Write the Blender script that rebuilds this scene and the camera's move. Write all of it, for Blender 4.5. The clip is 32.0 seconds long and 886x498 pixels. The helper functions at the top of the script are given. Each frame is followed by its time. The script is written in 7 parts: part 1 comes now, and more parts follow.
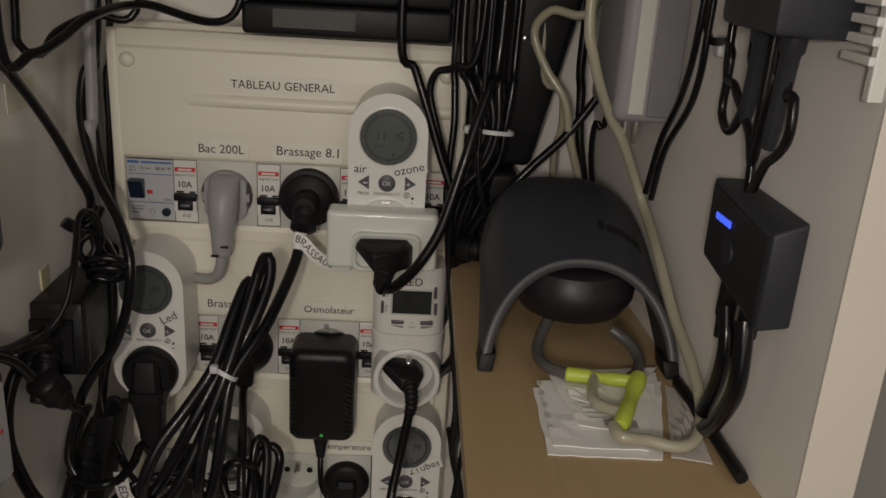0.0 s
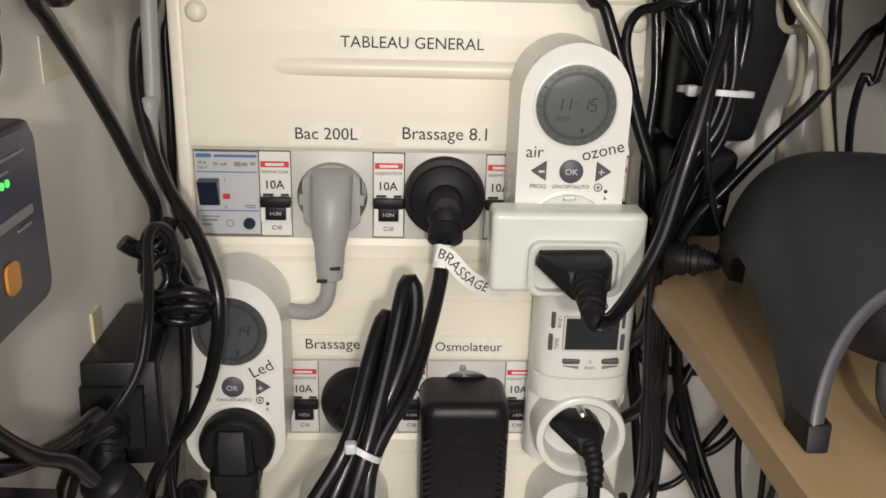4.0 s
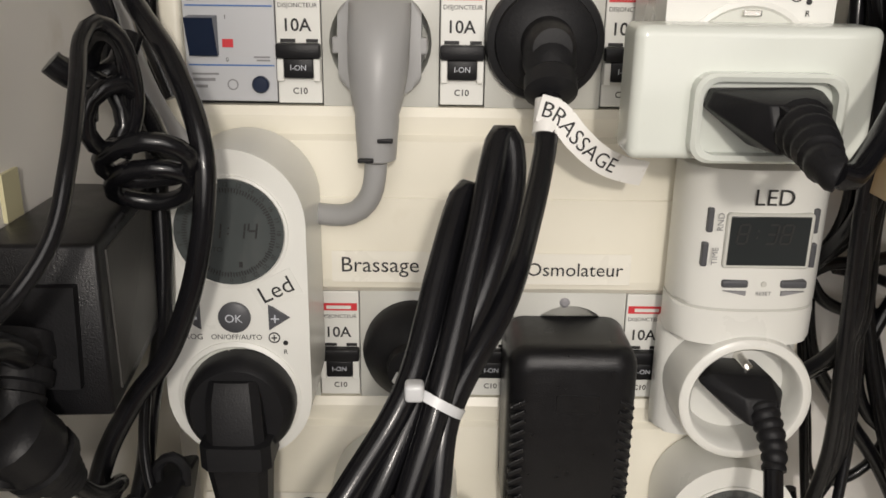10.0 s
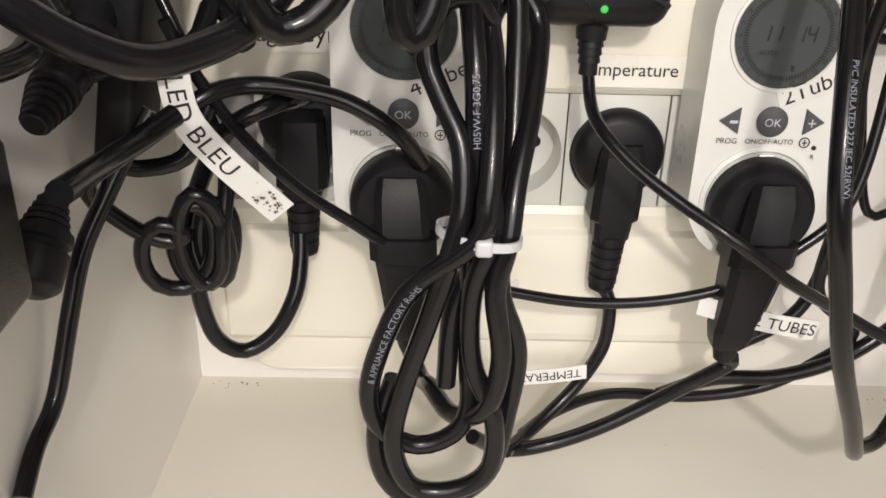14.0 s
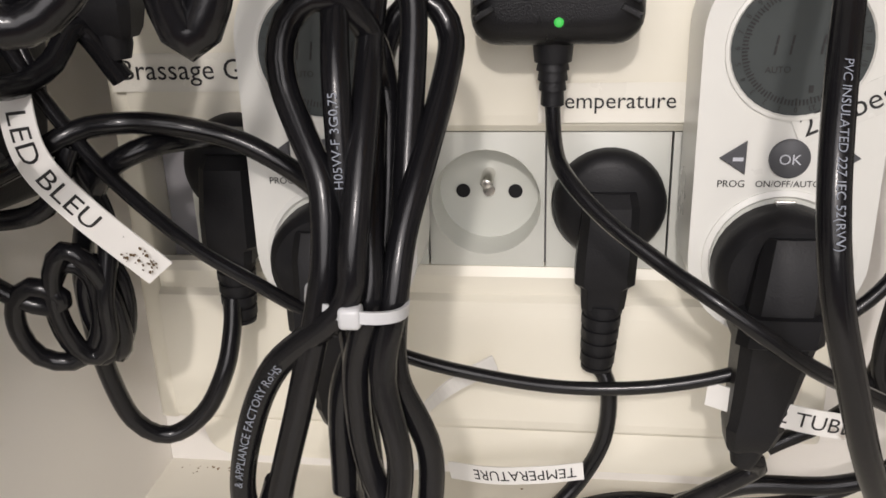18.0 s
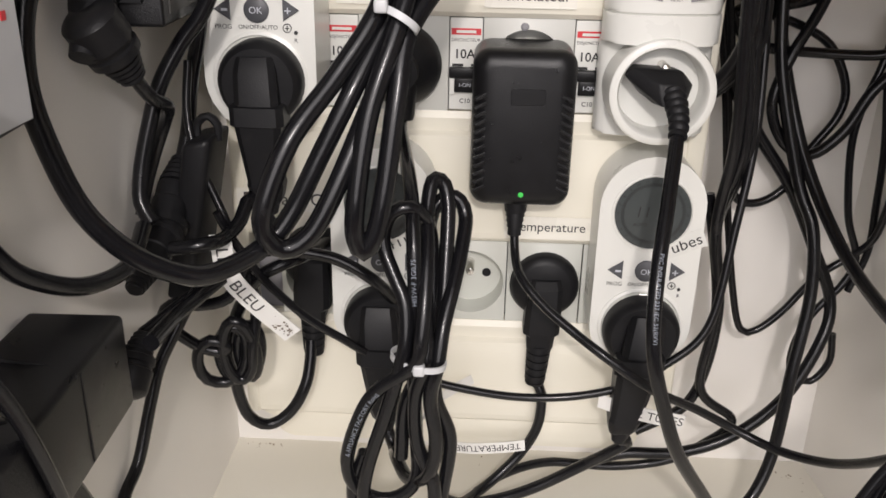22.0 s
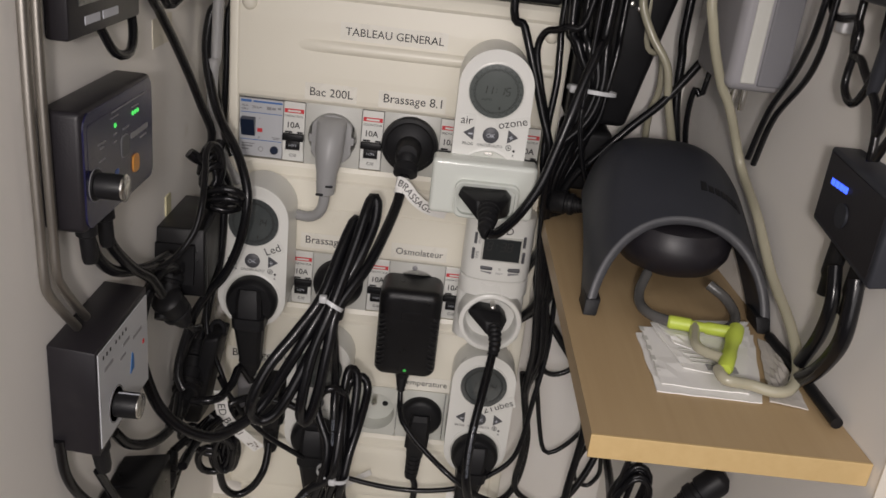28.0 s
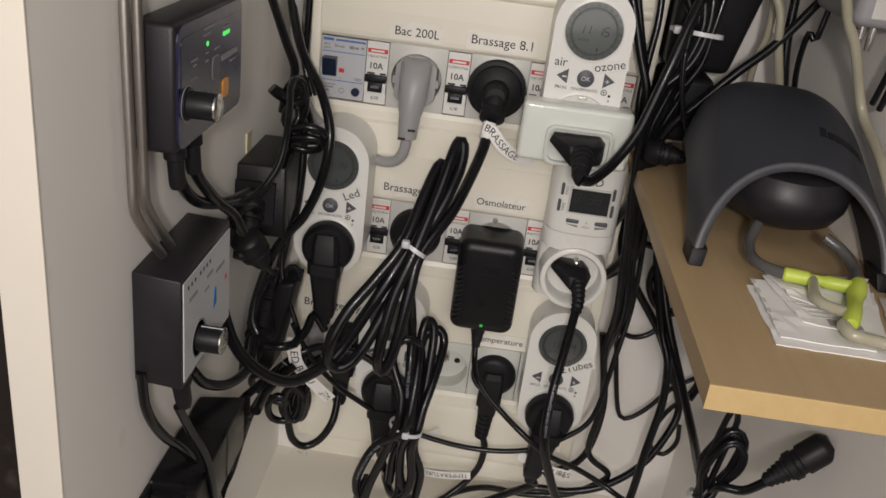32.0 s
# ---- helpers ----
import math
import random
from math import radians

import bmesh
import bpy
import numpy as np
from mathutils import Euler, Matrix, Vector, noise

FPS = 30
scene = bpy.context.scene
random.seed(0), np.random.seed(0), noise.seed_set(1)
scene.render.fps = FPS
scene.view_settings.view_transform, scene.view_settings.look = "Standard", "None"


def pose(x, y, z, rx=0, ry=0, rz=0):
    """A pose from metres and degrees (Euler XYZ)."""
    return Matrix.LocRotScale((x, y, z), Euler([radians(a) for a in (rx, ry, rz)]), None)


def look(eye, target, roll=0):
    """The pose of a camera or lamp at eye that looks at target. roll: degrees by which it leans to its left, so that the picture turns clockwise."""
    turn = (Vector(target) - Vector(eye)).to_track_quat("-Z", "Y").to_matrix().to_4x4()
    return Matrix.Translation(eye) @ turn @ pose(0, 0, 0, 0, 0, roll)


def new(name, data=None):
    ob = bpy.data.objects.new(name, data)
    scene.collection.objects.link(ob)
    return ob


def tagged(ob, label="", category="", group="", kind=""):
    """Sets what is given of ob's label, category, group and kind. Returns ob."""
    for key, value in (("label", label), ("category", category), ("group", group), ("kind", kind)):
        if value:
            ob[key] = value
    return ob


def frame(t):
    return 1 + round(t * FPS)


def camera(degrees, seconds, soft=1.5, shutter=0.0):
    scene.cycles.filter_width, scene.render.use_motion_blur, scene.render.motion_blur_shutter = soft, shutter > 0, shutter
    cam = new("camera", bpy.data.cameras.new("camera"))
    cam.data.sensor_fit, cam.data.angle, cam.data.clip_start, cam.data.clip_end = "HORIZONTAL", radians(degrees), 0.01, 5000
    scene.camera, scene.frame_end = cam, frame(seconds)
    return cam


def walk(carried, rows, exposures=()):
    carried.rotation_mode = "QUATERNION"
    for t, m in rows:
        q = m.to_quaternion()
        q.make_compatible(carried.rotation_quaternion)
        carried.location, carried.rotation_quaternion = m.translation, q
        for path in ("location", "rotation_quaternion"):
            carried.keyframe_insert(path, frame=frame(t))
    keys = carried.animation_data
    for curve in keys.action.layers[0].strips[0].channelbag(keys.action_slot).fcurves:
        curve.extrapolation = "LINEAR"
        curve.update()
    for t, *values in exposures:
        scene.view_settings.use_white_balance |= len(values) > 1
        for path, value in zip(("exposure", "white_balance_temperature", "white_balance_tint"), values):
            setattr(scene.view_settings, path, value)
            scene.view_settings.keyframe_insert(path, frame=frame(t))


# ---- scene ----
cam = camera(53.7, 32.0, soft=1.6)
# seconds, place in metres, turn in degrees
PATH = [
    (0, 0.2148, -0.6276, 0.5474, 70.24, -3.29, -0.98),
    (0.5, 0.1846, -0.6202, 0.5449, 70.51, -2.09, 1.01),
    (1, 0.1536, -0.6255, 0.5292, 71.35, -2.61, 0.22),
    (1.5, 0.1343, -0.5912, 0.5086, 71.69, -2.24, -0.8),
    (2, 0.1301, -0.5458, 0.5077, 70.84, -1.41, -0.11),
    (2.5, 0.1275, -0.5399, 0.5029, 71.2, -1.28, -0.33),
    (3, 0.1175, -0.5251, 0.5056, 71.01, -2.33, -1.57),
    (3.5, 0.1188, -0.4973, 0.5028, 69.5, -2.21, -0.91),
    (4, 0.1125, -0.461, 0.4905, 70.52, -1.6, -2.53),
    (4.5, 0.0989, -0.415, 0.4708, 71.3, -2.1, -1.17),
    (6.5, 0.0993, -0.347, 0.4648, 70.68, -0.84, -0.74),
    (7, 0.0976, -0.3461, 0.4635, 71.07, -0.75, -0.33),
    (7.5, 0.0968, -0.3478, 0.4618, 71.58, -0.9, -0.31),
    (8, 0.0981, -0.3495, 0.4609, 71.67, -1.03, -0.18),
    (8.5, 0.0998, -0.3475, 0.4519, 71.51, -1.11, -0.25),
    (9, 0.0981, -0.344, 0.4339, 70.92, -1.01, 0),
    (9.5, 0.0981, -0.3366, 0.4141, 70.89, -0.85, 0.05),
    (10, 0.0978, -0.3348, 0.3893, 71.32, -0.77, -0.24),
    (10.5, 0.0929, -0.3328, 0.371, 71.57, -0.83, -0.57),
    (11, 0.0927, -0.3299, 0.3529, 70.46, -1.11, -0.56),
    (11.5, 0.0919, -0.3293, 0.3392, 69.43, -0.84, -0.89),
    (12, 0.0928, -0.3316, 0.3231, 68.42, -0.5, -1.17),
    (12.5, 0.0886, -0.3376, 0.3053, 67.67, -0.69, -1.8),
    (13, 0.0878, -0.3499, 0.2839, 66.5, -0.85, -2.2),
    (13.5, 0.0896, -0.3554, 0.2581, 66.72, -1.44, -0.97),
    (14, 0.09, -0.3481, 0.2309, 64.6, -1.47, -0.68),
    (14.5, 0.092, -0.321, 0.224, 59.73, -0.87, -0.81),
    (16.5, 0.1541, -0.2929, 0.2032, 67.88, 1.65, 6.68),
    (17, 0.153, -0.2931, 0.2059, 69.22, 1.57, 7.2),
    (17.5, 0.1528, -0.2928, 0.2059, 69.31, 1.85, 7.18),
    (18, 0.152, -0.2921, 0.2059, 69.16, 1.73, 7.25),
    (18.5, 0.1517, -0.2935, 0.207, 69.06, 1.46, 7),
    (19, 0.1507, -0.2978, 0.2066, 69.04, 0.95, 6.6),
    (19.5, 0.1463, -0.3035, 0.2097, 69.05, 0.53, 5.58),
    (20, 0.1416, -0.32, 0.2178, 68.93, 0.27, 4.69),
    (20.5, 0.1374, -0.3464, 0.233, 68.65, -0.63, 4.03),
    (21, 0.1362, -0.3813, 0.2558, 68.34, -0.93, 3.27),
    (21.5, 0.1325, -0.4161, 0.287, 67.96, -0.83, 2.99),
    (22, 0.13, -0.4524, 0.3202, 67.29, -1.06, 2.74),
    (22.5, 0.1333, -0.4981, 0.3678, 66.19, -0.44, 1.79),
    (23, 0.1221, -0.5226, 0.3907, 64.83, -1.43, 2.34),
    (23.5, 0.1192, -0.5354, 0.4214, 63.17, -4.47, 2.67),
    (24, 0.1284, -0.5759, 0.461, 64.33, -3.97, 3.09),
    (24.5, 0.134, -0.612, 0.4984, 65.61, -3.66, 3.48),
    (25, 0.151, -0.6427, 0.5275, 66.68, -3.51, 2.61),
    (25.5, 0.1593, -0.6687, 0.5498, 68.73, -4.03, 0.07),
    (26, 0.1648, -0.6724, 0.5501, 69.24, -4.03, -0.48),
    (26.5, 0.1729, -0.6717, 0.5497, 69.83, -3.98, -2),
    (28.5, 0.1542, -0.6621, 0.5454, 65.6, -6.7, 2.5),
    (29, 0.1507, -0.6629, 0.5434, 63.84, -7.25, 3.09),
    (29.5, 0.1555, -0.6736, 0.5431, 63.31, -7.07, 6.53),
    (30, 0.1551, -0.6578, 0.539, 64.83, -7.65, 6.02),
    (30.5, 0.1348, -0.643, 0.5142, 64.36, -8.1, 4.1),
    (31, 0.1325, -0.6434, 0.5141, 64.26, -7, 5.02),
    (31.5, 0.1352, -0.6467, 0.5149, 65.16, -6.67, 5.3),
    (32, 0.1369, -0.648, 0.5159, 65.43, -6.69, 5.21),
]
EXPOSURES = [(0, -1.85, 6880, 12), (0.5, -1.35, 6780, 12), (1, -0.8, 6680, 11), (2, -0.55, 6580, 10.5), (4, -0.45, 6580, 10), (9, -0.45, 6580, 10), (11.5, -0.28, 6560, 10.5), (13, -0.06, 6530, 11), (14, -0.02, 6480, 12), (17, -0.2, 6340, 14), (20, -0.2, 6340, 14), (22, -0.17, 6320, 14), (23, -0.32, 6340, 14.5), (24.5, -0.63, 6280, 14.5), (25.5, -0.86, 6270, 14.5), (26, -1.16, 6260, 14.5), (26.5, -1.22, 6280, 14.5), (28.5, -0.97, 6380, 14.5), (32, -0.94, 6460, 13.5)]
walk(cam, [(t, pose(x, y, z, rx, ry, rz)) for t, x, y, z, rx, ry, rz in PATH], EXPOSURES)

# ---- light ----
world = bpy.data.worlds.new("world")
scene.world = world
world.use_nodes = True
world.node_tree.nodes["Background"].inputs[0].default_value = (1.0, 0.93, 0.84, 1)
world.node_tree.nodes["Background"].inputs[1].default_value = 0.06


def lamp(name, eye, target, power, size, colour):
    data = bpy.data.lights.new(name, "AREA")
    data.energy, data.size, data.color, data.shape = power, size, colour, "DISK"
    ob = new(name, data)
    ob.matrix_world = look(eye, target)
    return ob


# Still lamp standing in for a torch likely carried beside the camera.
lamp("still_torch_lamp", (0.15, -0.85, 0.58), (0.13, 0.0, 0.22), 3.9, 0.045, (1.0, 0.93, 0.85))
# Wide fill added in front to brighten the compartment; no window stands here.
lamp("room_fill_light", (0.20, -1.75, 0.95), (0.16, 0.0, 0.25), 36.0, 1.9, (1.0, 0.955, 0.92))

# ---- materials ----


def material(name, colour, rough=0.5, metal=0.0, vary=0.06, scale=60.0, bump=0.05, grain=900.0, stain=None, coat=0.0, spec=0.5):
    m = bpy.data.materials.new(name)
    m.use_nodes = True
    nt = m.node_tree
    b = nt.nodes["Principled BSDF"]
    b.inputs["Roughness"].default_value, b.inputs["Metallic"].default_value = rough, metal
    b.inputs["Coat Weight"].default_value, b.inputs["Specular IOR Level"].default_value = coat, spec
    co = nt.nodes.new("ShaderNodeTexCoord")
    n1 = nt.nodes.new("ShaderNodeTexNoise")
    n1.inputs["Scale"].default_value, n1.inputs["Detail"].default_value = scale, 5
    nt.links.new(co.outputs["Object"], n1.inputs["Vector"])
    ramp = nt.nodes.new("ShaderNodeMixRGB")
    ramp.inputs[1].default_value = (*[c * (1 - vary) for c in colour], 1)
    ramp.inputs[2].default_value = (*[min(1, c * (1 + vary)) for c in colour], 1)
    nt.links.new(n1.outputs["Fac"], ramp.inputs[0])
    out = ramp
    if stain:
        n3 = nt.nodes.new("ShaderNodeTexNoise")
        n3.inputs["Scale"].default_value, n3.inputs["Detail"].default_value = stain[1], 8
        nt.links.new(co.outputs["Object"], n3.inputs["Vector"])
        cr = nt.nodes.new("ShaderNodeMapRange")
        cr.inputs[1].default_value, cr.inputs[2].default_value = stain[2], stain[2] + 0.12
        cr.inputs[4].default_value = stain[3]
        nt.links.new(n3.outputs["Fac"], cr.inputs[0])
        mx = nt.nodes.new("ShaderNodeMixRGB")
        nt.links.new(cr.outputs[0], mx.inputs[0])
        nt.links.new(out.outputs[0], mx.inputs[1])
        mx.inputs[2].default_value = (*stain[0], 1)
        out = mx
    nt.links.new(out.outputs[0], b.inputs["Base Color"])
    n2 = nt.nodes.new("ShaderNodeTexNoise")
    n2.inputs["Scale"].default_value, n2.inputs["Detail"].default_value = grain, 3
    nt.links.new(co.outputs["Object"], n2.inputs["Vector"])
    rr = nt.nodes.new("ShaderNodeMapRange")
    rr.inputs[3].default_value, rr.inputs[4].default_value = max(0.02, rough - 0.08), min(1, rough + 0.08)
    nt.links.new(n1.outputs["Fac"], rr.inputs[0])
    nt.links.new(rr.outputs[0], b.inputs["Roughness"])
    if bump:
        bp = nt.nodes.new("ShaderNodeBump")
        bp.inputs["Strength"].default_value, bp.inputs["Distance"].default_value = bump, 0.0006
        nt.links.new(n2.outputs["Fac"], bp.inputs["Height"])
        nt.links.new(bp.outputs[0], b.inputs["Normal"])
    return m


def glow(name, colour, power):
    m = bpy.data.materials.new(name)
    m.use_nodes = True
    b = m.node_tree.nodes["Principled BSDF"]
    b.inputs["Base Color"].default_value = (*[c * 0.3 for c in colour], 1)
    b.inputs["Emission Color"].default_value = (*colour, 1)
    b.inputs["Emission Strength"].default_value = power
    return m


def wood(name, a, c, rough):
    m = material(name, a, rough, vary=0.08, scale=35, bump=0.08, grain=500)
    nt = m.node_tree
    b = nt.nodes["Principled BSDF"]
    co = nt.nodes["Texture Coordinate"]
    mp = nt.nodes.new("ShaderNodeMapping")
    mp.inputs["Scale"].default_value = (220, 9, 220)
    n = nt.nodes.new("ShaderNodeTexNoise")
    n.inputs["Scale"].default_value, n.inputs["Detail"].default_value = 1.0, 6
    nt.links.new(co.outputs["Object"], mp.inputs[0])
    nt.links.new(mp.outputs[0], n.inputs["Vector"])
    mx = nt.nodes.new("ShaderNodeMixRGB")
    mx.inputs[1].default_value, mx.inputs[2].default_value = (*a, 1), (*c, 1)
    nt.links.new(n.outputs["Fac"], mx.inputs[0])
    nt.links.new(mx.outputs[0], b.inputs["Base Color"])
    return m


MELAMINE = material("white melamine", (0.84, 0.815, 0.775), 0.42, vary=0.03, scale=9, bump=0.04, grain=700, stain=((0.55, 0.48, 0.36), 26, 0.66, 0.35))
MELAMINE_FLOOR = material("worn white melamine", (0.80, 0.77, 0.68), 0.45, vary=0.04, scale=7, bump=0.05, grain=600, stain=((0.30, 0.22, 0.12), 75, 0.70, 0.8))
# Cream kept darker than the boards because the frontal lamps overlight this face.
EDGE = material("toned-down cream edge band", (0.72, 0.67, 0.58), 0.5, vary=0.04, scale=20, bump=0.05)
IVORY = material("ivory plastic", (0.84, 0.805, 0.69), 0.34, vary=0.025, scale=14, bump=0.03, grain=1500, stain=((0.62, 0.56, 0.42), 40, 0.68, 0.25))
WHITE = material("white plastic", (0.75, 0.75, 0.71), 0.30, vary=0.02, scale=25, bump=0.03, grain=1800)
GLOSSWHITE = material("glossy white plastic", (0.66, 0.69, 0.64), 0.16, vary=0.02, scale=20, bump=0.02, stain=((0.55, 0.45, 0.25), 90, 0.70, 0.5))
LIGHTGREY = material("light grey plastic", (0.56, 0.56, 0.52), 0.38, vary=0.03, scale=30, bump=0.03)
SOCKETGREY = material("pale grey socket plastic", (0.62, 0.63, 0.58), 0.33, vary=0.03, scale=30, bump=0.02)
CABLEGREY = material("grey cable plastic", (0.33, 0.33, 0.33), 0.40, vary=0.06, scale=60, bump=0.05)
PSUGREY = material("mid grey plastic", (0.29, 0.285, 0.30), 0.5, vary=0.05, scale=40, bump=0.10)
PSUDARK = material("dull dark label and lit side", (0.045, 0.043, 0.040), 0.5, vary=0.1, scale=40, bump=0.05)
BLACK = material("black moulded plastic", (0.0098, 0.0098, 0.0110), 0.42, vary=0.25, scale=70, bump=0.15, grain=1300, stain=((0.05, 0.046, 0.042), 60, 0.66, 0.22), spec=0.24)
BLACKTEX = material("black textured plastic", (0.0060, 0.0060, 0.0070), 0.30, vary=0.25, scale=120, bump=0.25, grain=2200, spec=0.34)
CABLE = material("black cable sheath", (0.0068, 0.0068, 0.0080), 0.22, vary=0.25, scale=90, bump=0.06, grain=400, stain=((0.05, 0.046, 0.042), 45, 0.66, 0.28), spec=0.36)
RUBBER = material("matt black rubber", (0.0095, 0.0095, 0.0108), 0.50, vary=0.2, scale=90, bump=0.2, stain=((0.05, 0.046, 0.042), 80, 0.66, 0.2), spec=0.26)
SLATE = material("slate black plastic", (0.025, 0.027, 0.034), 0.46, vary=0.08, scale=60, bump=0.12, grain=1500, stain=((0.05, 0.05, 0.05), 25, 0.60, 0.25), spec=0.4)
CHARCOAL = material("charcoal metal case", (0.014, 0.0125, 0.0155), 0.42, vary=0.15, scale=50, bump=0.15, stain=((0.05, 0.046, 0.044), 35, 0.62, 0.2), spec=0.4)
NAVY = material("navy printed film", (0.008, 0.008, 0.042), 0.22, vary=0.5, scale=180, bump=0.04, stain=((0.09, 0.10, 0.13), 60, 0.60, 0.5))
FACEWHITE = material("white printed film", (0.52, 0.53, 0.55), 0.3, vary=0.03, scale=30, bump=0.02)
BUTTON = material("dark grey button", (0.075, 0.077, 0.085), 0.45, vary=0.06, bump=0.05)
INK = material("black ink", (0.014, 0.014, 0.014), 0.6, vary=0.1, bump=0.0)
INKGREY = material("grey ink", (0.25, 0.25, 0.26), 0.6, vary=0.1, bump=0.0)
INKWHITE = material("white print", (0.55, 0.57, 0.62), 0.6, vary=0.1, bump=0.0)
SHEATHPRINT = material("worn pale print", (0.20, 0.22, 0.26), 0.5, vary=0.3, scale=400, bump=0.0)
RED = material("red print", (0.62, 0.035, 0.045), 0.45, vary=0.08, bump=0.0)
BLUE = material("blue print", (0.06, 0.16, 0.42), 0.45, vary=0.08, bump=0.0)
SWITCHBLUE = material("blue black switch", (0.012, 0.020, 0.045), 0.3, vary=0.1)
LCD = material("grey green display", (0.105, 0.118, 0.112), 0.12, vary=0.10, scale=40, bump=0.0, coat=0.4)
LCDMID = material("half lit display", (0.074, 0.083, 0.083), 0.10, vary=0.12, scale=40, bump=0.0, coat=0.5)
LCDDARK = material("dark display", (0.030, 0.034, 0.035), 0.10, vary=0.15, scale=40, bump=0.0, coat=0.5)
METAL = material("bright metal", (0.72, 0.70, 0.66), 0.25, metal=1.0, vary=0.08, bump=0.05)
STEEL = material("brushed steel", (0.36, 0.34, 0.31), 0.46, metal=1.0, vary=0.12, scale=30, bump=0.1)
NYLON = material("translucent nylon", (0.56, 0.57, 0.58), 0.32, vary=0.04, bump=0.03)
BAGFILM = material("clear crinkled film", (0.55, 0.52, 0.48), 0.18, vary=0.15, scale=90, bump=0.5, grain=250)
PAPER = material("white paper", (0.80, 0.79, 0.76), 0.8, vary=0.04, scale=25, bump=0.1, grain=300)
LABEL = material("white label tape", (0.80, 0.79, 0.76), 0.45, vary=0.03, scale=40, bump=0.02, stain=((0.20, 0.15, 0.09), 120, 0.64, 0.8))
TAPE = material("clear label tape", (0.845, 0.820, 0.735), 0.28, vary=0.02, bump=0.01)
TAPEWHITE = material("white label tape on timers", (0.75, 0.75, 0.71), 0.26, vary=0.02, bump=0.01)
STAIN = material("brown grime", (0.10, 0.065, 0.035), 0.9, vary=0.4, scale=300, bump=0.0)
BEECH = wood("beech board", (0.465, 0.340, 0.190), (0.40, 0.280, 0.148), 0.45)
BEECHEDGE = wood("beech edge band", (0.60, 0.44, 0.21), (0.52, 0.36, 0.16), 0.5)
LIME = material("lime green plastic", (0.46, 0.56, 0.07), 0.42, vary=0.10, scale=60, bump=0.05)
TUBE = material("yellowed clear tube", (0.37, 0.35, 0.26), 0.22, vary=0.08, scale=60, bump=0.04)
TUBEGREY = material("smoky air tube", (0.085, 0.083, 0.080), 0.25, vary=0.10, scale=60, bump=0.04)
ORANGE = material("orange button", (0.65, 0.28, 0.04), 0.4, vary=0.06)
DARKWOOD = material("dark mottled upholstery", (0.030, 0.022, 0.019), 0.7, vary=0.6, scale=40, bump=0.5, grain=200, stain=((0.10, 0.085, 0.075), 30, 0.58, 0.6))
FLOORWOOD = wood("room floorboards", (0.20, 0.12, 0.07), (0.14, 0.085, 0.05), 0.5)
PAINT = material("room wall paint", (0.55, 0.52, 0.47), 0.8, vary=0.04, scale=5, bump=0.15, grain=200)
LEDGREEN = glow("green light", (0.10, 1.0, 0.16), 1.6)
LEDDIM = glow("dim green light", (0.08, 0.8, 0.12), 0.55)
LEDBLUE = glow("blue light", (0.05, 0.12, 1.0), 4.0)

# ---- builders ----
BASE = {}


def thing(name, at, label, category, group="", kind=""):
    ob = new(name)
    ob.empty_display_size = 0.01
    ob.location = at
    BASE[ob] = Vector(at)
    return tagged(ob, label, category, group, kind)


def part(name, bm, mat, parent=None, label="", smooth=False, angle=38):
    """One mesh object out of a bmesh in world coordinates, under a thing or a part."""
    me = bpy.data.meshes.new(name)
    base = BASE[parent] if parent else Vector((0, 0, 0))
    bmesh.ops.recalc_face_normals(bm, faces=bm.faces)
    bmesh.ops.translate(bm, verts=bm.verts, vec=-base)
    if smooth:
        for e in bm.edges:
            e.smooth = len(e.link_faces) == 2 and e.calc_face_angle(0) < radians(angle)
        for f in bm.faces:
            f.smooth = True
    bm.to_mesh(me)
    bm.free()
    me.materials.append(mat)
    ob = new(name, me)
    if parent:
        ob.parent = parent
    BASE[ob] = base
    return tagged(ob, label)


def structure(name, bm, mat, label, category, smooth=False):
    return tagged(part(name, bm, mat, None, "", smooth), label, category, "", "structure")


def box(x0, x1, y0, y1, z0, z1, bevel=0.0, seg=2, bm=None):
    own = bmesh.new()
    bmesh.ops.create_cube(own, size=1, matrix=Matrix.Translation(((x0 + x1) / 2, (y0 + y1) / 2, (z0 + z1) / 2)) @ Matrix.Diagonal((x1 - x0, y1 - y0, z1 - z0, 1)))
    if bevel:
        bmesh.ops.bevel(own, geom=own.edges[:], offset=bevel, segments=seg, affect="EDGES", profile=0.5)
    return own if bm is None else merge(bm, own)


def merge(bm, other, m=None):
    if m is not None:
        bmesh.ops.transform(other, matrix=m, verts=other.verts)
    me = bpy.data.meshes.new("tmp")
    other.to_mesh(me)
    other.free()
    bm.from_mesh(me)
    bpy.data.meshes.remove(me)
    return bm


def hull(corners):
    """A closed block from eight corners: four of one end, four of the other."""
    bm = bmesh.new()
    v = [bm.verts.new(c) for c in corners]
    for f in ((0, 1, 2, 3), (7, 6, 5, 4), (0, 4, 5, 1), (1, 5, 6, 2), (2, 6, 7, 3), (3, 7, 4, 0)):
        bm.faces.new([v[i] for i in f])
    return bm


def solid(points):
    """A closed convex block round the points given, with soft edges."""
    bm = bmesh.new()
    for p in points:
        bm.verts.new(p)
    bmesh.ops.convex_hull(bm, input=bm.verts[:])
    bmesh.ops.delete(bm, geom=[v for v in bm.verts if not v.link_faces], context="VERTS")
    bmesh.ops.dissolve_limit(bm, angle_limit=0.06, verts=bm.verts[:], edges=bm.edges[:])
    bmesh.ops.bevel(bm, geom=bm.edges[:], offset=0.0007, segments=2, affect="EDGES", profile=0.5)
    bmesh.ops.recalc_face_normals(bm, faces=bm.faces[:])
    return bm


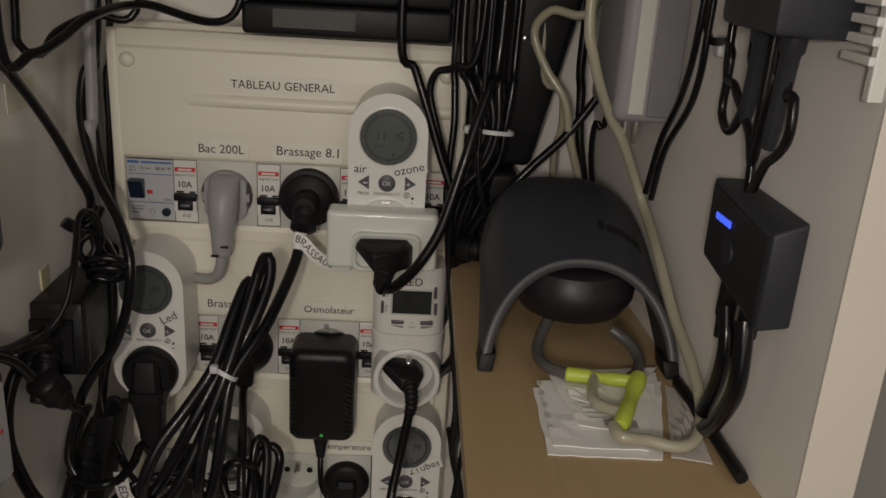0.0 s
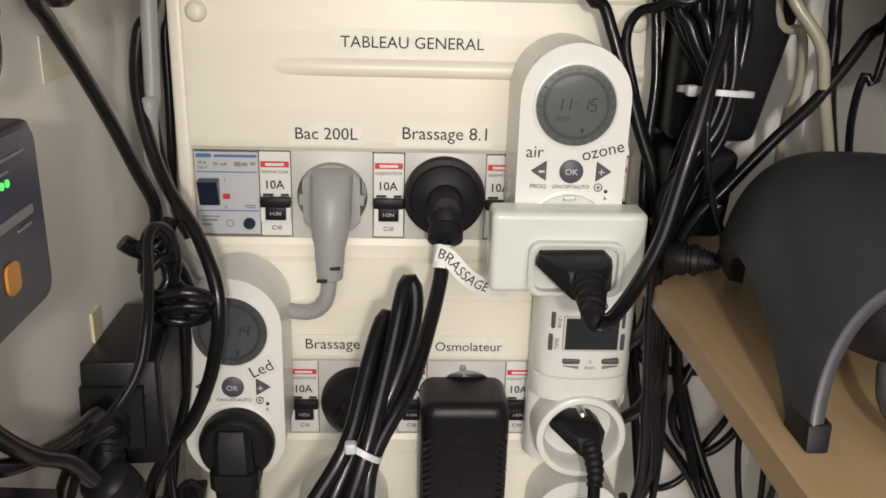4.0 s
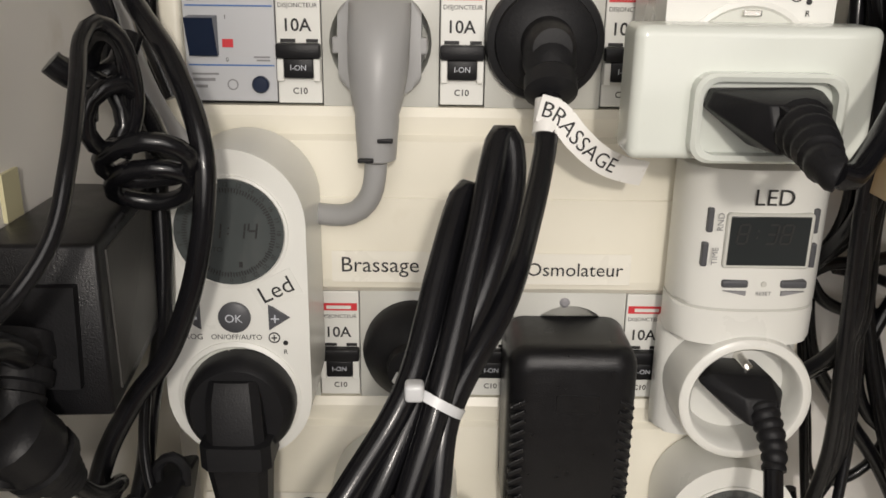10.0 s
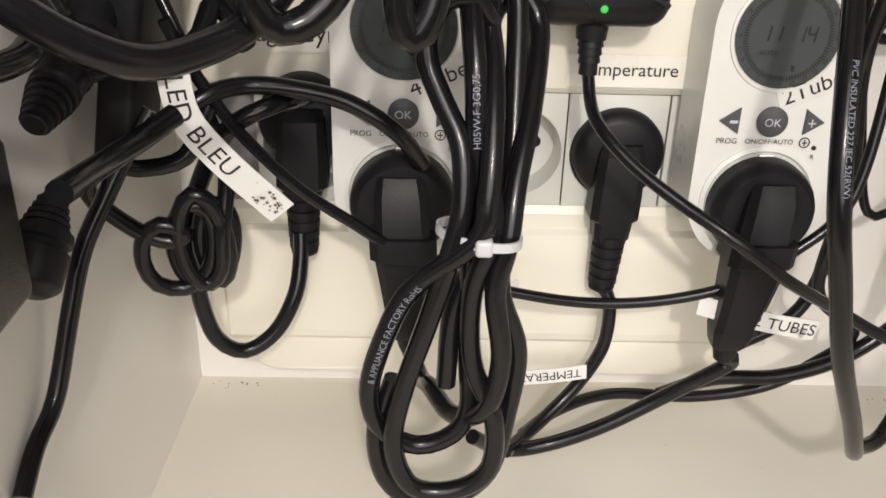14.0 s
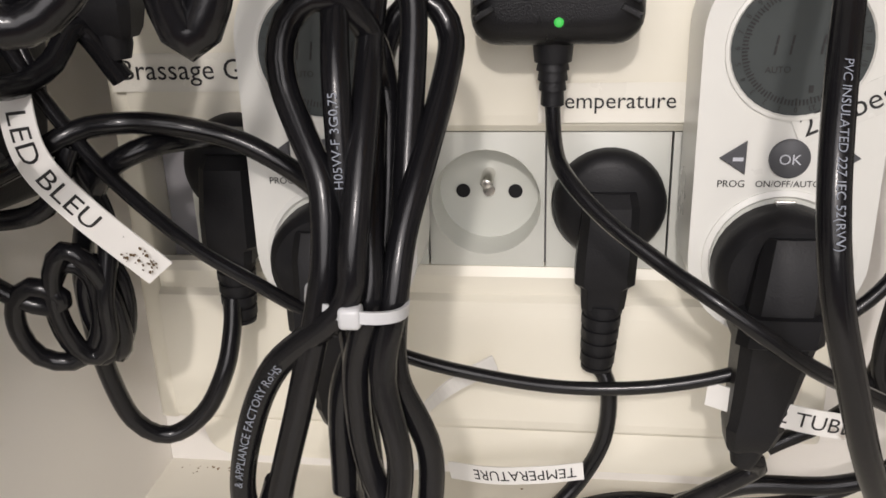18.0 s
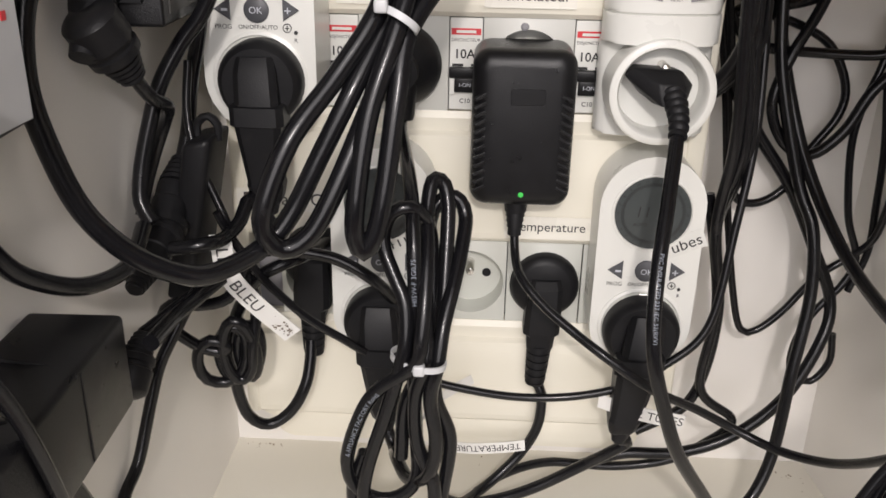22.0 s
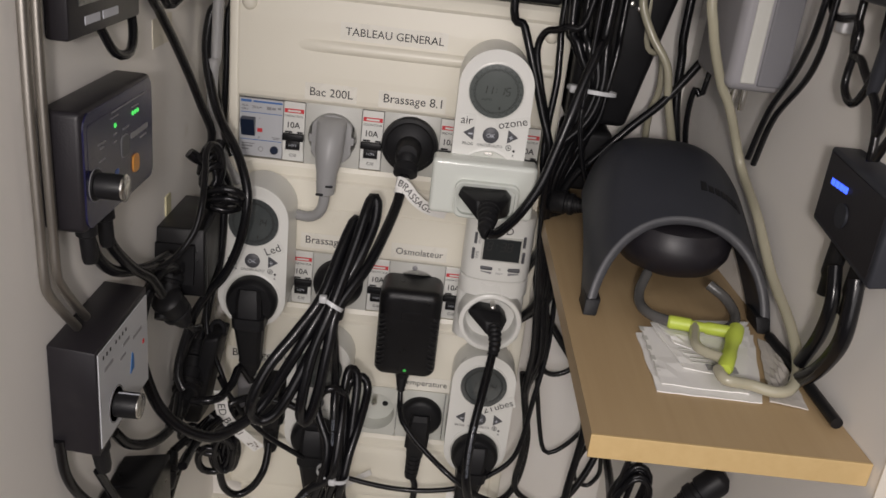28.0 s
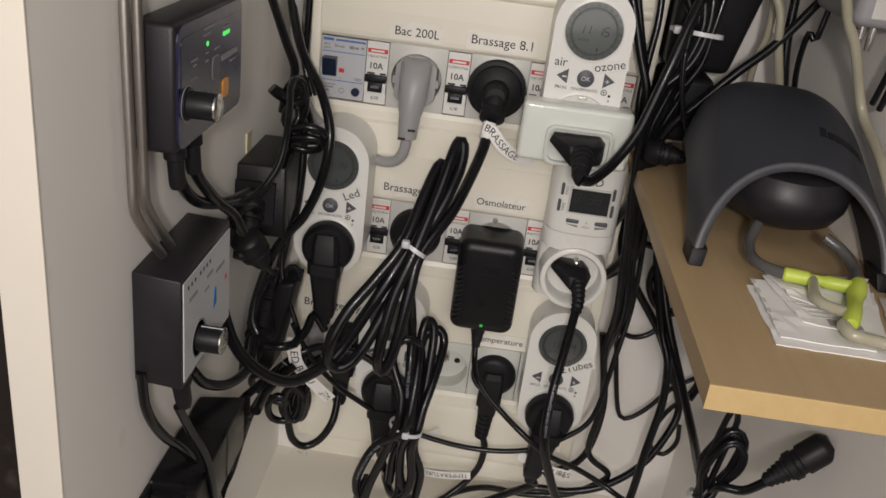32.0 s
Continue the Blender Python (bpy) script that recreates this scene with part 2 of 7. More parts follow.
def prism(outline, y0, y1, bevel=0.0, seg=3, bm=None):
    """An outline of (x, z) points pushed from y0 (front) to y1; the front edge is rounded."""
    own = bmesh.new()
    a = [own.verts.new((x, y0, z)) for x, z in outline]
    b = [own.verts.new((x, y1, z)) for x, z in outline]
    front = own.faces.new(a)
    own.faces.new(b[::-1])
    for i in range(len(a)):
        j = (i + 1) % len(a)
        own.faces.new((a[i], b[i], b[j], a[j]))
    if bevel:
        bmesh.ops.bevel(own, geom=list(front.edges), offset=bevel, segments=seg, affect="EDGES", profile=0.5)
    return own if bm is None else merge(bm, own)


def pillow(x0, x1, z0, z1, r, back, front, soft, seg=6):
    """A rounded box seen from the front, its front rim rounded over by soft."""
    rings = [(0.0, back)] + [(soft * (1 - math.cos(radians(90 * k / seg))), front + soft * (1 - math.sin(radians(90 * k / seg)))) for k in range(seg + 1)]
    bm = bmesh.new()
    loops = [[bm.verts.new((x, y, z)) for x, z in roundrect(x0 + d, x1 - d, z0 + d, z1 - d, max(0.0008, r - d * 0.6), 6)] for d, y in rings]
    for p, q in zip(loops, loops[1:]):
        for i in range(len(p)):
            bm.faces.new((p[i], p[(i + 1) % len(p)], q[(i + 1) % len(p)], q[i]))
    bm.faces.new(loops[0])
    bm.faces.new(loops[-1][::-1])
    bmesh.ops.recalc_face_normals(bm, faces=bm.faces[:])
    return bm


def circle(cx, cz, r, n=32, a0=0.0, a1=360.0):
    full = abs(a1 - a0) >= 360
    return [(cx + r * math.cos(radians(a0 + (a1 - a0) * i / (n if full else n - 1))), cz + r * math.sin(radians(a0 + (a1 - a0) * i / (n if full else n - 1)))) for i in range(n)]


def roundrect(x0, x1, z0, z1, r, n=6):
    return (circle(x1 - r, z1 - r, r, n, 0, 90) + circle(x0 + r, z1 - r, r, n, 90, 180) + circle(x0 + r, z0 + r, r, n, 180, 270) + circle(x1 - r, z0 + r, r, n, 270, 360))


def lathe(profile, at, axis, n=28, bm=None, caps=True):
    """(radius, along) pairs turned round an axis that starts at a point."""
    own = bmesh.new()
    d = Vector(axis).normalized()
    u = d.orthogonal().normalized()
    w = d.cross(u)
    rings = []
    for r, s in profile:
        c = Vector(at) + d * s
        if r < 1e-6:
            rings.append([own.verts.new(c)])
        else:
            rings.append([own.verts.new(c + (u * math.cos(2 * math.pi * i / n) + w * math.sin(2 * math.pi * i / n)) * r) for i in range(n)])
    for p, q in zip(rings, rings[1:]):
        for i in range(n):
            j = (i + 1) % n
            if len(p) == 1 and len(q) == 1:
                continue
            if len(p) == 1:
                own.faces.new((p[0], q[j], q[i]))
            elif len(q) == 1:
                own.faces.new((p[i], p[j], q[0]))
            else:
                own.faces.new((p[i], p[j], q[j], q[i]))
    for ring, flip in ((rings[0], True), (rings[-1], False)):
        if caps and len(ring) > 1:
            own.faces.new(ring[::-1] if flip else ring)
    return own if bm is None else merge(bm, own)


def glide(points, step=0.004):
    """A smooth line through points (Catmull-Rom)."""
    p = [Vector(q) for q in points]
    p = [p[0] * 2 - p[1]] + p + [p[-1] * 2 - p[-2]]
    out = []
    for i in range(1, len(p) - 2):
        a, b, c, d = p[i - 1:i + 3]
        n = max(2, int((c - b).length / step))
        for k in range(n):
            t = k / n
            out.append(0.5 * ((2 * b) + (c - a) * t + (2 * a - 5 * b + 4 * c - d) * t * t + (3 * b - a - 3 * c + d) * t ** 3))
    out.append(p[-2])
    return out


def sweep(line, radius, n=10, flat=None, bm=None):
    """A round (or flat: half width, half thickness, width axis) section along a line; radius is a number or a function of 0..1."""
    own = bmesh.new()
    rings, u = [], None
    m = len(line)
    for i, c in enumerate(line):
        d = (line[min(i + 1, m - 1)] - line[max(i - 1, 0)]).normalized()
        if flat:
            w = Vector(flat[2])
            w = (w - d * w.dot(d)).normalized()
            t = d.cross(w)
            rings.append([own.verts.new(c + w * a * flat[0] + t * b * flat[1]) for a, b in ((1, 1), (-1, 1), (-1, -1), (1, -1))])
            continue
        u = d.orthogonal() if u is None else u - d * u.dot(d)
        u.normalize()
        w = d.cross(u)
        r = radius(i / (m - 1)) if callable(radius) else radius
        rings.append([own.verts.new(c + (u * math.cos(2 * math.pi * k / n) + w * math.sin(2 * math.pi * k / n)) * r) for k in range(n)])
    k = len(rings[0])
    for p, q in zip(rings, rings[1:]):
        for i in range(k):
            own.faces.new((p[i], p[(i + 1) % k], q[(i + 1) % k], q[i]))
    own.faces.new(rings[0][::-1])
    own.faces.new(rings[-1])
    return own if bm is None else merge(bm, own)


TEXTS = {}


def words(text, width=None, height=None):
    """A flat bmesh of a text, centred on the origin in x and y, fitted to a width or a height of its capitals."""
    if text not in TEXTS:
        cu = bpy.data.curves.new("words", "FONT")
        cu.body, cu.size, cu.resolution_u, cu.offset = text, 1.0, 3, 0.014 if text in ("10A", "C10") else 0.0
        ob = bpy.data.objects.new("words", cu)
        TEXTS[text] = bpy.data.meshes.new_from_object(ob)
        bpy.data.objects.remove(ob)
    bm = bmesh.new()
    bm.from_mesh(TEXTS[text])
    xs = [v.co.x for v in bm.verts]
    ys = [v.co.y for v in bm.verts]
    w, h = max(xs) - min(xs), max(ys) - min(ys)
    sx = width / w if width else height / h
    sy = height / h if height else sx
    bmesh.ops.translate(bm, verts=bm.verts, vec=(-(max(xs) + min(xs)) / 2, -(max(ys) + min(ys)) / 2, 0))
    bmesh.ops.scale(bm, verts=bm.verts, vec=(sx, sy, 1))
    return bm


def lettering(text, at, parent, mat=None, width=None, height=None, turn=0.0, m=None, name="lettering"):
    """A text that stands upright and faces the front, at a place; or laid by a matrix."""
    bm = words(text, width, height)
    bmesh.ops.transform(bm, matrix=m if m is not None else pose(*at, 90, -turn, 0), verts=bm.verts)
    return part(name, bm, mat or INK, parent)


def bars(spots, y, parent, mat, name="print_bar"):
    """Flat printed bars: (x0, x1, z0, z1) each."""
    for x0, x1, z0, z1 in spots:
        part(name, box(x0, x1, y - 0.0003, y, z0, z1), mat, parent)



SEGMENTS = {"0": "abcdef", "1": "bc", "4": "fgbc", "5": "afgcd", "8": "abcdefg", "3": "abgcd"}


def seven(text, h, m):
    """Slanted display digits laid by a matrix, centred on it."""
    bm, t, w = bmesh.new(), h * 0.11, h * 0.5
    x = -(len(text) - 1) * h * 0.37
    for ch in text:
        if ch in ":.":
            for z in (-0.18, 0.18) if ch == ":" else (-0.45,):
                merge(bm, box(x - t * 0.5, x + t * 0.5, h * z - t * 0.5, h * z + t * 0.5, 0, 0.0001))
        for k in SEGMENTS.get(ch, ""):
            cx, cz, flat = {"a": (0, 0.5, 1), "g": (0, 0, 1), "d": (0, -0.5, 1), "b": (0.5, 0.25, 0), "c": (0.5, -0.25, 0), "f": (-0.5, 0.25, 0), "e": (-0.5, -0.25, 0)}[k]
            a, b = (w * 0.42, t * 0.5) if flat else (t * 0.5, h * 0.225)
            merge(bm, box(x + cx * w - a, x + cx * w + a, cz * h - b, cz * h + b, 0, 0.0001))
        x += h * (0.74 if ch not in ":." else 0.74)
    for v in bm.verts:
        v.co.x += v.co.y * 0.14
    bmesh.ops.transform(bm, matrix=m, verts=bm.verts)
    return bm


# ---- the cabinet ----
BACK, FLOOR, FRONT, TOP = 0.036, -0.027, -0.36, 0.64
LEFT, RIGHT_BACK, RIGHT_FRONT, RIGHT_EDGE = -0.024, 0.349, 0.3725, -0.335
structure("wall_back", box(-0.045, 0.40, BACK, BACK + 0.018, FLOOR - 0.02, TOP), MELAMINE, "cream white back board of the cabinet", "wall")
left = structure("wall_left", box(-0.042, LEFT, FRONT, BACK, FLOOR - 0.02, TOP, 0.0006), MELAMINE, "white melamine side board of the cabinet", "wall")
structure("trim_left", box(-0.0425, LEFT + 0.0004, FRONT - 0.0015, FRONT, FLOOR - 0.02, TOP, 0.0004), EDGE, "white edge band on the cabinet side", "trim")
t0, t1 = 0.020, 0.022
structure("wall_right", hull([(RIGHT_BACK, BACK, FLOOR - 0.02), (RIGHT_BACK + t0, BACK, FLOOR - 0.02), (RIGHT_FRONT + t1, RIGHT_EDGE, FLOOR - 0.02), (RIGHT_FRONT, RIGHT_EDGE, FLOOR - 0.02),
                              (RIGHT_BACK, BACK, TOP), (RIGHT_BACK + t0, BACK, TOP), (RIGHT_FRONT + t1, RIGHT_EDGE, TOP), (RIGHT_FRONT, RIGHT_EDGE, TOP)]), MELAMINE, "white melamine side board of the cabinet", "wall")
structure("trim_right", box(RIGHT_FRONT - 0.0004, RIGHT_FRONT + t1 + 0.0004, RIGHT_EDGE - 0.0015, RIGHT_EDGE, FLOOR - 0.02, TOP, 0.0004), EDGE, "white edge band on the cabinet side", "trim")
structure("floor", box(LEFT, 0.372, FRONT, BACK, FLOOR - 0.02, FLOOR), MELAMINE_FLOOR, "worn white cabinet bottom with brown specks", "floor")
# Top board out of view: height assumed, added to shade the compartment.
structure("ceiling", box(-0.042, 0.392, FRONT, BACK + 0.018, TOP, TOP + 0.018), MELAMINE, "unseen white cabinet top board", "ceiling")

# the room round the cabinet
structure("ground", box(-3, 3, -3.2, 1.2, -0.62, -0.60), FLOORWOOD, "dark wooden floor of the room", "floor")
structure("wall_room_back", box(-3, 3, 1.2, 1.25, -0.62, 2.2), PAINT, "plain painted wall of the room", "wall")
structure("wall_room_front", box(-3, 3, -3.25, -3.2, -0.62, 2.2), PAINT, "plain painted wall of the room", "wall")
structure("wall_room_left", box(-3.05, -3, -3.2, 1.2, -0.62, 2.2), PAINT, "plain painted wall of the room", "wall")
structure("wall_room_right", box(3, 3.05, -3.2, 1.2, -0.62, 2.2), PAINT, "plain painted wall of the room", "wall")
structure("ceiling_room", box(-3, 3, -3.2, 1.2, 2.2, 2.25), PAINT, "plain painted ceiling of the room", "ceiling")
plinth = thing("cabinet_plinth", (0.17, -0.15, -0.60), "white cabinet base under the wiring compartment", "cabinet")
part("body", box(-0.042, 0.390, -0.30, 0.05, -0.60, FLOOR - 0.021, 0.001), MELAMINE, plinth)
sofa = thing("dark_furniture", (-0.35, 0.1, -0.60), "dark mottled brown furniture beside the cabinet", "furniture")
part("body", box(-0.9, -0.12, -0.05, 0.6, -0.60, 0.66, 0.02), DARKWOOD, sofa)
# White block stands in for the bright daylight area beyond the side board.
side_block = thing("white_block", (0.75, 0.0, -0.60), "white block for the bright area beside the cabinet", "tank")
part("body", box(0.50, 1.1, -0.30, 0.4, -0.60, 0.44, 0.01), WHITE, side_block)
for z in (0.36, 0.375):
    part("pipe", sweep(glide([(0.47, -0.32, z), (0.52, -0.32, z), (0.60, -0.32, z + 0.002)]), 0.003, 8), TUBEGREY, side_block, smooth=True)

# ---- the shelf ----
SHELF = 0.327
shelf = thing("shelf", (0.305, -0.15, SHELF - 0.0118), "beech veneer shelf board on the cabinet side", "shelf")
part("board", hull([(0.243, -0.3275, SHELF - 0.0118), (0.243, BACK, SHELF - 0.0118), (0.3485, BACK, SHELF - 0.0118), (0.3716, -0.3275, SHELF - 0.0118),
                    (0.243, -0.3275, SHELF), (0.243, BACK, SHELF), (0.3485, BACK, SHELF), (0.3716, -0.3275, SHELF)]), BEECH, shelf)
part("edge_band", box(0.2425, 0.3717, -0.329, -0.3276, SHELF - 0.0120, SHELF + 0.0002, 0.0003), BEECHEDGE, shelf, "lighter beech edge band")

# ---- the distribution board ----
PX0, PX1 = -0.005, 0.249
board = thing("distribution_board", (0.122, 0.02, 0.0), "ivory three-row electrical distribution board on the back wall", "switchboard")
part("back_box", prism(roundrect(PX0, PX1, 0.004, 0.477, 0.012), 0.0165, BACK - 0.0005, 0.002), IVORY, board, smooth=True)
for x0, x1 in ((PX0, 0.0030), (0.2385, PX1)):
    part("side_frame", box(x0, x1, -0.0035, 0.0163, 0.020, 0.474, 0.002, 3), IVORY, board, smooth=True)


def plate(z0, z1, extra=()):
    """A moulded cover strip between two rows, with a step under its upper edge and a soft bulge."""
    prof = [(0.0035, z0), (-0.0020, z0), (-0.0045, z0 + 0.0025), (-0.0052, z0 + 0.006)]
    for a, b in extra:
        prof.append((a, b))
    prof += [(-0.0052, z1 - 0.0125), (-0.0025, z1 - 0.0105), (-0.0030, z1 - 0.0035), (-0.0015, z1), (0.0035, z1)]
    bm = bmesh.new()
    rows = [[bm.verts.new((x, y, z)) for y, z in prof] for x in (0.0031, 0.2384)]
    for i in range(len(prof)):
        j = (i + 1) % len(prof)
        bm.faces.new((rows[0][i], rows[0][j], rows[1][j], rows[1][i]))
    bm.faces.new(rows[0])
    bm.faces.new(rows[1][::-1])
    return part("cover_strip", bm, IVORY, board)


plate(0.3825, 0.474, ((-0.0060, 0.405), (-0.0060, 0.4450)))
bm = bmesh.new()
ends = []
for i in range(15):
    x = 0.0360 + (0.2384 - 0.0360) * (i / 14) ** 1.8
    k = min(1.0, (x - 0.0360) / 0.038)
    k = 0.02 + 0.98 * k * k * (3 - 2 * k)
    ends.append([bm.verts.new((x, -0.0050 - 0.0012 * k - 0.0030 * k * math.sin(math.pi * j / 8) ** 0.7, 0.4228 + 0.0092 * j / 8)) for j in range(9)])
for p, q in zip(ends, ends[1:]):
    for j in range(9):
        bm.faces.new((p[j], p[(j + 1) % 9], q[(j + 1) % 9], q[j]))
bm.faces.new(ends[0])
bm.faces.new(ends[-1][::-1])
part("ridge", bm, IVORY, board, smooth=True)
plate(0.2585, 0.3335, ((-0.0057, 0.280), (-0.0057, 0.2985), (-0.0050, 0.2990)))
plate(0.1375, 0.2100, ((-0.0057, 0.155), (-0.0057, 0.1800)))
plate(0.0205, 0.0880, ((-0.0057, 0.045), (-0.0057, 0.0700)))
part("top_rail", box(0.0031, 0.2384, 0.0036, 0.0163, 0.462, 0.4735, 0.001), IVORY, board)
part("bottom_skirt", prism(roundrect(0.012, 0.232, 0.003, 0.030, 0.010), -0.0015, 0.0163, 0.001), IVORY, board, smooth=True)
for z0, z1 in ((0.3335, 0.3825), (0.2100, 0.2585), (0.0880, 0.1375)):
    part("rail_backing", box(0.0031, 0.2384, 0.0145, 0.0162, z0 - 0.004, z1 + 0.004), PSUGREY, board)
for x, z in ((0.0105, 0.4535), (0.2335, 0.4535), (0.2330, 0.030)):
    bm = lathe([(0.0, 0.0), (0.0030, 0.0004), (0.0046, 0.0014), (0.0054, 0.0030), (0.0056, 0.0075)], (x, -0.0098, z), (0, 1, 0), 24)
    part("cover_screw", bm, IVORY, board, "round ivory cover screw", True)


def tape(x0, x1, z0, z1, y):
    part("label_tape", box(x0, x1, y + 0.0002, y + 0.0004, z0, z1), TAPE, board, "clear printed label strip")


for text, x, z, w, y in (("TABLEAU GENERAL", 0.1185, 0.4405, 0.073, -0.0062), ("Bac 200L", 0.0742, 0.3930, 0.0325, -0.0062), ("Brassage 8.1", 0.1363, 0.3930, 0.0445, -0.0062),
                         ("Brassage 15", 0.0815, 0.2705, 0.0420, -0.0062), ("Osmolateur", 0.1535, 0.2702, 0.0385, -0.0062), ("Brassage Gyre", 0.0310, 0.1588, 0.0560, -0.0063),
                         ("Temperature", 0.1692, 0.1478, 0.0400, -0.0063)):
    lettering(text, (x, y - 0.0006, z), board, width=w)
    tape(x - w / 2 - 0.004, x + w / 2 + 0.003, z - 0.0065, z + 0.0065, y - 0.0004)


def breaker(x, z):
    """A narrow circuit breaker with its lever down on the row whose middle is z."""
    ob = thing("circuit_breaker", (x, 0.0, z - 0.023), "white ten-ampere circuit breaker with black lever", "breaker", "breakers of the board")
    w = 0.00825
    part("body", box(x - w, x + w, -0.0012, 0.0018, z - 0.0235, z + 0.0235, 0.0004), WHITE, ob)
    part("lever_bar", box(x - w, x + w, -0.0055, -0.0010, z - 0.0065, z - 0.0010, 0.0009), BLACK, ob, "black tie bar", True)
    part("lever", box(x - 0.0055, x + 0.0055, -0.0048, -0.0010, z - 0.0138, z - 0.0065, 0.0007), BLACK, ob, "black lever", True)
    for s in (-1, 1):
        part("cheek", box(x + s * 0.0068 - 0.0013, x + s * 0.0068 + 0.0013, -0.0042, -0.0010, z - 0.0150, z - 0.0067, 0.0005), WHITE, ob)
    lettering("I-ON", (x, -0.0050, z - 0.0098), ob, INKWHITE, width=0.0058)
    lettering("10A", (x, -0.0015, z + 0.0055), ob, width=0.0098)
    lettering("DISJONCTEUR", (x, -0.0015, z + 0.0123), ob, width=0.0145)
    lettering("C10", (x, -0.0015, z - 0.0188), ob, width=0.0055)
    bars([(x - 0.0075, x + 0.0075, z + 0.0151, z + 0.0183)], -0.0013, ob, RED, "red_mark")
    bars([(x - 0.0050, x + 0.0050, z + 0.0160, z + 0.0174)], -0.0017, ob, WHITE)
    bars([(x - 0.0068, x - 0.0012, z - 0.0009, z + 0.0004), (x + 0.0028, x + 0.0072, z - 0.0009, z + 0.0004)], -0.0013, ob, INK)
    return ob


R1, R2, R3 = 0.3580, 0.2343, 0.1125
for x in (0.0459, 0.1069, 0.1680, 0.2290):
    breaker(x, R1)
for x in (0.0582, 0.1216, 0.1850):
    breaker(x, R2)

rcd = thing("residual_current_switch", (0.0205, 0.0, 0.335), "pale grey residual current switch with dark blue toggle", "switch")
part("body", box(0.0034, 0.0372, -0.0012, 0.0018, 0.3350, 0.3810, 0.0004), FACEWHITE, rcd)
part("toggle", hull([(0.0055, -0.0012, 0.3520), (0.0160, -0.0012, 0.3520), (0.0160, -0.0035, 0.3520), (0.0055, -0.0035, 0.3520),
                     (0.0055, -0.0012, 0.3665), (0.0160, -0.0012, 0.3665), (0.0160, -0.0085, 0.3660), (0.0055, -0.0085, 0.3660)]), SWITCHBLUE, rcd, "dark blue toggle")
part("test_button", lathe([(0.0032, 0.0), (0.0032, 0.0022), (0.0026, 0.0028), (0, 0.0029)], (0.0312, -0.0010, 0.3415), (0, -1, 0), 18), SWITCHBLUE, rcd, "round test button", True)
part("red_flag", box(0.0175, 0.0215, -0.0016, -0.0010, 0.3550, 0.3580), RED, rcd, "red position flag")
bars([(0.0140, 0.0365, 0.3782, 0.3796), (0.0045, 0.0365, 0.3698, 0.3703), (0.0045, 0.0365, 0.3482, 0.3487), (0.0045, 0.0125, 0.3780, 0.3800)], -0.0013, rcd, BLUE, "blue_line")
lettering("30 mA", (0.0170, -0.0015, 0.3745), rcd, width=0.0075)
lettering("40 A", (0.0075, -0.0015, 0.3752), rcd, width=0.0045)
lettering("230 V", (0.0076, -0.0015, 0.3725), rcd, width=0.0052)
lettering("I", (0.0190, -0.0015, 0.3660), rcd, height=0.0016)
lettering("0", (0.0190, -0.0015, 0.3505), rcd, height=0.0016)
bars([(0.0245, 0.0280, 0.3732, 0.3756), (0.0285, 0.0315, 0.3735, 0.3752), (0.0330, 0.0355, 0.3740, 0.3756), (0.0290, 0.0350, 0.3512, 0.3518), (0.0300, 0.0350, 0.3500, 0.3506),
      (0.0055, 0.0155, 0.3448, 0.3455), (0.0055, 0.0140, 0.3425, 0.3436), (0.0055, 0.0110, 0.3400, 0.3411)], -0.0013, rcd, INKGREY)
part("approval_mark", lathe([(0.0021, 0), (0.0021, 0.0003), (0.0016, 0.0003), (0.0016, 0)], (0.0205, -0.0011, 0.3412), (0, -1, 0), 18, caps=False), INKGREY, rcd)


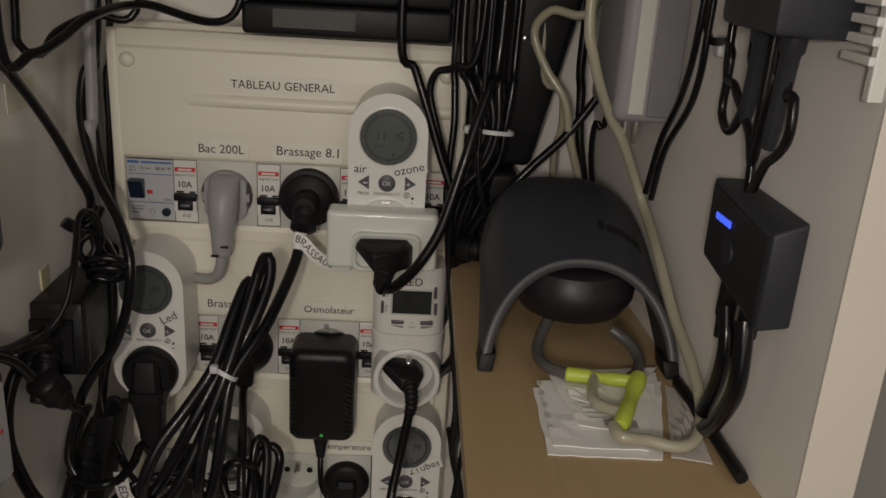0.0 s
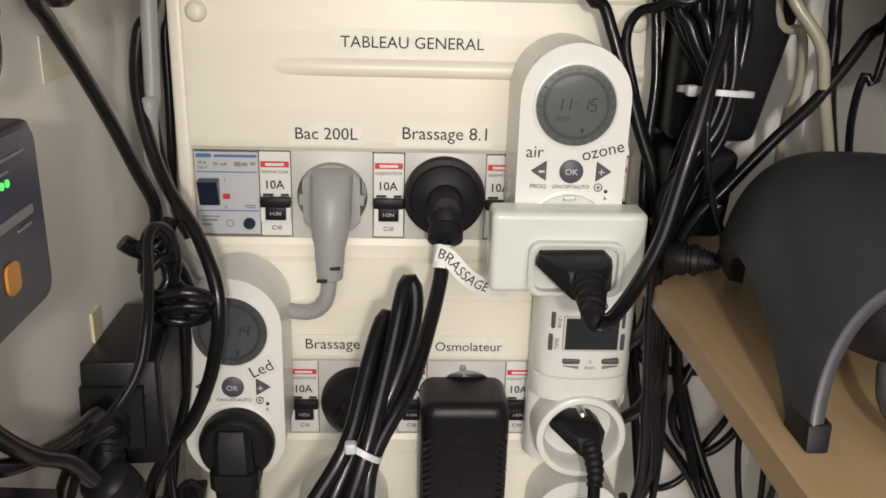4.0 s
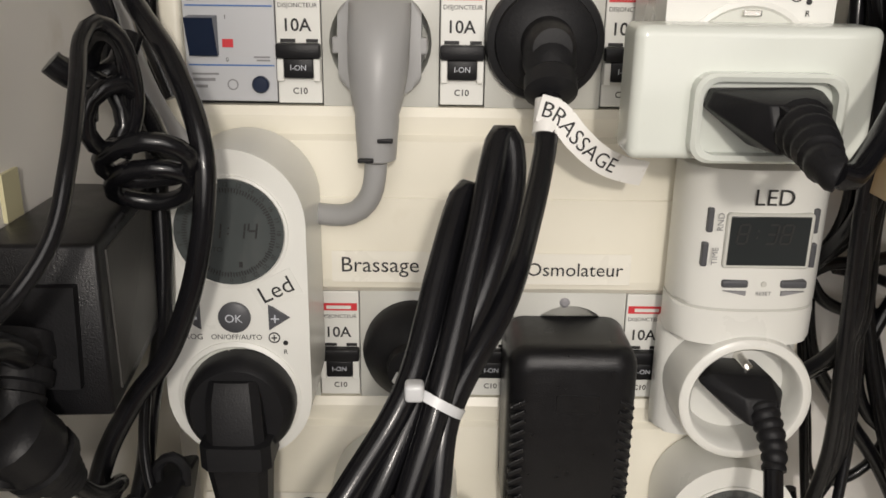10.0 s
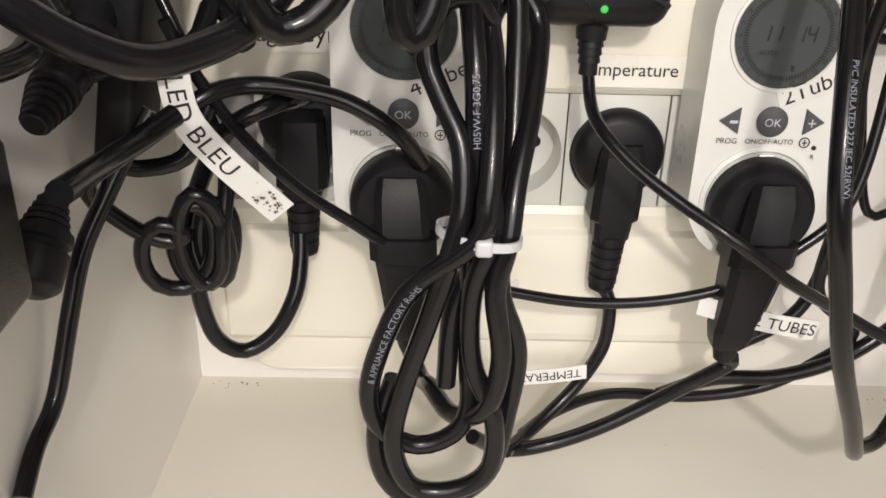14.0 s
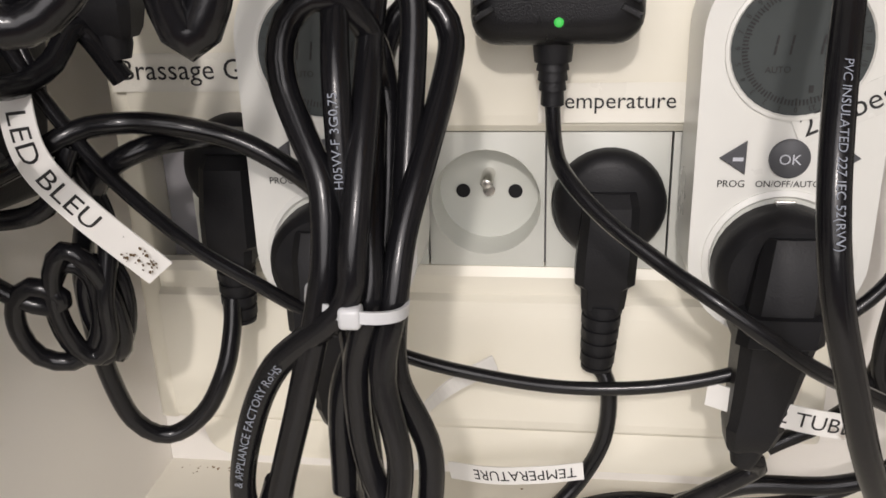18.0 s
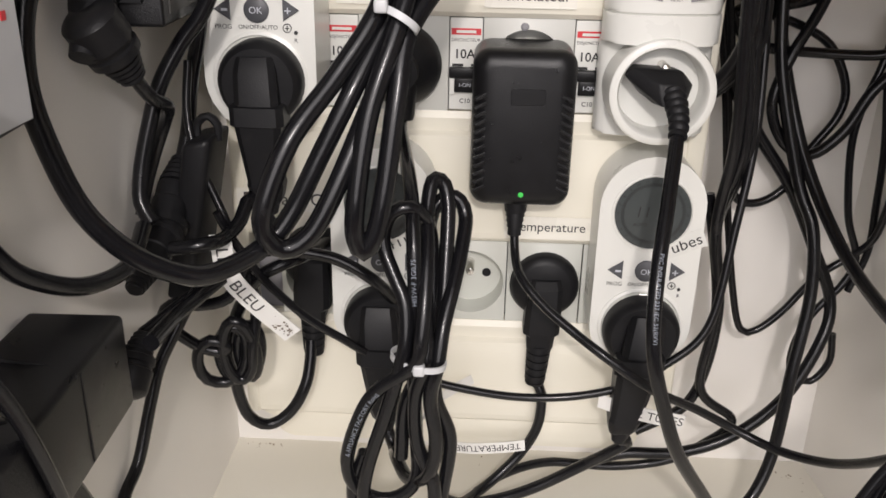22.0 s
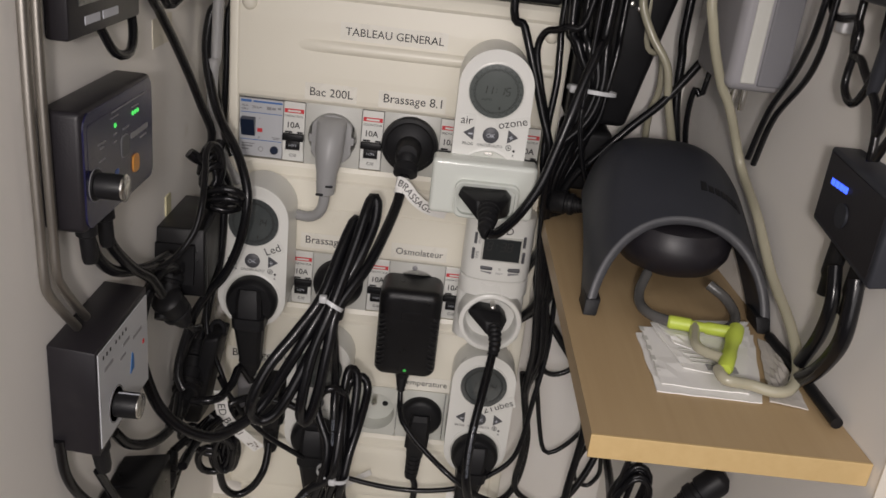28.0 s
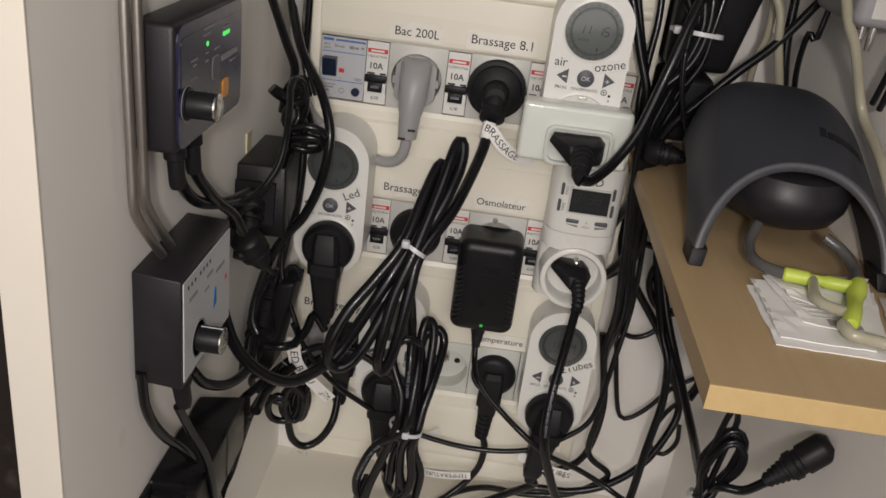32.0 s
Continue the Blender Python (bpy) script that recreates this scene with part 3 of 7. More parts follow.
def socket(x0, x1, z, dark=False):
    """A modular outlet with a round well, two holes and an earth pin."""
    cx = (x0 + x1) / 2
    ob = thing("modular_socket", (cx, 0.0, z - 0.023), "grey modular socket outlet with round well and earth pin", "socket", "sockets of the board")
    mat = LIGHTGREY if dark else SOCKETGREY
    n, r, h = 32, 0.0187, 0.0244
    bm = bmesh.new()
    rim = [bm.verts.new((cx + r * math.cos(2 * math.pi * i / n), -0.0010, z - 0.0005 + r * math.sin(2 * math.pi * i / n))) for i in range(n)]
    sq = []
    for i in range(n):
        c, s = math.cos(2 * math.pi * i / n), math.sin(2 * math.pi * i / n)
        k = 1 / max(abs(c), abs(s))
        sq.append(bm.verts.new((cx + (x1 - x0 - 0.0003) / 2 * c * k, -0.0010, z + h * s * k)))
    bk = [bm.verts.new(v.co + Vector((0, 0.0028, 0))) for v in sq]
    deep = [bm.verts.new((cx + (v.co.x - cx) * 0.96, 0.0125, z - 0.0005 + (v.co.z - z + 0.0005) * 0.96)) for v in rim]
    lip = [bm.verts.new((cx + (v.co.x - cx) * 1.02, -0.0022, z - 0.0005 + (v.co.z - z + 0.0005) * 1.02)) for v in rim]
    for i in range(n):
        j = (i + 1) % n
        bm.faces.new((sq[i], sq[j], lip[j], lip[i]))
        bm.faces.new((lip[i], lip[j], rim[j], rim[i]))
        bm.faces.new((rim[i], rim[j], deep[j], deep[i]))
        bm.faces.new((sq[j], sq[i], bk[i], bk[j]))
    bm.faces.new(deep)
    part("frame", bm, mat, ob, smooth=True, angle=30)
    for s in (-1, 1):
        part("pin_hole", lathe([(0.0026, 0), (0.0026, 0.0004), (0, 0.0004)], (cx + s * 0.0095, 0.0124, z - 0.0005), (0, -1, 0), 16), BLACK, ob)
    part("earth_pin", lathe([(0.0024, 0), (0.0024, 0.0115), (0.0016, 0.0138), (0, 0.0142)], (cx, 0.0124, z + 0.0060), (0, -1, 0), 16), METAL, ob, "bright earth pin", True)
    part("centre_screw", lathe([(0.0022, 0), (0.0022, 0.0008), (0, 0.0010)], (cx, 0.0124, z - 0.0002), (0, -1, 0), 16), METAL, ob, smooth=True)
    return ob


for x0, x1 in ((0.0545, 0.0983), (0.1155, 0.1595), (0.1765, 0.2205)):
    socket(x0, x1, R1, True)
for x0, x1 in ((0.0060, 0.0497), (0.0667, 0.1130), (0.1302, 0.1764), (0.1936, 0.2380)):
    socket(x0, x1, R2, True)
for x0, x1 in ((0.0200, 0.0635), (0.0640, 0.1065), (0.1070, 0.1478), (0.1482, 0.1895), (0.1900, 0.2380)):
    socket(x0, x1, R3)


# ---- timers, adapters and plugs on the board ----
def timer(x, y, z, title, tx, tz, tw, tilt, clock, tone=0):
    """A plug-in clock timer: long rounded body, round display above, three keys, socket below. (x, y, z) is its OK key on the face."""
    ob = thing("plug_in_timer", (x, y, z - 0.060), "white plug-in digital timer with round display and lower socket", "timer", "timers on the board")
    r = 0.0265
    out = circle(x, z + 0.0345, r, 22, 0, 180) + circle(x, z - 0.0315, r, 22, 180, 360)
    part("body", prism(out, y, -0.0065, 0.0048, 6), WHITE, ob, smooth=True)
    d = z + 0.0317
    part("display_rim", lathe([(0.0206, 0), (0.0206, 0.0008), (0.0196, 0.0010), (0.0191, 0.0003)], (x, y - 0.0001, d), (0, -1, 0), 40), WHITE, ob, smooth=True)
    part("display", lathe([(0.0191, 0), (0.0191, 0.0005), (0, 0.0006)], (x, y - 0.0001, d), (0, -1, 0), 40), (LCD, LCDMID, LCDDARK)[tone], ob, "round grey display", True)
    ticks = bmesh.new()
    for i in range(96):
        a = radians(i * 3.75)
        merge(ticks, box(-0.00022, 0.00022, -0.0002, 0.0, 0.0146 if i % 4 else 0.0142, 0.0162), pose(x, y - 0.0007, d) @ Matrix.Rotation(a, 4, "Y"))
    for i in range(24):
        merge(ticks, words(str(i), height=0.0015), pose(x, y - 0.0009, d) @ Matrix.Rotation(radians(i * 15 + 180), 4, "Y") @ pose(0, 0, 0.0174, 90))
    part("dial_scale", ticks, INK, ob)
    part("digits", seven(clock, 0.0056, pose(x, y - 0.0009, d + 0.0008, 90)), INK, ob)
    lettering("AUTO", (x - 0.006, y - 0.0010, d - 0.0060), ob, width=0.0070)
    bars([(x + 0.0030, x + 0.0042, d - 0.0125, d - 0.0105)], y - 0.0007, ob, INK)
    part("ok_key", lathe([(0.0058, 0), (0.0058, 0.0010), (0.0053, 0.0014), (0, 0.0015)], (x, y, z), (0, -1, 0), 28), BUTTON, ob, "round dark OK key", True)
    lettering("OK", (x, y - 0.0018, z), ob, INKWHITE, width=0.0062)
    for s, sign in ((-1, "-"), (1, "+")):
        kx = x + s * 0.0152
        tri = [(kx + s * 0.0045, z + 0.0001), (kx - s * 0.0030, z + 0.0052), (kx - s * 0.0030, z - 0.0048)]
        part("arrow_key", prism(tri if s < 0 else tri[::-1], y - 0.0012, y + 0.0002, 0.0004, 1), BUTTON, ob, "dark arrow key")
        lettering(sign, (kx - s * 0.0006, y - 0.0016, z), ob, INKWHITE, width=0.0030)
    lettering("PROG", (x - 0.0158, y - 0.0004, z - 0.0077), ob, width=0.0077)
    lettering("ON/OFF/AUTO", (x + 0.0003, y - 0.0004, z - 0.0077), ob, width=0.0182)
    part("clock_mark", lathe([(0.0021, 0), (0.0021, 0.0003), (0.0017, 0.0003), (0.0017, 0)], (x + 0.0138, y - 0.0001, z - 0.0079), (0, -1, 0), 18, caps=False), INK, ob)
    part("reset_hole", lathe([(0.0009, 0), (0.0009, 0.0004), (0, 0.0004)], (x + 0.0178, y - 0.0001, z - 0.0099), (0, -1, 0), 12), INK, ob)
    hands = merge(box(-0.0002, 0.0002, -0.0004, -0.0001, -0.0012, 0.0012), box(-0.0010, 0.0010, -0.0005, -0.0002, -0.0002, 0.0002))
    part("clock_hands", merge(bmesh.new(), hands, pose(x + 0.0138, y - 0.0001, z - 0.0079)), INK, ob)
    lettering("R", (x + 0.0178, y - 0.0004, z - 0.0134), ob, width=0.0014)
    for word, wx, wz, ww, turn in ((title, tx, tz, tw, tilt),) if isinstance(title, str) else zip(title, tx, tz, tw, tilt):
        m = pose(wx, y - 0.0007, wz, 90, -turn, 0)
        bm = words(word, ww)
        zs = [v.co.y for v in bm.verts]
        bmesh.ops.transform(bm, matrix=m, verts=bm.verts)
        part("lettering", bm, INK, ob)
        strip = box(-ww / 2 - 0.002, ww / 2 + 0.002, min(zs) - 0.002, max(zs) + 0.002, -0.0004, -0.0002)
        bmesh.ops.transform(strip, matrix=m, verts=strip.verts)
        part("label_tape", strip, TAPEWHITE, ob)
    s = z - 0.0320
    part("socket_rim", lathe([(0.0225, -0.001), (0.0225, 0.0006), (0.0208, 0.0012), (0.0200, 0.0002), (0.0200, -0.001)], (x, y - 0.0001, s), (0, -1, 0), 40), WHITE, ob, smooth=True)
    part("socket_well", lathe([(0.0200, 0), (0.0200, 0.0005), (0, 0.0005)], (x, y - 0.0001, s), (0, -1, 0), 40), SOCKETGREY, ob)
    part("earth_clip", box(x - 0.003, x + 0.003, y - 0.0020, y - 0.0004, s + 0.0175, s + 0.0195, 0.0004), METAL, ob)
    return ob


timer(0.1957, -0.0516, 0.3863, ("air", "ozone"), (0.1775, 0.2105), (0.3957, 0.3960), (0.0085, 0.0205), (0, 14), "11:15")
timer(0.0262, -0.0458, 0.2651, "Led", 0.0415, 0.2760, 0.0120, 26, "11:14", tone=1)
timer(0.2185, -0.0350, 0.1372, "2Tubes", 0.2325, 0.1515, 0.0255, 24, "11 14", tone=1)
timer(0.0815, -0.0350, 0.1372, "4Tubes", 0.0955, 0.1515, 0.0255, 24, "11 14", tone=1)


def plug(x, y, z, down=0.055, lean=0.0, r=0.0200, chunky=False, deep=0.001):
    """A black angled mains plug: round foot, flat-sided body that turns down, cable sleeve. y is the face it sits in."""
    ob = thing("mains_plug", (x, y, z - down), "black angled mains plug with shouldered body" if chunky else "black angled mains plug with ribbed cable sleeve", "plug", "black mains plugs")
    foot = [(r, -0.001), (r, 0.005), (r - 0.0012, 0.0085), (r - 0.0035, 0.0105), (0, 0.011)] if chunky else [(r, -deep), (r, 0.004), (r - 0.0015, 0.0068), (r - 0.005, 0.0085), (0, 0.009)]
    part("foot", lathe(foot, (x, y, z), (0, -1, 0), 36), BLACK, ob, smooth=True)
    if chunky:
        rows = ((0.0130, 0.0085, 0.004, 0.0125), (0.0060, 0.0098, 0.004, 0.0165), (-0.0080, 0.0102, 0.004, 0.0190), (-0.0085, 0.0125, 0.004, 0.0205), (-0.0170, 0.0125, 0.004, 0.0215), (-0.0175, 0.0108, 0.005, 0.0210), (-down * 0.60, 0.0092, 0.006, 0.0200), (-down * 0.80, 0.0082, 0.007, 0.0185), (-down * 0.84, 0.0086, 0.007, 0.0190), (-down * 0.96, 0.0070, 0.008, 0.0175), (-down, 0.0058, 0.009, 0.0160))
    else:
        rows = ((0.0060, 0.0080, 0.004, 0.0115), (0.0020, 0.0092, 0.004, 0.0150), (-0.0140, 0.0100, 0.003, 0.0175), (-0.0245, 0.0100, 0.003, 0.0180), (-0.0260, 0.0078, 0.0045, 0.0175), (-down * 0.64, 0.0072, 0.006, 0.0175))
    bm = bmesh.new()
    rings = []
    for dz, hw, y0, y1 in rows:
        off = lean * -dz
        c = min(0.0030, hw * 0.3)
        ring = [(x - hw + off, y - y0), (x - hw + off, y - y1 + c), (x - hw + c + off, y - y1), (x - 0.0006 + off, y - y1 - 0.0004), (x + hw - c + off, y - y1), (x + hw + off, y - y1 + c), (x + hw + off, y - y0)]
        rings.append([bm.verts.new((a, b, z + dz)) for a, b in ring])
    k = len(rings[0])
    for p, q in zip(rings, rings[1:]):
        for i in range(k):
            bm.faces.new((p[i], p[(i + 1) % k], q[(i + 1) % k], q[i]))
    bm.faces.new(rings[0])
    bm.faces.new(rings[-1][::-1])
    part("body", bm, BLACK, ob, smooth=True, angle=28)
    end = Vector((x + lean * (down + 0.006), y - 0.0122, z - down - 0.006))
    if chunky:
        start = Vector((x + lean * down * 0.9, y - 0.0122, z - down * 0.94))
        L = (end - start).length
        part("cable_sleeve", lathe([(0.0050, 0), (0.0048, L * 0.6), (0.0036, L)], start, end - start, 16), RUBBER, ob, smooth=True)
        return ob, end
    start = Vector((x + lean * down * 0.60, y - 0.0118, z - down * 0.62))
    prof, L = [], (end - start).length
    for i in range(5):
        rr = 0.0070 - 0.0012 * i / 5
        prof += [(rr, L * i / 5.4), (rr, L * (i + 0.66) / 5.4), (rr - 0.0010, L * (i + 0.68) / 5.4), (rr - 0.0010, L * (i + 0.97) / 5.4)]
    part("cable_sleeve", lathe(prof + [(0.0056, L * 0.93), (0.0054, L * 0.98), (0.0036, L)], start, end - start, 18), RUBBER, ob, "ribbed rubber sleeve", True)
    return ob, end


plug(0.0275, -0.0475, 0.2330, 0.0555, 0.05, chunky=True)
plug(0.2185, -0.0368, 0.1040, 0.056, -0.12, chunky=True)
plug(0.1695, -0.0020, 0.1130, 0.052, -0.05, r=0.0190)
plug(0.0815, -0.0368, 0.1040, 0.054, 0.06, chunky=True)
plug(0.0412, -0.0080, 0.1270, 0.0485, -0.01, r=0.0180, deep=0.007)

grey = thing("grey_mains_plug", (0.0765, -0.02, 0.30), "grey angled mains plug with notched neck", "plug")
plate_line = [(0.0765 + max(-0.0152, min(0.0152, 0.0196 * math.cos(a))), 0.3570 + 0.0196 * math.sin(a)) for a in [2 * math.pi * i / 48 for i in range(48)]]
part("foot", prism(plate_line, -0.0092, 0.0105, 0.0014, 3), CABLEGREY, grey, smooth=True)
bm = bmesh.new()
rings = []
for z, hw, y0, y1 in ((0.3752, 0.0095, -0.006, -0.012), (0.3725, 0.0112, -0.006, -0.0195), (0.3620, 0.0112, -0.006, -0.028), (0.3500, 0.0108, -0.007, -0.031), (0.3400, 0.0094, -0.010, -0.0315), (0.3340, 0.0078, -0.0135, -0.031), (0.3325, 0.0080, -0.0135, -0.031), (0.3180, 0.0070, -0.0150, -0.0290), (0.3172, 0.0052, -0.017, -0.0275)):
    ym, yh = (y0 + y1) / 2, (y0 - y1) / 2
    rings.append([bm.verts.new((0.0768 - (0.36 - z) * 0.02 + hw * math.cos(2 * math.pi * i / 16), ym + yh * math.sin(2 * math.pi * i / 16), z)) for i in range(16)])
for p, q in zip(rings, rings[1:]):
    for i in range(16):
        bm.faces.new((p[i], p[(i + 1) % 16], q[(i + 1) % 16], q[i]))
bm.faces.new(rings[0])
bm.faces.new(rings[-1][::-1])
part("body", bm, CABLEGREY, grey, smooth=True)
for s in (-1, 1):
    part("grip", box(0.0765 + s * 0.0160 - 0.0014, 0.0765 + s * 0.0160 + 0.0014, -0.0085, -0.0040, 0.3540, 0.3600, 0.0006), CABLEGREY, grey)
for x, z in ((0.0795, 0.3262), (0.0725, 0.3190)):
    part("notch", box(x - 0.0028, x + 0.0028, -0.0312, -0.0285, z - 0.0007, z + 0.0007, 0.0004), BLACK, grey, "dark notch in the neck")
part("cable", sweep(glide([(0.0757, -0.0225, 0.3170), (0.0752, -0.0220, 0.3110), (0.0735, -0.0205, 0.3040), (0.0690, -0.0175, 0.2975), (0.0620, -0.0140, 0.2940), (0.0530, -0.0105, 0.2935), (0.0430, -0.0095, 0.2950)]), 0.0042, 12), CABLEGREY, grey, smooth=True)

rnd = thing("round_mains_plug", (0.137, -0.02, 0.33), "round black rubber mains plug with cable going down", "plug")
part("foot", lathe([(0.0218, -0.001), (0.0222, 0.003), (0.0214, 0.0062), (0.0188, 0.0070), (0.0182, 0.0092), (0.0150, 0.0112), (0.0098, 0.0128), (0.0088, 0.0160), (0.0086, 0.0245), (0.0068, 0.0275), (0, 0.0282)], (0.1370, -0.0025, 0.3590), (0, -1, 0), 40), RUBBER, rnd, smooth=True)
part("neck", lathe([(0.0095, 0), (0.0095, 0.007), (0.0078, 0.012), (0.0092, 0.0135), (0.0092, 0.0195), (0.006, 0.0212)], (0.1370, -0.0200, 0.3580), (-0.02, -0.72, -0.70), 24), RUBBER, rnd, smooth=True)
rnd2 = thing("round_mains_plug", (0.0890, -0.02, 0.21), "round black rubber mains plug behind a cable bundle", "plug")
part("foot", lathe([(0.0205, -0.001), (0.0207, 0.004), (0.0190, 0.010), (0.0140, 0.0150), (0.0100, 0.0180), (0.0095, 0.0240), (0, 0.0250)], (0.0890, -0.0025, 0.2340), (0, -1, 0), 40), RUBBER, rnd2, smooth=True)
part("neck", lathe([(0.0085, 0), (0.0085, 0.010), (0.0068, 0.022), (0.006, 0.0240)], (0.0890, -0.0180, 0.2330), (0.05, -0.10, -1), 24), RUBBER, rnd2, smooth=True)

wb = thing("white_adapter", (0.191, -0.066, 0.335), "glossy white plug-in adapter with recessed flat socket", "adapter")
part("body", pillow(0.1568, 0.2318, 0.3292, 0.3700, 0.0030, -0.0517, -0.0685, 0.0034), GLOSSWHITE, wb, smooth=True)
well = roundrect(0.1745, 0.2205, 0.3296, 0.3568, 0.0060, 6)
inner = [(0.1975 + (x - 0.1975) * 0.88, 0.3432 + (z - 0.3432) * 0.82) for x, z in well]
bm = bmesh.new()
loops = [[bm.verts.new((x, y, z)) for x, z in o] for o, y in ((well, -0.0675), (well, -0.0735), ([(0.1975 + (x - 0.1975) * 0.95, 0.3432 + (z - 0.3432) * 0.93) for x, z in well], -0.0745), (inner, -0.0735), (inner, -0.0688))]
for p, q in zip(loops, loops[1:]):
    for i in range(len(p)):
        bm.faces.new((p[i], p[(i + 1) % len(p)], q[(i + 1) % len(p)], q[i]))
bm.faces.new(loops[-1])
part("socket_collar", bm, GLOSSWHITE, wb, "raised collar round the flat socket", True)
flat = thing("flat_plug", (0.196, -0.09, 0.335), "black flat two-pin plug in the white adapter", "plug")
bm = solid([(0.1800, -0.0690, 0.3520), (0.2110, -0.0690, 0.3525), (0.2155, -0.0690, 0.3480), (0.2155, -0.0690, 0.3350), (0.1935, -0.0690, 0.3345), (0.1782, -0.0690, 0.3465),
           (0.1785, -0.0780, 0.3522), (0.2095, -0.0800, 0.3530), (0.2130, -0.0810, 0.3490), (0.2130, -0.0820, 0.3365), (0.1930, -0.0820, 0.3360), (0.1768, -0.0780, 0.3475),
           (0.1890, -0.0950, 0.3510), (0.2030, -0.0960, 0.3515), (0.2050, -0.0970, 0.3390), (0.1920, -0.0980, 0.3375)])
part("body", bm, RUBBER, flat, smooth=True)
part("grip", hull([(0.1915, -0.0950, 0.3508), (0.2010, -0.0955, 0.3512), (0.2020, -0.0960, 0.3472), (0.1920, -0.0960, 0.3468), (0.1925, -0.0990, 0.3498), (0.2000, -0.0995, 0.3502), (0.2010, -0.1000, 0.3482), (0.1930, -0.1000, 0.3478)]), RUBBER, flat, "raised finger grip")
part("cable_sleeve", sweep(glide([(0.1985, -0.0930, 0.3450), (0.1982, -0.1050, 0.3428), (0.1970, -0.1150, 0.3403), (0.1965, -0.1205, 0.3388), (0.1985, -0.1225, 0.3380)], 0.0012), lambda t: 0.0082 - 0.0042 * t + (0.0006 if math.sin(t * 40) > 0 else -0.0002), 16), RUBBER, flat, "ribbed rubber sleeve", True)

CX = 0.2148
cyl = thing("led_timer", (CX, -0.018, 0.2065), "white cylindrical plug-in timer with rectangular display and socket", "timer")


def column(z0, z1, hw, y0, y1, bevel):
    """An upright body whose plan is a rounded square."""
    out = []
    for i in range(48):
        c, t = math.cos(2 * math.pi * i / 48), math.sin(2 * math.pi * i / 48)
        out.append((CX + hw * math.copysign(abs(c) ** 0.72, c), (y0 + y1) / 2 - (y1 - y0) / 2 * math.copysign(abs(t) ** 0.72, t)))
    bm = bmesh.new()
    a = [bm.verts.new((x, y, z0)) for x, y in out]
    b = [bm.verts.new((x, y, z1)) for x, y in out]
    lo, hi = bm.faces.new(a), bm.faces.new(b[::-1])
    for i in range(48):
        bm.faces.new((a[i], a[(i + 1) % 48], b[(i + 1) % 48], b[i]))
    bmesh.ops.bevel(bm, geom=list(hi.edges) + list(lo.edges), offset=bevel, segments=3, affect="EDGES", profile=0.5)
    return bm


part("upper_body", column(0.2668, 0.3190, 0.0272, -0.0376, 0.0, 0.0014), WHITE, cyl, smooth=True)
part("seam", column(0.2656, 0.2669, 0.0266, -0.0370, 0.0, 0.0003), LIGHTGREY, cyl, smooth=True)
part("upper_collar", column(0.2520, 0.2657, 0.0274, -0.0376, 0.0, 0.0014), WHITE, cyl, smooth=True)
part("lower_body", column(0.2055, 0.2524, 0.0274, -0.0240, 0.0, 0.0020), WHITE, cyl, smooth=True)
part("display_frame", prism(roundrect(0.2012, 0.2325, 0.2828, 0.3036, 0.0012, 3), -0.0381, -0.0355, 0.0004, 1), LIGHTGREY, cyl)
part("display", box(0.2025, 0.2312, -0.0384, -0.0370, 0.2840, 0.3024, 0.0003), LCDDARK, cyl, "dark rectangular display")
part("digits", seven("8:38", 0.0070, pose(0.2150, -0.0386, 0.2960, 90)), INK, cyl)
lettering("LED", (0.2170, -0.0386, 0.3095), cyl, width=0.0138)
for x, z in ((0.1960, 0.3002), (0.1952, 0.2872), (0.2338, 0.3002), (0.2344, 0.2872)):
    part("side_key", box(x - 0.0011, x + 0.0011, -0.0362, -0.0300, z - 0.0046, z + 0.0046, 0.0006), BUTTON, cyl, "dark side key")
for x, s in ((0.2068, -1), (0.2282, 1)):
    part("front_key", box(x - 0.0048, x + 0.0048, -0.0385, -0.0330, 0.2752, 0.2782, 0.0009), BUTTON, cyl, "dark front key")
    part("arrow_mark", prism([(x - 0.0042, 0.2740), (x - s * 0.0042, 0.2722), (x + 0.0042, 0.2740)][::-s], -0.0381, -0.0370), INKGREY, cyl)
lettering("RESET", (0.2174, -0.0384, 0.2733), cyl, INKGREY, width=0.0056)
part("reset_pin", lathe([(0.0010, 0), (0.0010, 0.001), (0, 0.0012)], (0.2172, -0.0374, 0.2768), (0, -1, 0), 12), LIGHTGREY, cyl, smooth=True)
for text, x, z in (("RND", 0.1990, 0.3002), ("TIME", 0.1982, 0.2872)):
    lettering(text, None, cyl, INKGREY, width=0.0065, m=pose(x, -0.0377, z, 90, -90, 0))
bars([(0.2340 - 0.0030, 0.2340 - 0.0022, 0.2975, 0.3030), (0.2344 - 0.0030, 0.2344 - 0.0022, 0.2845, 0.2900)], -0.0372, cyl, INKGREY)
part("socket_ring", lathe([(0.0262, -0.008), (0.0256, 0.0130), (0.0250, 0.0158), (0.0238, 0.0166), (0.0216, 0.0166), (0.0206, 0.0154), (0.0202, 0.0060), (0.0198, 0.0004), (0, 0.0003)], (0.2155, -0.0240, 0.2305), (0, -1, 0), 48), WHITE, cyl, smooth=True)
part("earth_pin", lathe([(0.0022, 0), (0.0022, 0.011), (0, 0.0130)], (0.2165, -0.0245, 0.2415), (0, -1, 0), 14), METAL, cyl, "bright earth pin", True)
flat2 = thing("flat_plug", (0.214, -0.04, 0.225), "black flat two-pin plug in the cylindrical timer", "plug")
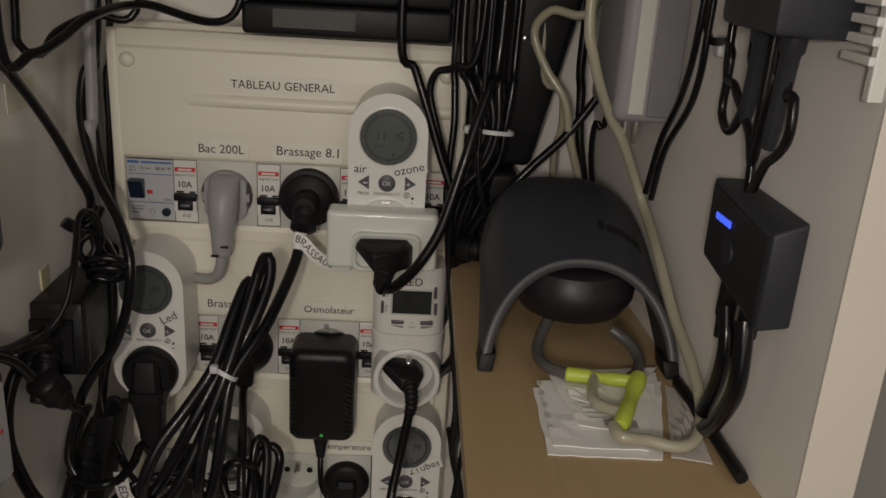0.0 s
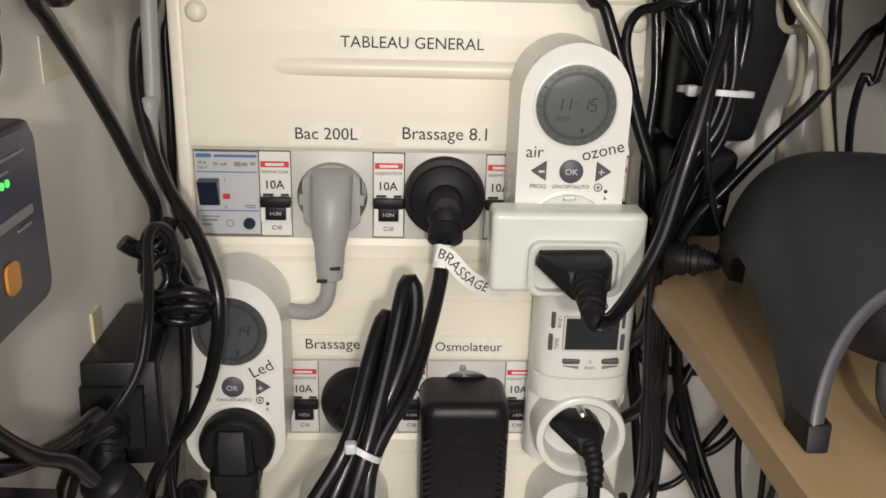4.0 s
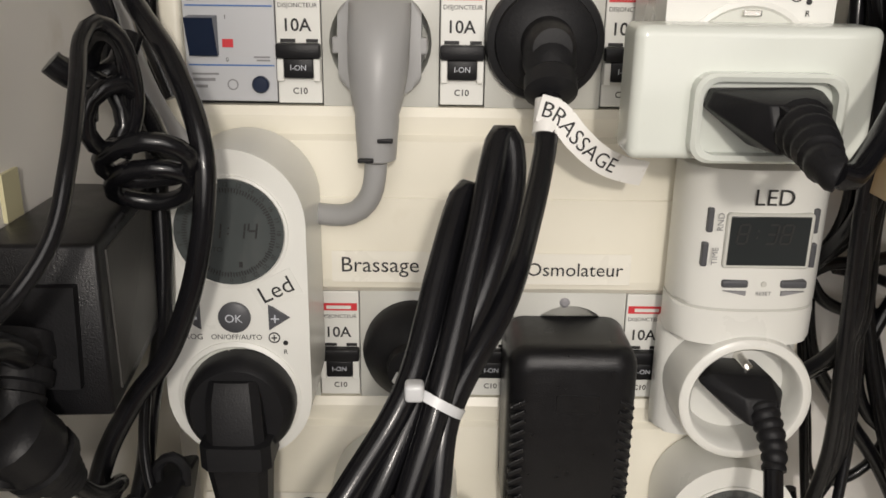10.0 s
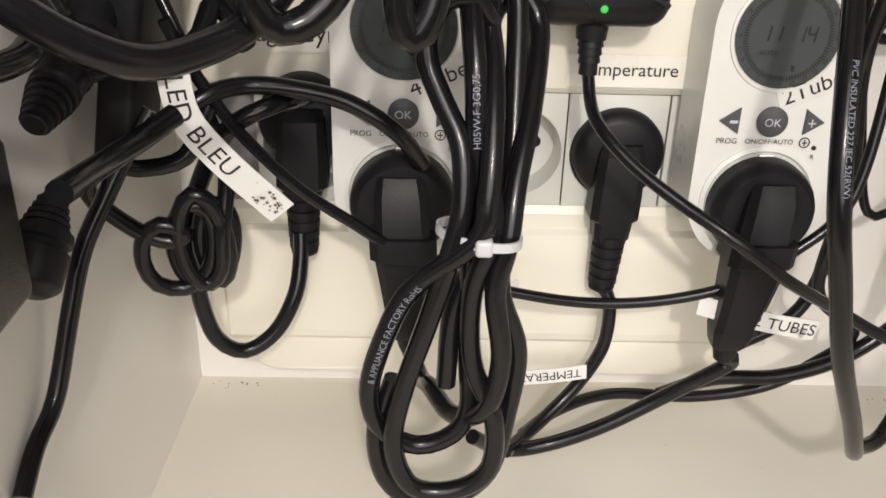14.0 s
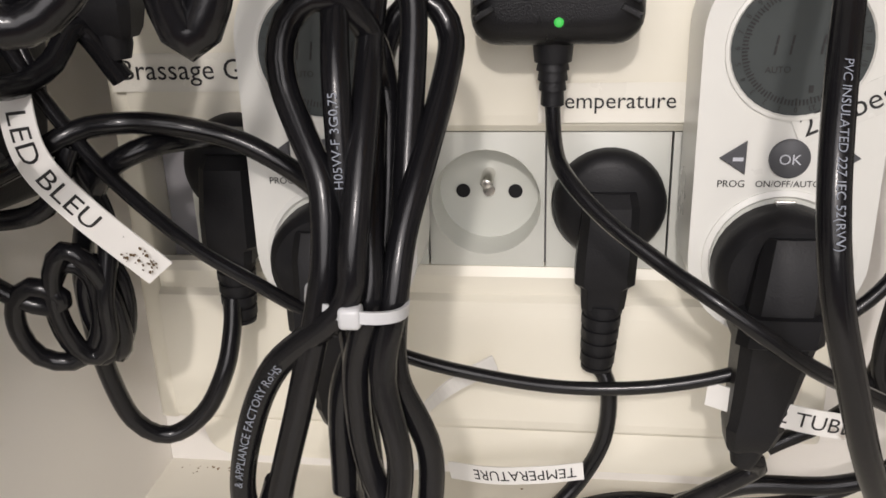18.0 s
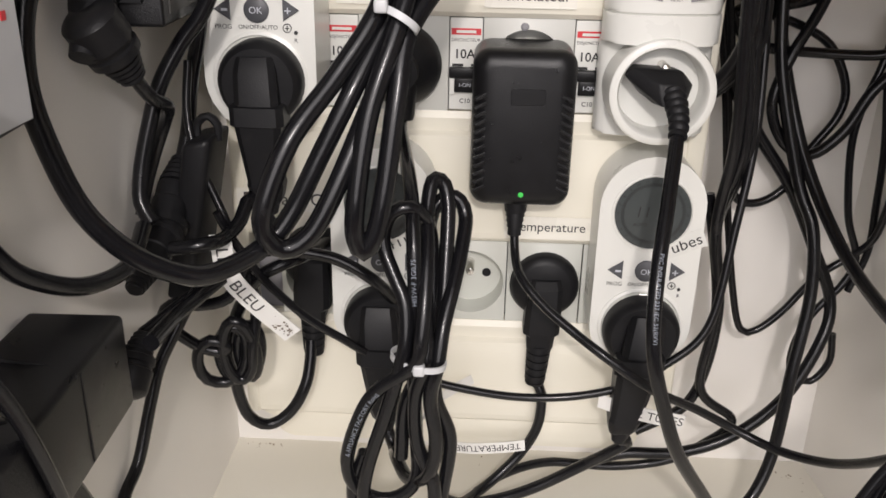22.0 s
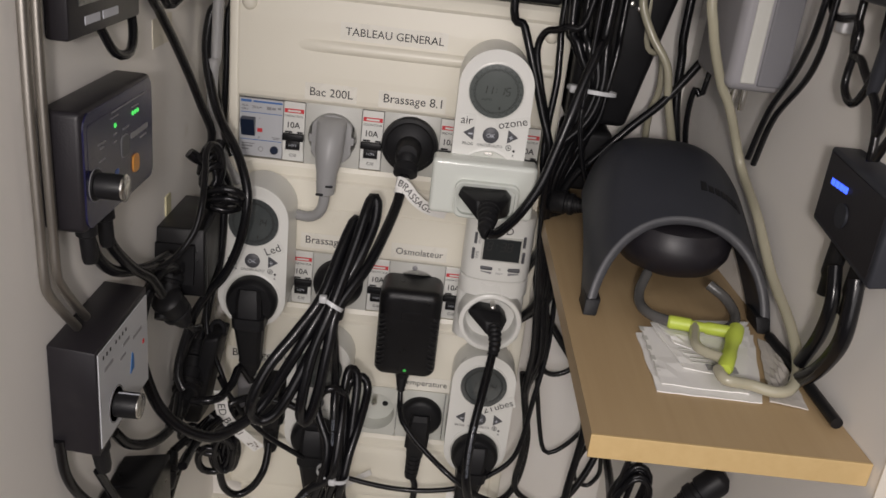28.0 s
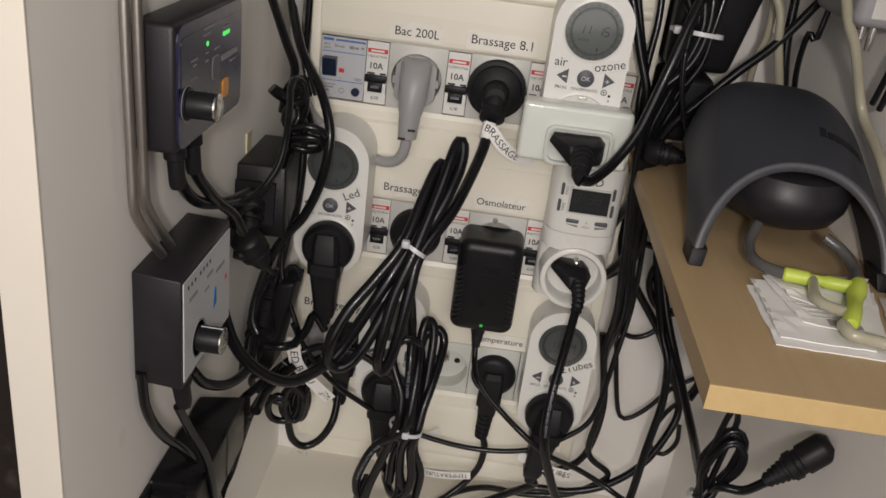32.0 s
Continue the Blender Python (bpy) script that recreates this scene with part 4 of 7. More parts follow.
bm = solid([(0.1990, -0.0246, 0.2380), (0.2030, -0.0246, 0.2415), (0.2220, -0.0246, 0.2405), (0.2275, -0.0246, 0.2350), (0.2230, -0.0246, 0.2275), (0.2070, -0.0246, 0.2275),
           (0.1965, -0.0420, 0.2392), (0.2005, -0.0420, 0.2428), (0.2230, -0.0420, 0.2418), (0.2285, -0.0420, 0.2355), (0.2240, -0.0450, 0.2270), (0.2100, -0.0450, 0.2270),
           (0.2110, -0.0520, 0.2375), (0.2230, -0.0520, 0.2370), (0.2230, -0.0545, 0.2275), (0.2130, -0.0545, 0.2275)])
part("body", bm, RUBBER, flat2, smooth=True)
part("cable_sleeve", sweep(glide([(0.2180, -0.0490, 0.2335), (0.2195, -0.0560, 0.2270), (0.2198, -0.0615, 0.2215), (0.2188, -0.0660, 0.2165)], 0.0012), lambda t: 0.0056 - 0.0018 * t + (0.0005 if math.sin(t * 40) > 0 else -0.0002), 16), RUBBER, flat2, "ribbed rubber sleeve", True)

ad = thing("power_adapter", (0.151, -0.02, 0.176), "black wall-plug power adapter with green light", "adapter")
part("body", pillow(0.1258, 0.1762, 0.1695, 0.2482, 0.0085, -0.0020, -0.0365, 0.0080), BLACKTEX, ad, smooth=True)
for s in (-1, 1):
    for i in range(12):
        z = 0.1795 + i * 0.0042
        m = pose(0.151 + s * 0.0208, -0.0356, z, 0, s * 28, 0)
        part("vent_rib", merge(bmesh.new(), box(-0.0032, 0.0032, -0.0013, 0.0013, -0.0009, 0.0009, 0.0004), m), BLACKTEX, ad)
part("rating_plate", prism(roundrect(0.1445, 0.1612, 0.2222, 0.2300, 0.0010, 3), -0.0369, -0.0360, 0.0002, 1), BLACKTEX, ad)
part("light", lathe([(0.0014, -0.001), (0.0014, 0.0004), (0.0009, 0.0009), (0, 0.0010)], (0.1516, -0.0361, 0.1768), (0, -1, 0), 14), LEDDIM, ad, "small green light", True)
part("earth_slot", lathe([(0.0022, 0), (0.0022, 0.010), (0.0010, 0.011)], (0.1510, 0.0080, 0.2540), (0, -1, 0), 12), PSUGREY, ad)
part("cable_sleeve", lathe([(0.0062, 0), (0.0056, 0.006), (0.0045, 0.006), (0.0050, 0.0085), (0.0042, 0.0085), (0.0046, 0.0115), (0.0038, 0.0115), (0.0042, 0.0145), (0.0034, 0.0145), (0.0036, 0.019), (0.002, 0.02)], (0.1500, -0.0250, 0.1702), (0, 0, -1), 16), RUBBER, ad, smooth=True)

# ---- things on the left side board ----
BX = -0.003
b1 = thing("pump_controller", (LEFT, -0.22, 0.374), "black wave pump controller with navy film, green lights and knob", "controller")
part("case", box(LEFT + 0.0003, BX, -0.2790, -0.1830, 0.3750, 0.4345, 0.003, 3), CHARCOAL, b1, smooth=True)


def face(y0, y1, z0, z1, r, x0, x1):
    """A rounded plate lying on a side face: y and z give its outline, x its depth."""
    bm = prism(roundrect(y0, y1, z0, z1, r, 4), x1, x0)
    bmesh.ops.transform(bm, matrix=Matrix(((0, 1, 0, 0), (1, 0, 0, 0), (0, 0, 1, 0), (0, 0, 0, 1))), verts=bm.verts)
    bmesh.ops.recalc_face_normals(bm, faces=bm.faces)
    return bm


part("front_film", face(-0.2775, -0.1845, 0.3765, 0.4330, 0.0060, BX - 0.0006, BX + 0.0006), NAVY, b1, "glossy navy printed film")
part("printed_panel", face(-0.2740, -0.2200, 0.3900, 0.4275, 0.0030, BX, BX + 0.0008), material("greyed navy film", (0.012, 0.012, 0.038), 0.22, vary=0.4, scale=160, bump=0.04), b1, "greyer printed panel")
for y in (-0.2148, -0.2112, -0.2076):
    part("light", lathe([(0.0012, -0.001), (0.0012, 0.0004), (0, 0.0008)], (BX + 0.0006, y, 0.4195), (1, 0, 0), 10), LEDGREEN, b1, "small green light", True)
part("light", lathe([(0.0012, -0.001), (0.0012, 0.0006), (0, 0.0010)], (BX + 0.0006, -0.2400, 0.4193), (1, 0, 0), 10), LEDGREEN, b1, "small green light", True)
part("key", face(-0.2325, -0.2225, 0.4000, 0.4105, 0.0028, BX, BX + 0.0014), BUTTON, b1, "grey key with pale outline")
part("key", face(-0.2172, -0.2082, 0.3868, 0.3965, 0.0028, BX, BX + 0.0014), ORANGE, b1, "orange key")
part("key_outline", face(-0.2332, -0.2218, 0.3993, 0.4112, 0.0032, BX, BX + 0.0010), INKGREY, b1)
part("blue_mark", face(-0.2420, -0.2365, 0.3925, 0.3962, 0.0016, BX, BX + 0.0010), material("blue film print", (0.05, 0.12, 0.42), 0.3), b1, "blue printed mark")
part("brand_bar", face(-0.2185, -0.1925, 0.4062, 0.4092, 0.0008, BX, BX + 0.0009), INKGREY, b1, "pale brand bar")
for y0, y1, z in ((-0.2440, -0.1940, 0.4266), (-0.2460, -0.2350, 0.4238), (-0.2160, -0.2060, 0.4228), (-0.2050, -0.1950, 0.4036), (-0.2300, -0.2210, 0.4145), (-0.2425, -0.2380, 0.4150), (-0.2425, -0.2385, 0.4110), (-0.2620, -0.2530, 0.4150), (-0.2600, -0.2550, 0.4125), (-0.2620, -0.2540, 0.4065)):
    part("print_bar", face(y0, y1, z - 0.0004, z + 0.0004, 0.0002, BX, BX + 0.0010), INKGREY, b1)
kn = part("knob", lathe([(0.0076, 0), (0.0076, 0.0012), (0.0064, 0.0016), (0.0064, 0.0138), (0.0056, 0.0150), (0, 0.0152)], (BX + 0.0006, -0.2670, 0.3968), (1, 0, 0), 32), BLACK, b1, "black turning knob", True)
part("ring", lathe([(0.0060, 0.0138), (0.0067, 0.0140), (0.0067, 0.0148), (0.0058, 0.0154)], (BX + 0.0006, -0.2670, 0.3968), (1, 0, 0), 32), METAL, kn, "bright knob ring", True)
part("dial_ring", lathe([(0.0084, 0.0002), (0.0084, 0.0005), (0.0079, 0.0005), (0.0079, 0.0002)], (BX + 0.0006, -0.2670, 0.3968), (1, 0, 0), 28), INKGREY, b1)
for y in (-0.2560, -0.2330):
    part("cable_sleeve", lathe([(0.0055, 0), (0.0055, 0.010), (0.0042, 0.011), (0.0040, 0.024), (0.0034, 0.026)], (-0.0130, y, 0.3755), (0.05, 0.05, -1), 14), RUBBER, b1, smooth=True)

b2 = thing("knob_controller", (LEFT, -0.25, 0.258), "black metal controller box with white face and black knob", "controller")
KX = 0.0008
bm = hull([(LEFT + 0.0003, -0.2850, 0.2540), (KX, -0.2845, 0.2515), (KX, -0.2090, 0.2545), (LEFT + 0.0003, -0.2090, 0.2545),
           (LEFT + 0.0003, -0.2850, 0.3160), (KX, -0.2845, 0.3135), (KX, -0.2090, 0.3160), (LEFT + 0.0003, -0.2090, 0.3170)])
bmesh.ops.bevel(bm, geom=bm.edges[:], offset=0.0012, segments=2, affect="EDGES", profile=0.5)
part("case", bm, CHARCOAL, b2, smooth=True)
part("front_film", box(KX - 0.0004, KX + 0.0006, -0.2825, -0.2110, 0.2555, 0.3115), FACEWHITE, b2, "white printed face")
for i in range(7):
    y = -0.2770 + i * 0.0048 + (0.003 if i > 2 else 0)
    part("indicator", box(KX + 0.0006, KX + 0.0009, y, y + 0.0012, 0.3058, 0.3078), INK, b2)
for y, z, w, h in ((-0.2700, 0.2990, 0.012, 0.002), (-0.2450, 0.2995, 0.010, 0.002), (-0.2500, 0.2930, 0.008, 0.0015), (-0.2280, 0.2960, 0.014, 0.002)):
    part("print_bar", box(KX + 0.0006, KX + 0.0009, y - w / 2, y + w / 2, z - h / 2, z + h / 2), INKGREY, b2)
part("blue_mark", hull([(KX, -0.2400, 0.2760), (KX, -0.2340, 0.2770), (KX, -0.2345, 0.2860), (KX, -0.2365, 0.2880), (KX + 0.0009, -0.2400, 0.2760), (KX + 0.0009, -0.2340, 0.2770), (KX + 0.0009, -0.2345, 0.2860), (KX + 0.0009, -0.2365, 0.2880)]), material("blue film mark", (0.04, 0.17, 0.45), 0.4), b2, "blue printed mark")
part("red_mark", box(KX + 0.0006, KX + 0.0009, -0.2195, -0.2170, 0.2840, 0.2865), RED, b2, "small red mark")
part("dial_ring", lathe([(0.0105, 0), (0.0105, 0.0002), (0.0097, 0.0003), (0.0097, 0.0)], (KX + 0.0006, -0.2615, 0.2700), (1, 0, 0), 28), INKGREY, b2)
kn = part("knob", lathe([(0.0071, 0), (0.0071, 0.0118), (0.0066, 0.0128), (0, 0.0130)], (KX + 0.0008, -0.2615, 0.2700), (1, 0, 0), 32), BLACK, b2, "black turning knob", True)
part("bright_rim", lathe([(0.0069, 0.0124), (0.0072, 0.0126), (0.0072, 0.0131), (0.0066, 0.0134)], (KX + 0.0008, -0.2615, 0.2700), (1, 0, 0), 32), METAL, kn, "bright knob rim", True)
part("pointer", box(KX + 0.002, KX + 0.0135, -0.2619, -0.2611, 0.2768, 0.2773), INKWHITE, kn, "white pointer line")
part("cable_sleeve", lathe([(0.0060, 0), (0.0060, 0.010), (0.0048, 0.011), (0.0044, 0.022), (0.0034, 0.026)], (-0.0060, -0.2720, 0.2570), (0.1, 0.1, -1), 14), RUBBER, b2, smooth=True)

mon = thing("wall_monitor", (LEFT, -0.22, 0.463), "black measuring computer with grey screen and side keys", "monitor")
MX = -0.0120
part("case", box(LEFT + 0.0003, MX, -0.2650, -0.1720, 0.4630, 0.5600, 0.002, 2), CHARCOAL, mon, smooth=True)
part("screen", box(MX - 0.0004, MX + 0.0006, -0.2540, -0.1960, 0.4780, 0.5500), LCDDARK, mon, "dark grey screen")
for i in range(4):
    part("key", lathe([(0.0022, -0.001), (0.0022, 0.0010), (0, 0.0012)], (MX, -0.1815, 0.4790 + i * 0.0140), (1, 0, 0), 12), LIGHTGREY, mon, "grey push key", True)
for y, w in ((-0.2380, 0.018), (-0.2150, 0.020)):
    part("brand_bar", box(MX, MX + 0.0004, y - w / 2, y + w / 2, 0.4685, 0.4725), INKWHITE, mon, "pale brand bar")
part("cable", sweep(glide([(-0.018, -0.215, 0.463), (-0.014, -0.205, 0.448), (-0.012, -0.190, 0.446), (-0.014, -0.178, 0.455), (-0.018, -0.172, 0.470)]), 0.0026, 10), CABLE, mon, smooth=True)

hk = thing("steel_handle", (LEFT, -0.30, 0.333), "bent steel rods of a tool hanging by the side board", "tool")
for y, end in ((-0.2955, -0.2660), (-0.2830, -0.2545)):
    part("rod", sweep(glide([(-0.0175, y + 0.001, 0.560), (-0.0175, y - 0.001, 0.450), (-0.0170, y, 0.380), (-0.0168, y + 0.0005, 0.3560), (-0.0164, y + 0.0035, 0.3475), (-0.0160, (y + end) / 2 + 0.001, 0.3325), (-0.0155, end, 0.3172)], 0.003), 0.0024, 12), STEEL, hk, smooth=True)

ps = thing("power_brick", (-0.01, -0.09, 0.267), "black power brick fixed upright on the side board", "power supply")
bm = hull([(LEFT + 0.0004, -0.1240, 0.2680), (0.0105, -0.1220, 0.2680), (0.0020, -0.0520, 0.2650), (LEFT + 0.0004, -0.0520, 0.2650),
           (LEFT + 0.0004, -0.1180, 0.3155), (0.0085, -0.1160, 0.3155), (0.0030, -0.0520, 0.3155), (LEFT + 0.0004, -0.0520, 0.3155)])
bmesh.ops.bevel(bm, geom=bm.edges[:], offset=0.0014, segments=3, affect="EDGES", profile=0.5)
part("case", bm, BLACKTEX, ps, smooth=True)
# Greyer plate paints in the lamp's light on the brick's side face.
part("lit_side_plate", hull([(0.0088, -0.1130, 0.2720), (0.0101, -0.1130, 0.2720), (0.0030, -0.0580, 0.2700), (0.0016, -0.0580, 0.2700), (0.0074, -0.1100, 0.3120), (0.0087, -0.1100, 0.3120), (0.0040, -0.0580, 0.3120), (0.0026, -0.0580, 0.3120)]), PSUDARK, ps, "dull grey side face, its lit tone painted in")
part("inlet", hull([(-0.0235, -0.1245, 0.2770), (0.0030, -0.1240, 0.2770), (0.0030, -0.1200, 0.2770), (-0.0235, -0.1200, 0.2770), (-0.0235, -0.1215, 0.3050), (0.0030, -0.1210, 0.3050), (0.0030, -0.1170, 0.3050), (-0.0235, -0.1170, 0.3050)]), BLACK, ps)
part("inlet_plug", lathe([(0.0095, 0), (0.0095, 0.006), (0.0085, 0.0065), (0.0085, 0.009), (0.0095, 0.0095), (0.0092, 0.013), (0.0078, 0.0135), (0.0078, 0.016), (0.0086, 0.0165), (0.0080, 0.021), (0.0060, 0.028), (0.0048, 0.040)], (-0.0120, -0.1200, 0.2910), (0.0, -0.62, -0.75), 20), RUBBER, ps, smooth=True)
part("tape_tab", box(LEFT, LEFT + 0.0012, -0.0982, -0.0882, 0.3154, 0.3294), material("yellowed tape", (0.60, 0.56, 0.36), 0.4, vary=0.1), ps, "yellowed tape tab")

ps2 = thing("power_brick", (-0.012, -0.21, 0.108), "large black power brick fixed flat on the side board", "power supply")
bm = hull([(LEFT + 0.0008, -0.2720, 0.1400), (0.0005, -0.2580, 0.1280), (0.0005, -0.1680, 0.1320), (LEFT + 0.0008, -0.1900, 0.1420),
           (LEFT + 0.0008, -0.2740, 0.1810), (0.0005, -0.2590, 0.1670), (0.0005, -0.1680, 0.1710), (LEFT + 0.0008, -0.1900, 0.1820)])
bmesh.ops.bevel(bm, geom=bm.edges[:], offset=0.0022, segments=3, affect="EDGES", profile=0.5)
part("case", bm, BLACKTEX, ps2, smooth=True)
part("top_seam", hull([(LEFT + 0.0030, -0.2215, 0.1800), (-0.0010, -0.2065, 0.1670), (-0.0010, -0.2055, 0.1670), (LEFT + 0.0030, -0.2205, 0.1800),
                       (LEFT + 0.0030, -0.2215, 0.1815), (-0.0010, -0.2065, 0.1693), (-0.0010, -0.2055, 0.1693), (LEFT + 0.0030, -0.2205, 0.1815)]), RUBBER, ps2, "case seam")
part("side_seam", box(0.0000, 0.0007, -0.2066, -0.2056, 0.1325, 0.1675), RUBBER, ps2, "case seam")
part("inlet", hull([(LEFT + 0.0040, -0.2765, 0.1500), (-0.0050, -0.2680, 0.1440), (-0.0050, -0.2600, 0.1440), (LEFT + 0.0040, -0.2690, 0.1500),
                    (LEFT + 0.0040, -0.2770, 0.1740), (-0.0050, -0.2690, 0.1640), (-0.0050, -0.2610, 0.1640), (LEFT + 0.0040, -0.2700, 0.1740)]), RUBBER, ps2)
part("bracket", box(LEFT, LEFT + 0.003, -0.2865, -0.2715, 0.152, 0.178, 0.0008), BLACK, ps2)

patch = thing("tape_residue", (LEFT, -0.10, 0.443), "yellowed strip of old tape on the side board", "tape")
part("strip", box(LEFT, LEFT + 0.0005, -0.1180, -0.0800, 0.4340, 0.4520, 0.0002), material("aged tape film", (0.74, 0.70, 0.58), 0.35, vary=0.08, scale=80, bump=0.3, grain=300), patch)

# dark connectors in the lower left corner
def connector(name, a, b, r, label, cat="connector", slim=False):
    a, b = Vector(a), Vector(b)
    L = (b - a).length
    ob = thing(name, (a + b) / 2, label, cat, "cable connectors")
    fat = [(r * 0.62, 0), (r * 0.9, L * 0.06), (r, L * 0.10), (r, L * 0.42), (r * 0.86, L * 0.44), (r * 0.86, L * 0.5), (r * 0.97, L * 0.52), (r * 0.95, L * 0.62), (r * 0.55, L * 0.66)]
    thin = [(r * 0.8, 0), (r * 1.15, L * 0.02), (r * 1.15, L * 0.11), (r * 0.92, L * 0.13), (r * 0.90, L * 0.36), (r * 0.82, L * 0.38), (r * 0.84, L * 0.58), (r * 0.55, L * 0.66)]
    part("shell", lathe(thin if slim else fat, a, b - a, 20), BLACK, ob, smooth=True)
    prof = []
    for i in range(5):
        s, rr = L * (0.62 + 0.074 * i), r * (0.80 - 0.075 * i)
        prof += [(rr, s), (rr, s + L * 0.045), (rr * 0.8, s + L * 0.047), (rr * 0.8, s + L * 0.073)]
    part("ribbed_sleeve", lathe(prof + [(r * 0.35, L)], a, b - a, 18), RUBBER, ob, "ribbed rubber sleeve", True)
    return ob


connector("cable_connector", (-0.0128, -0.0860, 0.1715), (-0.0118, -0.0560, 0.1970), 0.0092, "black screw cable connector with ribbed sleeve", slim=True)
connector("cable_connector", (-0.0130, -0.0868, 0.1708), (-0.0142, -0.1230, 0.1580), 0.0088, "black screw cable connector with ribbed sleeve", slim=True)
connector("cable_connector", (-0.0150, -0.1430, 0.1182), (-0.0124, -0.1220, 0.1375), 0.0085, "black screw cable connector with ribbed sleeve")
connector("cable_connector", (-0.0112, -0.1420, 0.2760), (-0.0018, -0.1260, 0.2490), 0.0108, "black screw cable connector with ribbed sleeve")
connector("cable_connector", (0.2454, -0.0500, 0.3421), (0.2724, -0.0600, 0.3431), 0.0085, "black round cable connector lying beside the board")
connector("cable_connector", (0.3643, -0.2000, 0.2233), (0.3337, -0.2000, 0.1888), 0.0095, "black inline cable connector below the shelf")
blk = thing("black_junction", (0.02, -0.06, 0.10), "black moulded cable splitter in the corner behind the cables", "connector")
bm = hull([(-0.0200, -0.0750, 0.1300), (-0.0070, -0.0750, 0.1300), (-0.0060, -0.0450, 0.1280), (-0.0200, -0.0450, 0.1280),
           (-0.0030, -0.0800, 0.2100), (0.0100, -0.0800, 0.2130), (0.0120, -0.0500, 0.2130), (-0.0030, -0.0500, 0.2100)])
bmesh.ops.bevel(bm, geom=bm.edges[:], offset=0.003, segments=3, affect="EDGES", profile=0.5)
part("case", bm, BLACK, blk, smooth=True)
part("hanging_eye", sweep(glide([(0.000, -0.066, 0.2090), (0.001, -0.066, 0.2170), (0.006, -0.066, 0.2200), (0.010, -0.066, 0.2160), (0.010, -0.066, 0.2090)], 0.002), 0.0020, 8), BLACK, blk, smooth=True)

# ---- things on the shelf and the right side board ----
pump = thing("air_pump", (0.312, -0.13, SHELF), "slate black arched air pump standing on the shelf", "pump")
NA, NS = 36, 20


def pump_skin(s, u, inset=0.0, y0=-0.190, y1=-0.045):
    """A point of the four-legged arched housing: s runs from front to back, u (0..1) over the arch from one side to the other."""
    hz = 0.0570 + 0.0270 * math.sin(min(1, s * 1.7) * math.pi / 2) - 0.078 * max(0, s - 0.6) ** 1.5
    k = 1.0 if s < 0.40 else math.sqrt(max(0.02, 1 - ((s - 0.40) / 0.64) ** 2))
    hx = (0.0525 - 0.0010 * s) * k - inset
    hz = hz * (0.35 + 0.65 * k) - inset
    gap = 0.040 * math.sin(math.pi * max(0.0, s - 0.10) / 0.90) ** 0.8
    power = 0.90 - 0.15 * min(1, s * 3)
    low = math.asin(min(0.75, max(0.0, gap - inset) / hz) ** (1 / power))
    a = low + (math.pi - 2 * low) * u
    c, t = math.cos(a), abs(math.sin(a))
    flare = (0.0034 if c > 0 else 0.0008) * (1 - t) ** 1.6 * max(0, 1 - s * 1.6)
    x = 0.3100 - 0.008 * s - math.copysign(hx * abs(c) ** (0.92 - 0.34 * min(1, s * 3)) + flare, c)
    y = y0 + (y1 - y0) * s + (0.0108 * t - 0.015 * (1 - t)) * (1 - s)
    return Vector((x, y, SHELF + 0.0008 + hz * t ** power))


def shell(inset, y0, y1):
    bm = bmesh.new()
    grid = [[bm.verts.new(pump_skin(i / NS, k / NA, inset, y0, y1)) for k in range(NA + 1)] for i in range(NS + 1)]
    for p, q in zip(grid, grid[1:]):
        for k in range(NA):
            bm.faces.new((p[k], p[k + 1], q[k + 1], q[k]))
    return bm, grid


bm, g = shell(0.0, -0.190, -0.045)
bm2, g2 = shell(0.0056, -0.1895, -0.050)
co = [[v.co.copy() for v in row] for row in g2]
bm2.free()
inner = [[bm.verts.new(v) for v in row] for row in co]
for p, q in zip(inner, inner[1:]):
    for k in range(NA):
        bm.faces.new((p[k + 1], p[k], q[k], q[k + 1]))
rim = bmesh.new()
mid = []
for k in range(NA + 1):
    p, q = g[0][k].co, inner[0][k].co
    out = Vector((0, -0.0012, 0))
    mid.append([rim.verts.new(v) for v in (p, p.lerp(q, 0.15) + out, p.lerp(q, 0.85) + out, q)])
for p, q in zip(mid, mid[1:]):
    for k in range(3):
        rim.faces.new((q[k], p[k], p[k + 1], q[k + 1]))
# Paler than the housing: light caught by the bevel is put into the colour.
part("rim", rim, material("lit slate rim", (0.058, 0.059, 0.065), 0.42, vary=0.25, scale=140), pump, "paler rim of the arch, its highlight painted in", True, 60)
for k in range(NA):
    bm.faces.new((g[-1][k], g[-1][k + 1], inner[-1][k + 1], inner[-1][k]))
for i in range(NS):
    for k in (0, NA):
        bm.faces.new((g[i][k], g[i + 1][k], inner[i + 1][k], inner[i][k]))
part("housing", bm, SLATE, pump, "smooth arched slate housing", True, 50)
for side, base in ((1, 0.2540), (-1, 0.3630)):
    ring = lambda rows, z: [(base + side * x, y, SHELF + z) for x, y in rows]
    bm = hull(ring(((-0.0008, -0.2068), (0.0072, -0.2068), (0.0080, -0.1870), (-0.0008, -0.1870)), 0.0) + ring(((0.0004, -0.2030), (0.0092, -0.2030), (0.0096, -0.1850), (0.0004, -0.1850)), 0.0095))
    bmesh.ops.bevel(bm, geom=bm.edges[:], offset=0.0010, segments=2, affect="EDGES", profile=0.5)
    bmesh.ops.recalc_face_normals(bm, faces=bm.faces)
    part("foot", bm, RUBBER, pump, "dark rubber foot of the arch", True, 40)
bm = lathe([(0.0, 0.0), (0.022, 0.003), (0.034, 0.010), (0.040, 0.022), (0.041, 0.034), (0.036, 0.046), (0.0, 0.055)], (0, 0, 0), (0, 0, 1), 32)
